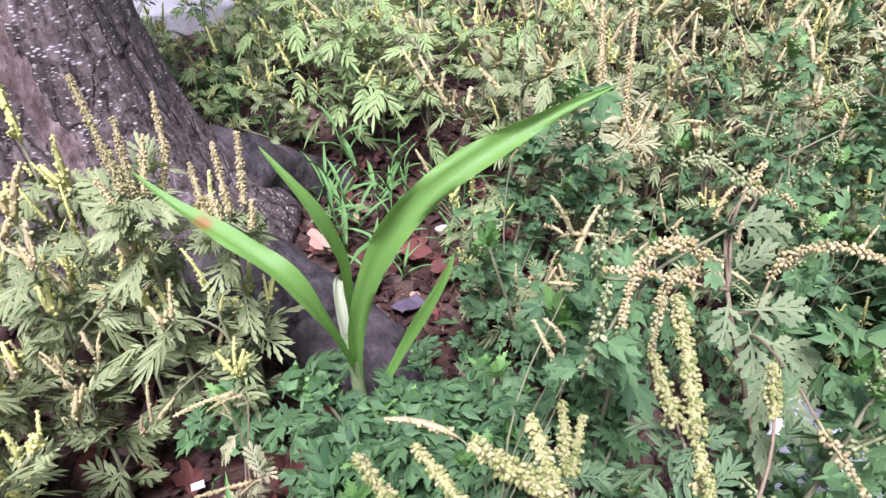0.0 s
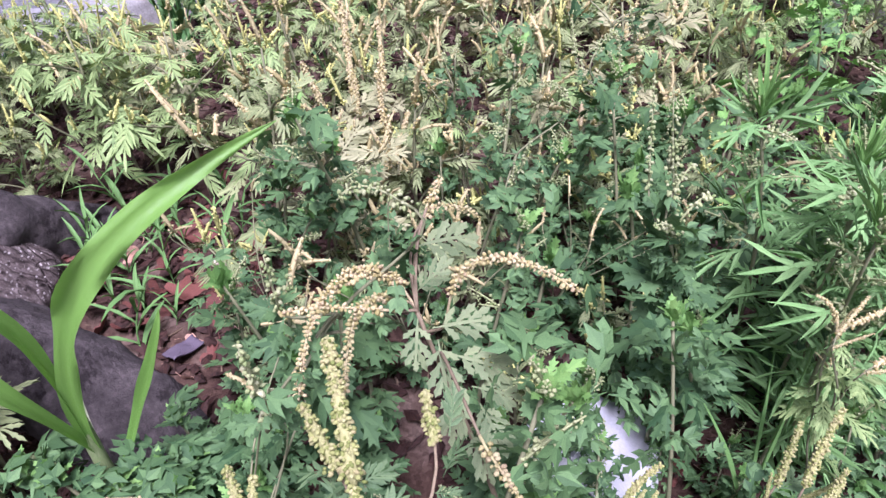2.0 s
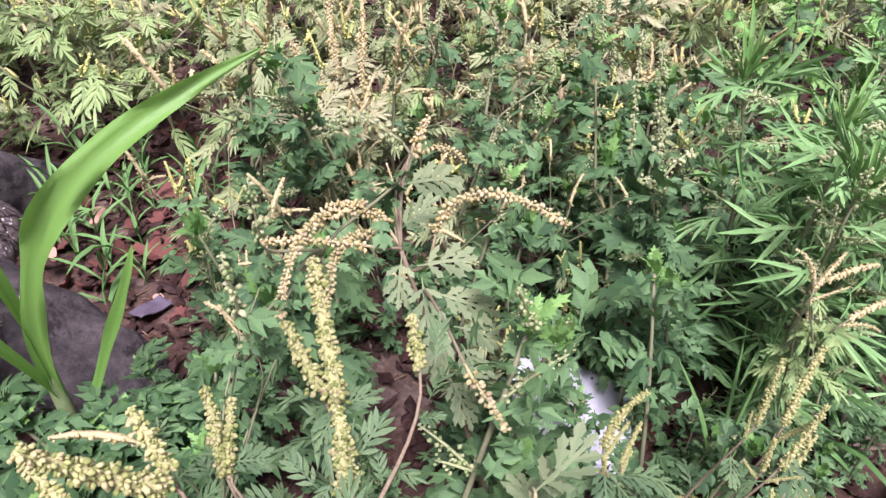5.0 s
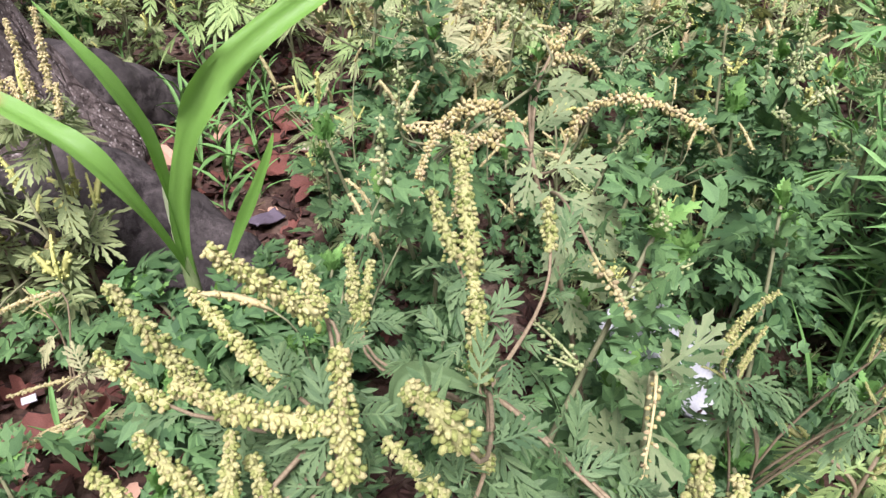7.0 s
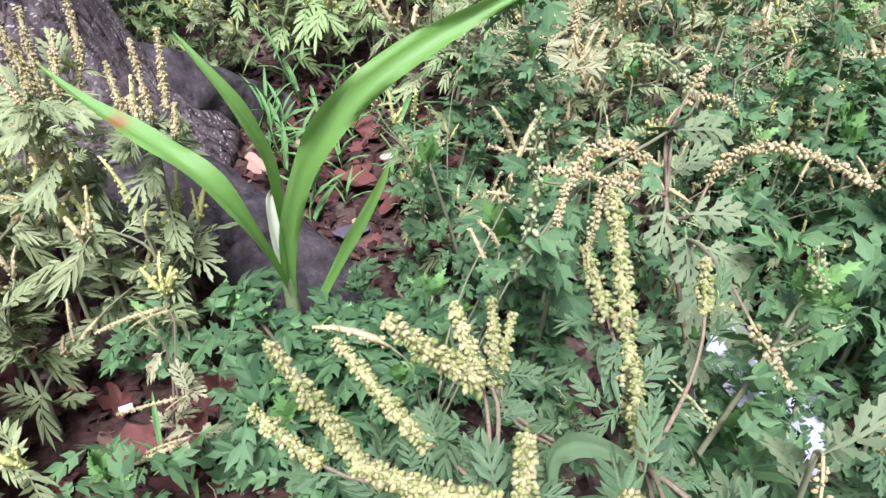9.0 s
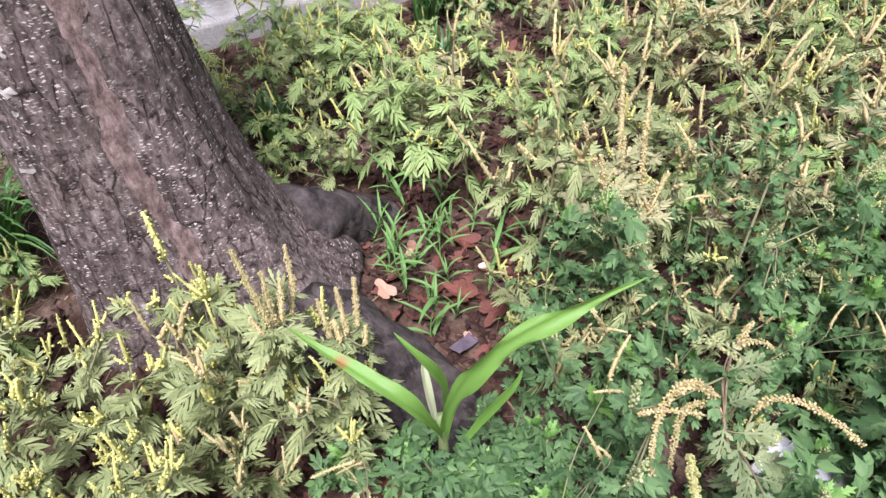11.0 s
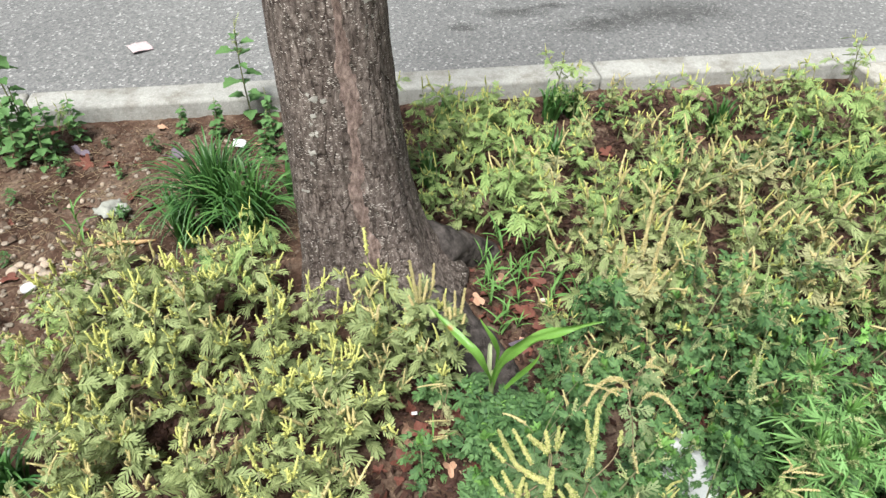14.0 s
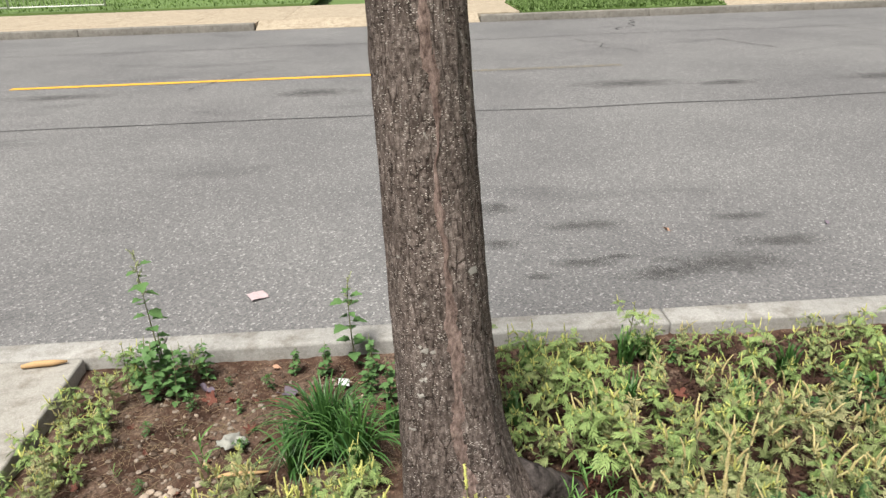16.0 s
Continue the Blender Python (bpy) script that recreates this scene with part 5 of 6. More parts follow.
front_right = [((0.914, 0.648, 0.258), (0.935, 0.702, 0.299), 0.008, 1.05), ((0.903, 0.622, 0.236), (0.912, 0.645, 0.262), 0.004, 1.0), ((0.912, 0.660, 0.258), (0.909, 0.682, 0.287), 0.0, 0.9), ((0.958, 0.646, 0.256), (0.963, 0.660, 0.279), 0.0, 0.8), ((0.850, 0.546, 0.292), (0.834, 0.556, 0.320), 0.006, 1.15),
               ((0.850, 0.556, 0.246), (0.836, 0.579, 0.265), 0.0, 0.8), ((0.865, 0.676, 0.214), (0.871, 0.697, 0.256), 0.0, 0.8), ((0.868, 0.678, 0.220), (0.880, 0.691, 0.247), 0.0, 0.7), ((0.890, 0.600, 0.240), (0.905, 0.630, 0.262), 0.0, 0.9),
               ((0.918, 0.500, 0.250), (0.920, 0.512, 0.285), 0.0, 1.0), ((0.932, 0.494, 0.240), (0.937, 0.505, 0.268), 0.0, 0.9), ((0.880, 0.580, 0.220), (0.870, 0.560, 0.250), 0.0, 0.85)]
plume("ragweed", (0.93, 0.57, soil_height(0.93, 0.57)), (0.895, 0.600, 0.228), [bowed(*a) for a in front_right], "grey", M_SPIKE_GREEN, FRONT_LABEL, M_STEM_RED, 0.00021, 0.00145, 0.0050, 0.03, 2, 0.45, 0.0036)
blade_leaf = bpy.data.objects[[o.name for o in bpy.data.objects if o.parent is None and o.get("label", "") == FRONT_LABEL][0]]
part("bract", blade_mesh("bract", ((-0.005, 0.010, 0.285), (-0.005, 0.022, 0.305), (0.012, 0.016, 0.308), (0.032, -0.004, 0.292)), 0.012, (0.2, -0.6, 1), M_RAG_GREY, 0.001, 0.5, 14, 0.3), blade_leaf, label="smooth grey-green lance-shaped leaf")

spray_curves = [((1.011, 0.740, 0.247), (1.020, 0.785, 0.272), (0.958, 0.782, 0.280), (0.919, 0.717, 0.252), 1.0), ((1.009, 0.746, 0.250), (0.986, 0.774, 0.262), (0.965, 0.745, 0.253), (0.949, 0.727, 0.225), 0.8),
                ((0.999, 0.743, 0.250), (0.979, 0.757, 0.256), (0.950, 0.763, 0.267), (0.932, 0.760, 0.274), 0.6), ((1.020, 0.723, 0.244), (1.040, 0.741, 0.290), (1.056, 0.699, 0.298), (1.060, 0.654, 0.293), 0.75),
                ((1.047, 0.779, 0.285), (1.052, 0.781, 0.291), (1.058, 0.782, 0.296), (1.063, 0.782, 0.302), 0.85), ((1.042, 0.777, 0.279), (1.055, 0.779, 0.288), (1.071, 0.773, 0.286), (1.081, 0.766, 0.270), 0.85),
                ((0.981, 0.640, 0.250), (0.978, 0.628, 0.247), (0.979, 0.616, 0.244), (0.978, 0.603, 0.238), 0.7)]
tan_spray = plume("ragweed", (1.04, 0.65, soil_height(1.04, 0.65)), (1.011, 0.740, 0.245), spray_curves, "broad", M_SPIKE_TAN, "tan-beaded ragweed with arching flower sprays and mildewed leaves", M_STEM_RED, 0.00070, 0.0017, 0.0046, 0.12, 0, 0.62, 0.0, 0.15, (3, 6), 0)
top_stem = Shape()
top_stem.tube(bezier((1.011, 0.740, 0.243), (1.022, 0.762, 0.262), (1.038, 0.776, 0.274), (1.048, 0.779, 0.286), 8), [0.0017 - 0.0008 * i / 8 for i in range(9)], 6)
part("stem", top_stem.mesh("stem", M_STEM_RED), tan_spray, Matrix.Translation(-tan_spray.matrix_basis.translation))
for at, way in (((1.008, 0.735, 0.245), (-0.5, -0.6, -0.4)), ((1.012, 0.720, 0.236), (-0.4, -0.8, -0.3)), ((1.012, 0.725, 0.242), (0.7, -0.6, 0.3)), ((1.014, 0.710, 0.230), (0.6, -0.8, 0.0)), ((1.018, 0.695, 0.212), (0.7, -0.7, -0.1)), ((1.012, 0.700, 0.220), (-0.6, -0.7, 0.0)), ((1.015, 0.745, 0.256), (0.2, -0.5, 0.9)), ((1.020, 0.690, 0.200), (-0.3, -1.0, 0.2)), ((1.03, 0.767, 0.270), (0.6, -0.3, 0.2))):
    part("leaf", rng.choice(LEAVES["broad"]), tan_spray, along(way, (-0.3, -0.5, 0.8), Vector(at) - tan_spray.matrix_basis.translation, rng.uniform(0.5, 0.78)))
sparse = [((0.970, 0.574, 0.230), (0.962, 0.563, 0.225), (0.948, 0.550, 0.212), (0.935, 0.537, 0.190), 0.6)]
plume("ragweed", (0.99, 0.56, soil_height(0.99, 0.56)), (0.972, 0.578, 0.226), sparse, "broad", M_SPIKE_TAN, "mildewed ragweed with one drooping half-bare flower stalk", M_STEM, 0.0010, 0.0015, 0.0058, 0.05, 2, 0.75, 0.0035, 0.12, (2, 4, 6, 8), 0)

tall_left = [((0.756, 0.998, 0.226), (0.764, 1.009, 0.285), 0.0, 1.0), ((0.744, 0.995, 0.222), (0.744, 1.010, 0.280), 0.0, 1.0), ((0.726, 0.998, 0.222), (0.724, 1.020, 0.262), 0.0, 1.1), ((0.757, 0.980, 0.214), (0.762, 0.985, 0.238), 0.0, 0.9), ((0.735, 0.995, 0.215), (0.733, 1.005, 0.240), 0.0, 1.2)]
plume("ragweed", (0.735, 1.02, soil_height(0.735, 1.02)), (0.742, 0.998, 0.212), [bowed(*a) for a in tall_left], "pale", M_SPIKE_TAN, "pale ragweed with three upright cream flower spikes at the tree root", M_STEM, 0.00030, 0.0012, 0.0034, 0.03, 2, 0.75, 0.0030)
leaning = [((0.672, 1.020, 0.245), (0.660, 1.047, 0.336), 0.0, 1.25), ((0.676, 1.022, 0.240), (0.680, 1.045, 0.300), 0.0, 1.2), ((0.684, 1.028, 0.235), (0.696, 1.048, 0.280), 0.0, 1.1), ((0.690, 1.040, 0.222), (0.712, 1.062, 0.262), -0.008, 1.0), ((0.707, 1.058, 0.250), (0.711, 1.066, 0.305), 0.0, 1.0), ((0.668, 1.015, 0.225), (0.655, 1.025, 0.262), 0.0, 1.1)]
plume("ragweed", (0.675, 1.03, soil_height(0.675, 1.03)), (0.675, 1.022, 0.225), [bowed(*a) for a in leaning], "pale", M_SPIKE_TAN, "pale ragweed with a leaning cluster of cream flower spikes", M_STEM, 0.00030, 0.0012, 0.0036, 0.03, 2, 0.75, 0.0030)
spray("ragweed", (0.61, 1.16, soil_height(0.61, 1.16)),
      [((0.604, 1.190, 0.225), (-0.1, 0, 1), 0.7), ((0.59, 1.18, 0.21), (-0.3, 0, 1), 0.7), ((0.632, 1.175, 0.205), (0.2, 0, 1), 0.6), ((0.575, 1.15, 0.2), (-0.3, 0, 1), 0.7)],
      "pale", "yellow", "pale ragweed with short yellow flower spikes against the trunk", 0.062, M_STEM, 3, 0.5, 0.7)
spray("ragweed", (0.72, 0.88, soil_height(0.72, 0.88)),
      [((0.656, 0.935, 0.094), (-1, 0.2, -0.15), 0.9), ((0.700, 0.908, 0.125), (-0.2, 0.2, 1), 0.4), ((0.665, 0.86, 0.075), (-1, 0.1, 0.0), 0.7), ((0.64, 0.82, 0.06), (-1, -0.2, 0.1), 1.0)],
      "dry", "tan", "small dried ragweed with bent cream flower spikes on leaf litter", 0.062, M_STEM_RED, 2, 0.5, 0.6, CREAM)
spray("ragweed", (0.86, 0.76, soil_height(0.86, 0.76)),
      [((0.806, 0.795, 0.192), (-0.6, 0.5, 0.5), 0.9), ((0.913, 0.790, 0.206), (-0.3, 0.2, 1), 0.7), ((0.905, 0.758, 0.256), (-0.1, 0.1, 1), 0.5), ((0.973, 0.850, 0.250), (0.2, 0.2, 1), 0.9), ((0.95, 0.83, 0.215), (-0.4, 0.0, 0.4), 0.7)],
      "mug", "tan", "thin ragweed with tan flower spikes among mugwort", 0.062, M_STEM, 2, 0.5, 0.8, None, 0)
drooping = [((1.024, 0.755, 0.308), (1.012, 0.760, 0.320), (0.998, 0.772, 0.338), (0.984, 0.773, 0.322), 1.0), ((0.938, 0.775, 0.262), (0.936, 0.772, 0.280), (0.935, 0.770, 0.295), (0.934, 0.768, 0.310), 0.7),
            ((0.898, 0.712, 0.272), (0.897, 0.708, 0.290), (0.895, 0.705, 0.305), (0.893, 0.702, 0.320), 0.7), ((0.945, 0.790, 0.225), (0.948, 0.790, 0.245), (0.950, 0.790, 0.260), (0.952, 0.788, 0.275), 0.7), ((0.900, 0.722, 0.240), (0.905, 0.722, 0.255), (0.905, 0.720, 0.268), (0.900, 0.718, 0.280), 0.7)]
plume("mugwort", (0.97, 0.80, soil_height(0.97, 0.80)), (0.975, 0.775, 0.235), drooping, "mug", M_SPIKE_PALE, "mugwort with drooping sprays of pale green buds", M_STEM, 0.00075, 0.0016, 0.0048, 0.05, 2, 0.9, 0.006, 0.12, (2, 4, 6, 8, 9), 8)
upright = [((1.235, 0.712, 0.180), (1.228, 0.718, 0.230), (1.224, 0.728, 0.280), (1.223, 0.735, 0.332), 1.0), ((1.228, 0.715, 0.215), (1.215, 0.715, 0.232), (1.208, 0.716, 0.240), (1.202, 0.716, 0.236), 0.7), ((1.230, 0.715, 0.230), (1.242, 0.712, 0.246), (1.250, 0.710, 0.250), (1.256, 0.708, 0.243), 0.7),
           ((1.226, 0.722, 0.255), (1.236, 0.722, 0.268), (1.242, 0.722, 0.272), (1.246, 0.722, 0.268), 0.6), ((1.260, 0.770, 0.220), (1.262, 0.775, 0.250), (1.264, 0.780, 0.280), (1.266, 0.785, 0.312), 0.6)]
plume("mugwort", (1.24, 0.71, soil_height(1.24, 0.71)), (1.236, 0.712, 0.175), upright, "mug", M_SPIKE_PALE, "upright mugwort topped with pale green bud sprays", M_STEM, 0.00080, 0.0017, 0.0052, 0.0, 2, 1.2, 0.006, 0.12, (3, 5, 6, 7, 8, 9), 10)
hanging = [((1.360, 0.640, 0.262), (1.372, 0.636, 0.270), (1.384, 0.632, 0.262), (1.390, 0.628, 0.236), 0.9), ((1.345, 0.628, 0.250), (1.350, 0.618, 0.256), (1.354, 0.610, 0.248), (1.356, 0.604, 0.228), 0.8), ((1.330, 0.640, 0.250), (1.318, 0.640, 0.262), (1.308, 0.640, 0.262), (1.300, 0.640, 0.252), 0.7), ((1.370, 0.612, 0.238), (1.380, 0.604, 0.240), (1.386, 0.598, 0.232), (1.388, 0.594, 0.214), 0.8)]
plume("mugwort", (1.35, 0.66, soil_height(1.35, 0.66)), (1.348, 0.645, 0.230), hanging, "narrow", M_SPIKE_PALE, "narrow-leaved mugwort with hanging cream-green bud sprays", M_STEM, 0.00075, 0.0017, 0.0045, 0.05, 3, 0.9, 0.006, 0.12, (3, 5, 7, 8, 9), 8)
tan_tall = [((1.232, 1.215, 0.135), (1.256, 1.270, 0.262), 0.0, 1.3), ((1.222, 1.200, 0.085), (1.238, 1.220, 0.170), 0.0, 1.2), ((1.258, 1.190, 0.080), (1.262, 1.205, 0.178), 0.0, 1.2), ((1.280, 1.225, 0.130), (1.300, 1.255, 0.225), 0.0, 1.1),
            ((1.200, 1.230, 0.120), (1.180, 1.245, 0.200), 0.0, 1.1), ((1.165, 1.150, 0.120), (1.155, 1.160, 0.205), 0.0, 1.1), ((1.215, 1.120, 0.090), (1.222, 1.115, 0.165), 0.0, 1.0), ((1.120, 1.225, 0.130), (1.085, 1.268, 0.178), 0.004, 1.0), ((1.245, 1.155, 0.070), (1.270, 1.150, 0.140), 0.0, 1.0)]
plume("ragweed", (1.20, 1.18, soil_height(1.20, 1.18)), (1.215, 1.195, 0.120), [bowed(*a) for a in tan_tall], "dry", M_SPIKE_TAN, "bleached ragweed with long tan flower spikes and cream leaves", M_STEM_RED, 0.0008, 0.0022, 0.0042, 0.02, 3, 0.95, 0.0, 0.7, (3, 5, 7, 9), 14)
bud_mugworts = [o for o in bpy.data.objects if o.name.startswith("mugwort") and o.parent is None and o["label"] in ("mugwort with drooping sprays of pale green buds", "upright mugwort topped with pale green bud sprays")]
for x, y, k in ((1.22, 0.98, 0.85), (1.38, 0.88, 0.9), (1.52, 1.02, 0.95), (1.10, 1.06, 0.75), (1.68, 0.80, 1.0), (1.85, 0.95, 0.95), (1.55, 0.66, 0.9), (1.32, 1.12, 0.8), (2.05, 0.75, 1.0)):
    copy_thing(bud_mugworts[rng.randrange(len(bud_mugworts))], stand(x, y, rng, k))
spray("ragweed", (1.25, 0.575, soil_height(1.25, 0.575)),
      [((1.246, 0.602, 0.232), (-0.3, 0.1, 1), 0.6), ((1.235, 0.59, 0.205), (-0.3, 0.1, 1), 0.5), ((1.30, 0.575, 0.215), (1, -0.2, 0.1), 0.9), ((1.29, 0.555, 0.20), (1, -0.1, 0.0), 0.9), ((1.27, 0.59, 0.222), (0.9, 0.1, 0.25), 0.7)],
      "green", "tan", "olive ragweed with a fan of tan flower spikes", 0.062, M_STEM, 4, 0.55, 0.6, CREAM)
spray("ragweed", (1.06, 0.565, soil_height(1.06, 0.565)),
      [((1.023, 0.578, 0.262), (0.05, 0, 1), 0.7), ((1.012, 0.572, 0.235), (-0.2, 0, 1), 0.4), ((1.035, 0.57, 0.235), (0.3, 0, 1), 0.45), ((1.11, 0.545, 0.25), (0.1, 0, 1), 0.7), ((1.13, 0.54, 0.255), (0.3, 0.1, 1), 0.8), ((1.12, 0.52, 0.235), (0.5, -0.1, 1), 0.7), ((1.095, 0.53, 0.22), (-0.1, 0, 1), 0.5)],
      "grey", "yellow", "ragweed with upright yellow-green flower spikes at the bed edge", 0.062, M_STEM_RED, 4, 0.5, 0.6, DENSE)
for x, y, z in ((1.084, 0.687, 0.215), (1.15, 0.619, 0.20)):
    mugwort(pose(x, y, soil_height(x, y), 0, 0, rng.uniform(0, 360)), rng, z - soil_height(x, y), "young mugwort with a vivid green leaf tuft", "mugwort in the tree bed", "mug", "tip", 0, 0.85, 6)

for x, y, h, k in ((1.07, 0.535, 0.17, 0.9), (1.16, 0.525, 0.16, 0.85), (1.00, 0.520, 0.15, 0.8)):
    ragweed(stand(x, y, rng), rng, h, "green", "green", "leafy olive green ragweed with young flower spikes at the bed edge", "", 4, k, 1, M_STEM_RED, 4, (3, 5, 6))

thin = [o for o in bpy.data.objects if o.parent is None and o.get("label", "").startswith("thin ragweed")][0]
pale_copy = [o for o in bpy.data.objects if o.parent is None and o.get("label", "") == PALE][:6]
for x, y, k in ((1.02, 0.98, 0.75), (1.18, 0.90, 0.8), (1.30, 1.02, 0.8), (1.42, 0.95, 0.85), (1.12, 1.04, 0.7), (1.55, 1.05, 0.9), (1.36, 0.82, 0.7), (1.70, 1.08, 0.9), (1.25, 1.12, 0.8), (0.98, 1.08, 0.7), (1.15, 0.80, 0.6), (1.28, 0.80, 0.65), (1.50, 0.90, 0.8), (1.62, 0.78, 0.8), (1.80, 1.02, 0.9)):
    copy_thing(pale_copy[rng.randrange(6)], stand(x, y, rng, k))
for x, y, k in ((1.12, 0.92, 0.9), (1.25, 0.88, 0.8), (1.40, 1.02, 1.0), (1.48, 0.80, 0.9), (1.62, 0.95, 1.0), (1.02, 1.02, 0.8), (1.30, 1.05, 1.0)):
    copy_thing(thin, stand(x, y, rng, k))

# ragweed along the left slab, behind the trunk and at the kerb
rag_yellow = [o for o in bpy.data.objects if o.name.startswith("ragweed") and o.get("label") == YELLOW and o.parent is None][:6]
BORDERS = [((-0.74, -0.54, 1.04, 2.22), 26, 0.09, 0.5, 0.9), ((-0.54, -0.10, 1.00, 1.38), 14, 0.10, 0.65, 0.9), ((0.66, 1.12, 1.56, 2.12), 32, 0.082, 0.7, 1.1), ((-0.10, 0.36, 1.28, 1.52), 9, 0.09, 0.75, 0.95), ((-0.36, -0.30, 2.18, 2.22), 1, 0.05, 0.6, 0.6)]
for box, count, gap, low, high in BORDERS:
    for x, y in scatter(rng, box, count, gap, lambda x, y: clear_of_trunk(x, y, 0.22), []):
        copy_thing(rag_yellow[rng.randrange(len(rag_yellow))], stand(x, y, rng, rng.uniform(low, high)))


dry_plant = [o for o in bpy.data.objects if o.parent is None and o.get("label", "") == CREAM_LABEL][:3]
for x, y, k in ((-0.66, 1.40, 0.7), (-0.64, 1.62, 0.65), (-0.60, 1.78, 0.5), (-0.68, 1.90, 0.55), (-0.56, 1.32, 0.6)):
    copy_thing(dry_plant[rng.randrange(3)], stand(x, y, rng, k, 25))


# ---- grasses ----
def tuft_mesh(rng, blades, length, width, spread):
    s = Shape()
    for _ in range(blades):
        a = rng.uniform(0, 6.283)
        out = rng.uniform(0.1, 1.0) * spread
        ln = length * rng.uniform(0.6, 1.1)
        bx, by = rng.uniform(-0.025, 0.025), rng.uniform(-0.025, 0.025)
        dx, dy = math.cos(a), math.sin(a)
        pts = bezier((bx, by, -0.01), (bx + dx * out * ln * 0.2, by + dy * out * ln * 0.2, ln * 0.5), (bx + dx * out * ln * 0.6, by + dy * out * ln * 0.6, ln * (0.95 - 0.25 * out)),
                     (bx + dx * out * ln, by + dy * out * ln, ln * (0.95 - 0.65 * out)), 7)
        k = len(s.v)
        for i, p in enumerate(pts):
            w = width * (1 - (i / 7) ** 2) + 0.0003
            s.v.append((p.x - dy * w, p.y + dx * w, p.z + w * 0.4))
            s.v.append((p.x, p.y, p.z))
            s.v.append((p.x + dy * w, p.y - dx * w, p.z + w * 0.4))
            if i:
                b = k + 3 * i
                s.f += [(b - 3, b - 2, b + 1, b), (b - 2, b - 1, b + 2, b + 1)]
    return s.mesh("grass_tuft", M_GRASS)


for x, y, blades, ln, spread in ((0.19, 1.69, 240, 0.31, 0.95), (0.29, 1.62, 110, 0.28, 1.0), (0.10, 1.62, 60, 0.2, 1.0), (1.27, 2.13, 60, 0.16, 0.6), (1.36, 2.16, 40, 0.14, 0.7), (1.81, 1.97, 50, 0.15, 0.6), (-0.16, 0.90, 70, 0.16, 0.9),
                                 (0.80, 1.80, 40, 0.14, 0.8), (0.90, 2.12, 30, 0.14, 0.7), (1.20, 1.85, 30, 0.16, 0.7), (1.55, 1.75, 16, 0.22, 0.7), (1.40, 1.60, 12, 0.24, 0.6), (0.40, 1.80, 30, 0.14, 0.9), (1.35, 0.60, 7, 0.22, 0.9)):
    tagged(new("grass_tuft", tuft_mesh(rng, blades, ln, 0.0040, spread)), "tuft of dark green grass in the tree bed", "grass", kind="stuff").matrix_basis = pose(x, y, soil_height(x, y))

shoot = thing("grass_shoot", pose(1.235, 0.60, soil_height(1.235, 0.60)), "grass shoot with long light green blades", "grass")
for tip, mid, w in (((0.22, 0.02, 0.25), (0.06, 0.0, 0.22), 0.007), ((0.01, 0.0, 0.24), (-0.01, 0.0, 0.12), 0.010), ((0.09, 0.06, 0.15), (0.02, 0.02, 0.12), 0.008), ((-0.03, 0.05, 0.17), (-0.01, 0.01, 0.1), 0.007)):
    m1 = Vector(mid)
    part("blade", blade_mesh("blade", ((0, 0, 0), tuple(m1 * 0.6), tuple(m1), tip), w, (0, -1, 0.4), M_CRAB, 0.0005, 0.2, 14, 0.2), shoot)

CRAB = [blade_mesh("blade", ((0, 0, 0), (0, 0.02, 0.012), (0, 0.045, 0.016), (0, rng.uniform(0.06, 0.085), rng.uniform(-0.01, 0.015))), rng.uniform(0.007, 0.010), (0, 0, 1), M_CRAB, 0.001, rng.uniform(-0.5, 0.5), 8, 0.2) for _ in range(5)]


def crabgrass(m, rng, height):
    plant = thing("crabgrass", m, "light green crabgrass shoot with short broad blades", "grass", "crabgrass by the tree roots")
    s = Shape()
    tip = (rng.uniform(-0.5, 0.5) * height, rng.uniform(-0.5, 0.5) * height, height)
    main = stem_curve(rng, (0, 0, -0.01), tip, 0.15)
    s.tube(main, [0.0017 - 0.0008 * i / 7 for i in range(8)], 4)
    part("stem", s.mesh("crabgrass_stem", M_CRAB), plant)
    for i in range(1, 8):
        w = i * 2.7 + rng.uniform(-0.5, 0.5)
        part("blade", rng.choice(CRAB), plant, along((math.cos(w), math.sin(w), rng.uniform(0.2, 1.1)), (0, 0, 1), main[i], rng.uniform(0.7, 1.25)))
    return plant


spots = scatter(rng, (0.87, 1.12, 1.14, 1.48), 24, 0.042, lambda x, y: True, [])
plant_group(rng, [lambda m, h=h: crabgrass(m, rng, h) for h in (0.07, 0.10, 0.05, 0.08)], spots, 0.6, 0.95)
for x, y, k in ((-0.20, 1.72, 1.2), (-0.18, 1.66, 1.0), (-0.30, 1.85, 0.5), (-0.45, 1.66, 0.5), (0.70, 0.86, 0.9), (0.86, 1.62, 0.9)):
    copy_thing(bpy.data.objects["crabgrass"], stand(x, y, rng, k))


# ---- broad-leaved weeds at the kerb ----
def broad_leaf(rng, ln):
    s = Shape()
    rows = 8
    off = rng.uniform(0, 9)
    for i in range(rows + 1):
        t = i / rows
        w = 0.001 if t < 0.22 else ln * 0.36 * math.sin(math.pi * ((t - 0.2) / 0.82) ** 0.75) * (1 + 0.16 * ((i % 2) * 2 - 1)) + 0.0006
        for k in (-1, -0.5, 0, 0.5, 1):
            s.v.append((w * k, ln * t, -0.25 * ln * t * t + 0.3 * w * abs(k) + 0.003 * noise.noise(Vector((w * k * 70, t * 5, off)))))
        if i:
            for k in range(4):
                b = 5 * i + k
                s.f.append((b - 5, b - 4, b + 1, b))
    return s.mesh("broad_leaf", M_BROAD)


BROAD = [broad_leaf(rng, rng.uniform(0.05, 0.075)) for _ in range(4)]


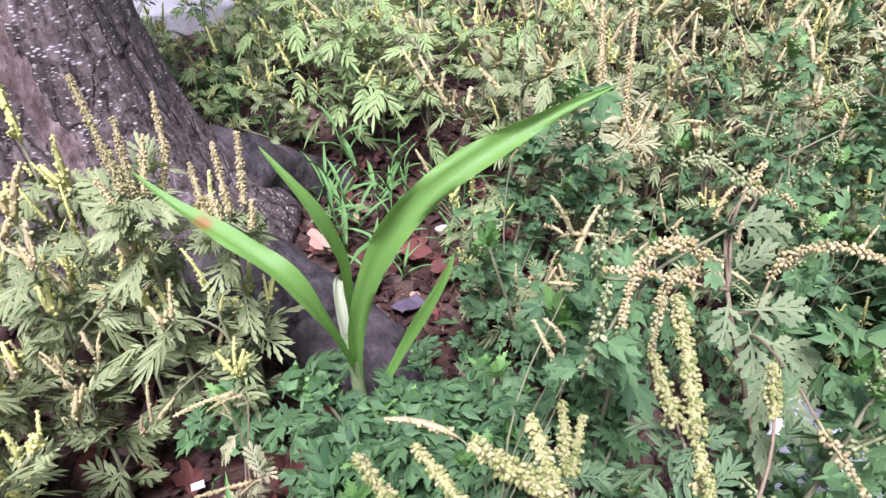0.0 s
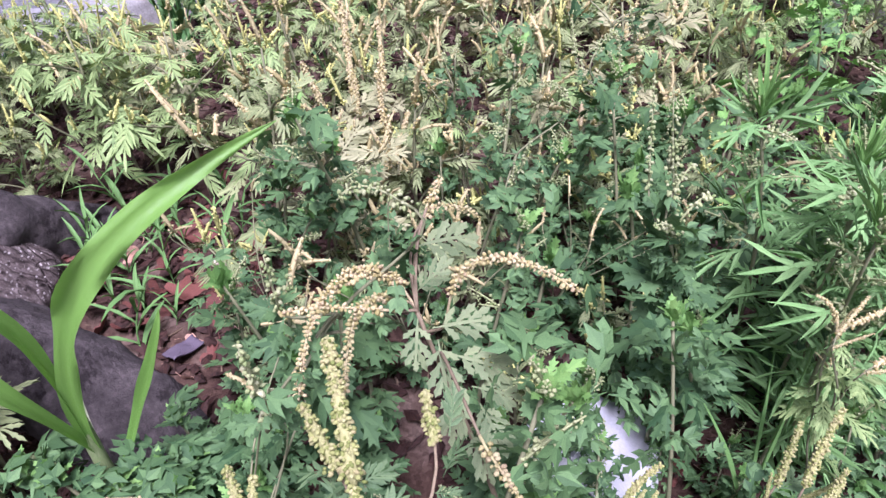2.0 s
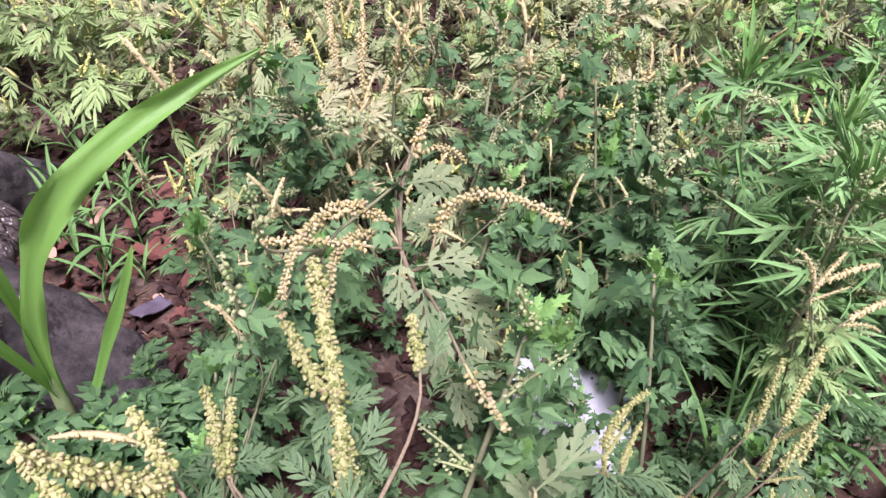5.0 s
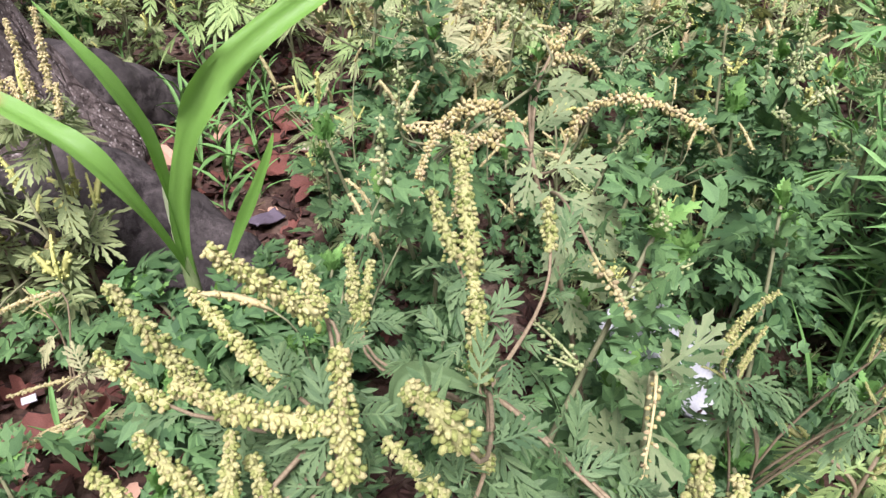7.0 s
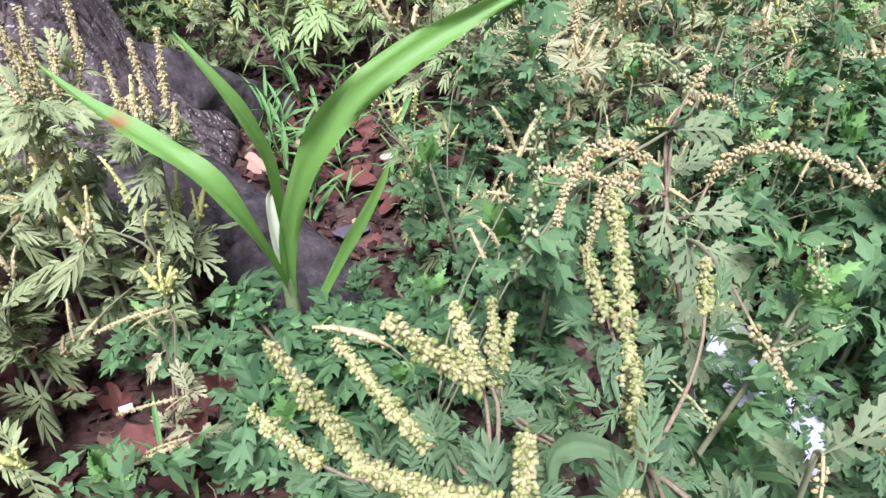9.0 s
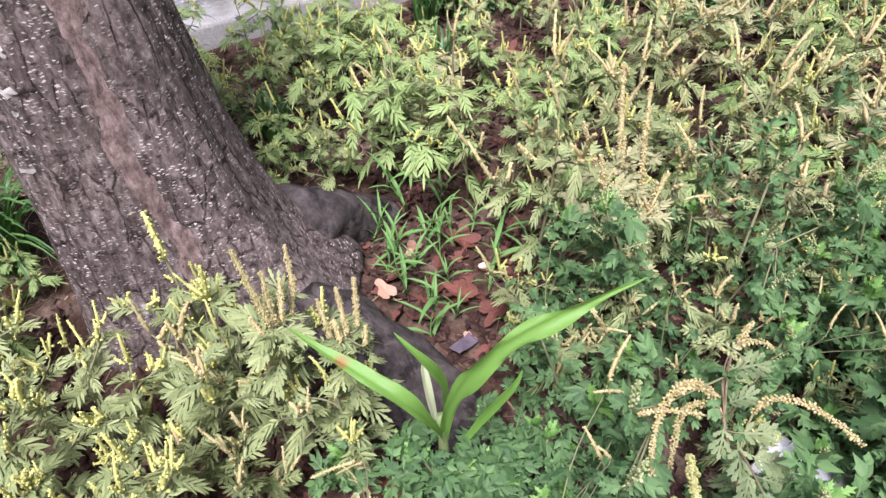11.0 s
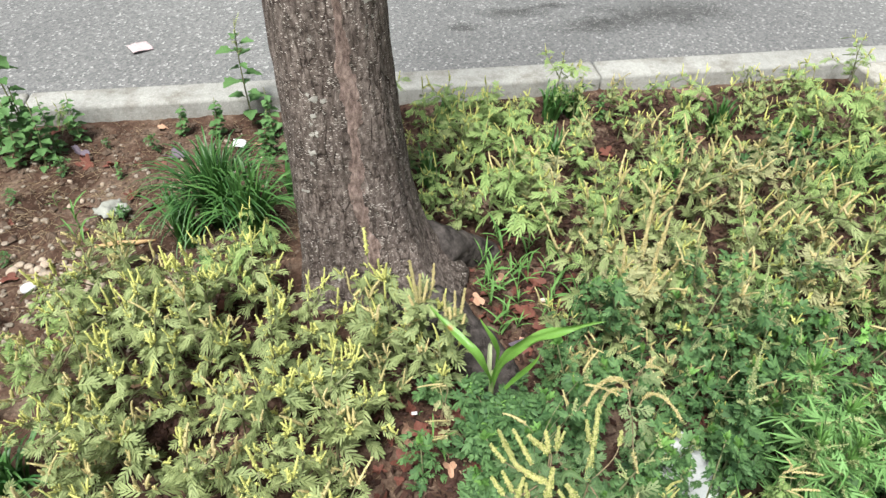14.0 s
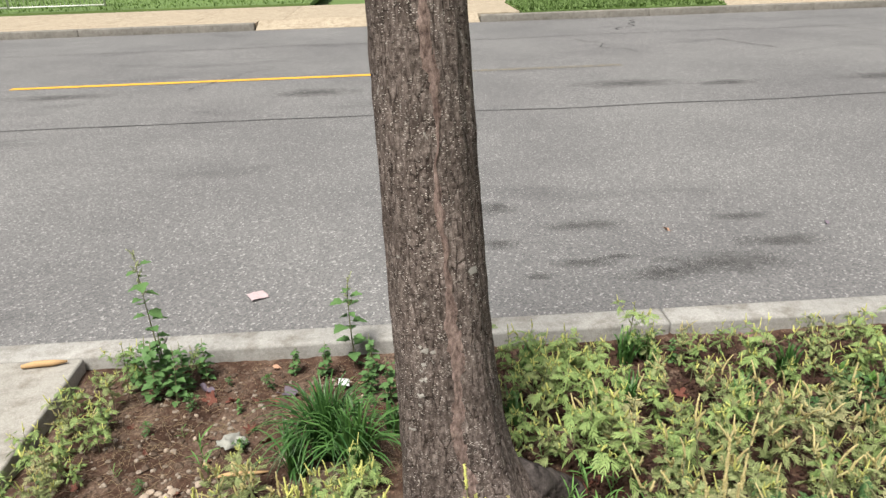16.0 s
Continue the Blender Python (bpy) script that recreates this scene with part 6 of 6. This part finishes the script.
def broad_weed(m, rng, height, label, leaves, seedy):
    plant = thing("goosefoot", m, label, "weed")
    s = Shape()
    main = stem_curve(rng, (0, 0, -0.02), (rng.uniform(-0.06, 0.02) * height, 0, height), 0.05)
    s.tube(main, [0.0035 - 0.0024 * i / 7 for i in range(8)], 6)
    part("stem", s.mesh("weed_stem", M_STEM), plant)
    for i in range(leaves):
        t = 0.06 + 0.86 * (i / leaves) ** 0.9
        k = min(int(t * 7), 6)
        p = main[k].lerp(main[k + 1], t * 7 - k)
        w = i * 2.4 + rng.uniform(-0.4, 0.4)
        part("leaf", rng.choice(BROAD), plant, along((math.cos(w), math.sin(w), rng.uniform(-0.2, 0.5)), (0, 0, 1), p, (0.75 - 0.35 * t if height < 0.3 else 0.7 + 1.8 * t * (1 - t)) * rng.uniform(0.6, 1.25)))
    for i in range(seedy):
        t = 0.7 + 0.3 * i / max(1, seedy)
        k = min(int(t * 7), 6)
        p = main[k].lerp(main[k + 1], t * 7 - k)
        w = i * 2.4
        part("seed_spray", rng.choice(SPIKES["bud"]), plant, along((math.cos(w), math.sin(w), 2.2), (0, 0, 1), p, 0.9))
    return plant


broad_weed(pose(-0.43, 2.13, soil_height(-0.43, 2.13)), rng, 0.56, "tall green goosefoot weed with a thin seed head at the kerb", 22, 8)
broad_weed(pose(0.25, 2.24, soil_height(0.25, 2.24)), rng, 0.38, "upright green goosefoot weed growing against the kerb", 16, 4)
bush = broad_weed(pose(-0.36, 2.12, soil_height(-0.36, 2.12)), rng, 0.20, "low leafy green weed at the kerb", 30, 0)
for x, y, k in ((-0.46, 2.06, 1.2), (-0.38, 2.05, 1.1), (-0.52, 2.12, 1.15), (-0.30, 2.18, 0.9), (-0.43, 2.15, 1.25), (0.02, 2.20, 0.65), (0.14, 2.18, 0.8), (0.32, 2.16, 0.95), (0.30, 2.02, 0.9), (0.39, 1.97, 0.95), (0.42, 2.12, 0.9), (-0.58, 2.20, 0.8),
                (-0.14, 1.96, 0.35), (0.50, 2.12, 0.7), (1.33, 2.02, 0.6), (1.45, 2.12, 0.6), (0.66, 2.15, 0.5)):
    copy_thing(bush, stand(x, y, rng, k))


# ---- litter ----
def dead_leaf_mesh(rng, mat, ln, lobes=3):
    """A dry curled leaf: a rim of shallow lobes round a folded midrib."""
    s = Shape()
    n = 26
    curl, off = rng.uniform(0.6, 1.6), rng.uniform(0, 20)
    for ring in (0.0, 0.5, 1.0):
        for i in range(n):
            a = 2 * math.pi * i / n
            r = ln * 0.5 * (0.5 + 0.5 * abs(math.cos(a * lobes / 2)) ** 1.5 + 0.22 * noise.noise(Vector((math.cos(a) * 3, math.sin(a) * 3, off)))) * ring
            x, y = r * math.sin(a) * 0.72, r * math.cos(a)
            z = curl * (abs(x) ** 1.6) * 4 + curl * 2.5 * y * y + 0.014 * noise.noise(Vector((x * 40, y * 40, off))) * ring
            s.v.append((x, y, z + 0.002))
    for k in range(2):
        for i in range(n):
            j = (i + 1) % n
            s.f.append((k * n + i, k * n + j, (k + 1) * n + j, (k + 1) * n + i))
    s.tube([(0, -ln * 0.45, 0.003), (0, -ln * 0.62, 0.006), (0.004, -ln * 0.75, 0.012)], [0.001, 0.0009, 0.0007], 4)
    return s.mesh("dead_leaf", mat)


DEAD = [dead_leaf_mesh(rng, M_DEAD, rng.uniform(0.05, 0.08), rng.choice((3, 5))) for _ in range(5)] + [dead_leaf_mesh(rng, M_DEAD_PALE, rng.uniform(0.035, 0.06), 3)]
LITTER = "dry reddish brown fallen leaf on the soil"
spots = scatter(rng, (0.56, 0.86, 0.60, 1.08), 50, 0.028, lambda x, y: True, []) + scatter(rng, (0.84, 1.14, 1.05, 1.52), 50, 0.032, lambda x, y: clear_of_trunk(x, y, 0.3), [])
spots += scatter(rng, (0.86, 1.5, 0.56, 1.2), 16, 0.06, lambda x, y: True, []) + scatter(rng, (1.1, 2.4, 1.2, 2.2), 22, 0.09, lambda x, y: True, []) + scatter(rng, (0.0, 0.7, 0.6, 1.2), 18, 0.09, clear_of_trunk, [])
spots += scatter(rng, (-0.74, 0.4, 1.2, 2.26), 40, 0.07, clear_of_trunk, [])
for x, y in spots:
    ob = thing("fallen_leaf", pose(x, y, soil_height(x, y) + 0.004, rng.uniform(-38, 38), rng.uniform(-38, 38), rng.uniform(0, 360)) @ Matrix.Scale(rng.uniform(0.5, 1.0), 4),
               LITTER, "leaf", "fallen leaves", me=rng.choice(DEAD))


def lone_leaf(x, y, z, ln, mat, label, turn, lobes=3, tilt=(10, 10)):
    return thing("fallen_leaf", pose(x, y, z, tilt[0], tilt[1], turn), label, "leaf", me=dead_leaf_mesh(rng, mat, ln, lobes))


lone_leaf(1.80, 2.17, soil_height(1.8, 2.17) + 0.03, 0.15, plain("mauve_dead_leaf", (0.12, 0.06, 0.055), (0.26, 0.15, 0.14), 40, 0.7, 0.4), "large mauve brown fallen leaf beside the kerb", 60, 5, (8, 5))
lone_leaf(0.846, 1.242, 0.0, 0.045, M_DEAD_PALE, "pale pink fallen leaf on the root", 20)
lone_leaf(0.825, 1.688, 0.02, 0.07, M_DEAD, "upright rust brown fallen leaf behind the tree", 80, 3, (60, 10))
for x, y, ln in ((0.665, 0.645, 0.085), (0.70, 0.70, 0.06), (0.735, 0.945, 0.075), (0.705, 0.895, 0.07), (0.66, 0.905, 0.06), (0.76, 0.93, 0.06), (0.625, 0.84, 0.075), (1.00, 1.16, 0.08), (0.96, 1.22, 0.07), (1.02, 1.34, 0.07)):
    lone_leaf(x, y, soil_height(x, y) + 0.014, ln, M_DEAD, "large curled rust brown fallen leaf on the soil", rng.uniform(0, 360), 5, (rng.uniform(-25, 25), rng.uniform(-25, 25)))
for x, y in ((-0.284, 2.09), (0.02, 2.06), (-0.58, 1.92)):
    lone_leaf(x, y, soil_height(x, y) + 0.008, 0.07, M_DEAD_PURPLE, "bluish purple fallen leaf on bare soil", rng.uniform(0, 360))
lone_leaf(1.93, 3.52, road_height(1.93, 3.52) + 0.004, 0.05, M_DEAD_PALE, "small tan leaf lying on the asphalt", 40)
lone_leaf(2.85, 3.5, road_height(2.85, 3.5) + 0.004, 0.04, M_DEAD_PURPLE, "dark leaf lying on the asphalt", 10)

# broken leaf litter, coloured dark to paint the shade in gaps under the weeds
s = Shape()
r = random.Random(31)
for _ in range(15000):
    x, y = r.uniform(-0.02, 2.48), r.uniform(0.52, 2.26)
    if not clear_of_trunk(x, y, 0.17) or (x < 0.45 and y > 1.45):
        continue
    z = soil_height(x, y) + r.uniform(0.002, 0.012)
    a, ln, w = r.uniform(0, 6.28), r.uniform(0.005, 0.020), r.uniform(0.003, 0.010)
    u, v = Vector((math.cos(a), math.sin(a), r.uniform(-0.6, 0.6))) * ln, Vector((-math.sin(a), math.cos(a), r.uniform(-0.6, 0.6))) * w
    c = Vector((x, y, z))
    s.add([c - u, c - v * r.uniform(0.6, 1.2), c + u * r.uniform(0.5, 1.0), c + v * r.uniform(0.6, 1.2), c + Vector((0, 0, 0.004))], [(0, 1, 4), (1, 2, 4), (2, 3, 4), (3, 0, 4)])
tagged(new("leaf_litter", s.mesh("leaf_litter", plain("crumbled_leaf_shade", (0.016, 0.009, 0.007), (0.085, 0.038, 0.028), 60, 0.8), False)), "crumbled leaf litter, coloured dark as shade in the gaps under the weeds", "litter", kind="stuff")

# clods and grit of the bare soil
s = Shape()
r = random.Random(13)
for _ in range(3400):
    x, y = r.uniform(-0.76, 0.45), r.uniform(1.15, 2.28)
    if not clear_of_trunk(x, y, 0.16):
        continue
    k = r.uniform(0.0018, 0.007) if r.random() < 0.92 else r.uniform(0.007, 0.016)
    c = Vector((x, y, soil_height(x, y) + k * 0.3))
    sx, sy, sz = r.uniform(0.7, 1.4), r.uniform(0.7, 1.4), r.uniform(0.5, 0.9)
    a = r.uniform(0, 3)
    s.add([c + Vector(((q.x * math.cos(a) - q.y * math.sin(a)) * sx, (q.x * math.sin(a) + q.y * math.cos(a)) * sy, q.z * sz)) * k for q in OCT_V], OCT_F)
tagged(new("soil_clods", s.mesh("soil_clods", plain("clod", (0.055, 0.033, 0.025), (0.21, 0.15, 0.115), 300, 0.9), False)), "crumbs and small clods of dry soil", "soil", kind="stuff")

# fine debris of the soil
s = Shape()
r = random.Random(77)
for _ in range(3200):
    x, y = r.uniform(-0.75, 2.45), r.uniform(0.52, 2.28)
    if not clear_of_trunk(x, y, 0.16):
        continue
    z = soil_height(x, y) + 0.001
    a, ln, w = r.uniform(0, 6.28), r.uniform(0.006, 0.03), r.uniform(0.0006, 0.0018)
    s.tube([(x, y, z), (x + math.cos(a) * ln, y + math.sin(a) * ln, z + r.uniform(0, 0.006))], [w, w * 0.7], 3)
tagged(new("soil_debris", s.mesh("soil_debris", plain("straw_debris", (0.16, 0.10, 0.06), (0.34, 0.25, 0.16), 50), False)), "dry straw and twig bits strewn over the soil", "debris", kind="stuff")


s = Shape()
r = random.Random(41)
for _ in range(1300):
    x, y = r.uniform(-0.75, 0.42), r.gauss(1.78, 0.28)
    if not clear_of_trunk(x, y, 0.2) or not 0.56 < y < 2.27:
        continue
    a, ln = r.uniform(0, 6.28), r.uniform(0.02, 0.075)
    z = soil_height(x, y) + r.uniform(0.003, 0.008)
    bow = r.uniform(-0.004, 0.004)
    s.tube([(x, y, z), (x + math.cos(a) * ln * 0.5 - math.sin(a) * bow, y + math.sin(a) * ln * 0.5 + math.cos(a) * bow, z + r.uniform(0, 0.008)), (x + math.cos(a) * ln, y + math.sin(a) * ln, z + r.uniform(-0.002, 0.006))], [0.0006, 0.0006, 0.0004], 3)
tagged(new("dry_straw", s.mesh("dry_straw", plain("bleached_straw", (0.18, 0.125, 0.08), (0.38, 0.29, 0.19), 50), False)), "bleached dry straw strewn over bare soil", "straw", kind="stuff")


def pebble_mesh(rng):
    s = Shape()
    k = Vector((rng.uniform(0.7, 1.3), rng.uniform(0.6, 1.0), rng.uniform(0.45, 0.75)))
    bm = bmesh.new()
    bmesh.ops.create_icosphere(bm, subdivisions=2, radius=1.0)
    off = Vector((rng.uniform(0, 50), 0, 0))
    for v in bm.verts:
        p = v.co * (1 + 0.22 * noise.noise(v.co * 1.4 + off))
        v.co = Vector((p.x * k.x, p.y * k.y, p.z * k.z))
    me = bpy.data.meshes.new("pebble")
    bm.to_mesh(me)
    bm.free()
    me.materials.append(M_STONE)
    me.polygons.foreach_set("use_smooth", [True] * len(me.polygons))
    return me


s = Shape()
r = random.Random(57)
for k in range(460):
    x, y = (r.gauss(-0.24, 0.10), r.gauss(1.50, 0.09)) if k < 120 else (r.uniform(-0.72, 0.25), r.uniform(1.2, 2.2))
    if not clear_of_trunk(x, y, 0.22):
        continue
    size = r.uniform(0.003, 0.011)
    sx, sy, sz, turn = r.uniform(0.7, 1.4), r.uniform(0.7, 1.2), r.uniform(0.4, 0.8), r.uniform(0, 3)
    base = Vector((x, y, soil_height(x, y) + size * 0.3))
    s.add([base + Vector(((q.x * math.cos(turn) - q.y * math.sin(turn)) * sx, (q.x * math.sin(turn) + q.y * math.cos(turn)) * sy, q.z * sz)) * size * r.uniform(0.8, 1.15) for q in ICO_V], ICO_F)
tagged(new("gravel", s.mesh("gravel", plain("pale_gravel", (0.16, 0.115, 0.09), (0.46, 0.40, 0.34), 25, 0.85, 0.4), False)), "pale and tan gravel scattered over bare soil", "gravel", kind="stuff")

PEBBLES = [pebble_mesh(rng) for _ in range(5)]
for i in range(66):
    if i < 46:
        x, y = rng.gauss(-0.22, 0.07), rng.gauss(1.53, 0.06)
    else:
        x, y = rng.uniform(-0.6, 0.3), rng.uniform(1.4, 2.2)
    if not clear_of_trunk(x, y, 0.22):
        continue
    k = rng.uniform(0.006, 0.016) if i < 46 else rng.uniform(0.004, 0.011)
    thing("pebble", pose(x, y, soil_height(x, y) + 0.004, rng.uniform(-20, 20), rng.uniform(-20, 20), rng.uniform(0, 360)) @ Matrix.Scale(k, 4), "rounded tan pebble on bare soil", "stone", "pebbles", me=PEBBLES[i % 5])
thing("stone", pose(-0.285, 1.495, soil_height(-0.285, 1.495) + 0.008, 0, 0, 30) @ Matrix.Scale(0.019, 4), "flat white stone among tan pebbles", "stone", me=(lambda me: (me.materials.clear(), me.materials.append(M_WHITE), me)[2])(pebble_mesh(rng)))
thing("mushroom_cap", pose(1.026, 1.269, -0.05, 10, 5, 0) @ Matrix.Scale(0.010, 4), "small cream mushroom cap among leaf litter", "mushroom", me=(lambda me: (me.materials.clear(), me.materials.append(plain("cream_cap", (0.62, 0.52, 0.4), (0.75, 0.66, 0.55))), me)[2])(pebble_mesh(rng)))


def crumpled_sheet(name, w, h, mat, amp, seed, n=14, thick=0.0015):
    s = Shape()
    for j in range(n + 1):
        for i in range(n + 1):
            x, y = (i / n - 0.5) * w, (j / n - 0.5) * h
            e = 1 + 0.12 * noise.noise(Vector((i * 0.5, j * 0.5, seed)))
            z = amp * (noise.noise(Vector((x * 22, y * 22, seed))) + 0.5 * noise.noise(Vector((x * 60, y * 60, seed + 3))))
            s.v.append((x * e, y * e, z))
    for j in range(n):
        for i in range(n):
            a = j * (n + 1) + i
            s.f.append((a, a + 1, a + n + 2, a + n + 1))
    me = s.mesh(name, mat)
    return me


def sheet_thing(name, m, me, label, category, thick=0.002):
    ob = thing(name, m, label, category, me=me)
    mod = ob.modifiers.new("thickness", "SOLIDIFY")
    mod.thickness = thick
    return ob


sheet_thing("foam_tray", pose(1.195, 0.735, -0.025, 18, -8, 35), crumpled_sheet("foam_tray", 0.105, 0.13, M_WHITE, 0.008, 3), "white crumpled foam tray lying under mugwort", "litter", 0.006)
sheet_thing("paper_scrap", pose(-0.26, 2.985, road_height(-0.26, 2.985) + 0.012, 4, 3, 30), crumpled_sheet("paper_scrap", 0.085, 0.075, M_PAPER, 0.008, 8), "torn pink and white paper scrap on the asphalt", "litter")
sheet_thing("wrapper", pose(0.925, 1.125, -0.038, 8, 6, 25), crumpled_sheet("wrapper", 0.045, 0.02, M_DEAD_PURPLE, 0.010, 12), "grey purple wrapper lying on leaf litter", "litter")
sheet_thing("paper_scrap", pose(0.215, 2.08, soil_height(0.215, 2.08) + 0.03, 20, 10, 0), crumpled_sheet("white_scrap", 0.04, 0.03, M_WHITE, 0.006, 14), "small white paper scrap in grass", "litter")
sheet_thing("paper_scrap", pose(0.655, 0.955, soil_height(0.655, 0.955) + 0.014, 10, 0, 0), crumpled_sheet("white_scrap", 0.012, 0.007, M_WHITE, 0.003, 17), "tiny white paper scrap on leaf litter", "litter")

# crushed cup, stick and split wood
sheet_thing("crushed_cup", pose(-0.124, 1.775, soil_height(-0.124, 1.775) + 0.022, 14, 8, 40), crumpled_sheet("crushed_cup", 0.085, 0.065, M_CARD, 0.022, 31), "crushed grey-white paper cup on bare soil", "cup")


def splinter(name, ln, w, seed):
    s = Shape()
    s.tube([(0, 0, 0), (ln * 0.3, 0.004, 0.002), (ln * 0.7, -0.003, 0.003), (ln, 0.001, 0)], [w * 0.6, w, w * 0.9, w * 0.35], 7)
    return s.mesh(name, M_WOOD)


thing("stick", pose(-0.15, 1.635, soil_height(-0.09, 1.64) + 0.012, 0, 0, 3), "bare tan stick lying on soil", "stick", me=splinter("stick", 0.16, 0.008, 1))
thing("wood_splinter", pose(-0.99, 2.235, 0.012, 0, 0, 8), "tan split wood piece lying on the pavement slab", "wood", "split wood", me=splinter("wood_splinter", 0.16, 0.013, 2))
thing("wood_splinter", pose(-1.32, 2.16, 0.010, 0, 0, -12), "tan split wood piece lying on the pavement slab", "wood", "split wood", me=splinter("wood_splinter", 0.24, 0.011, 3))
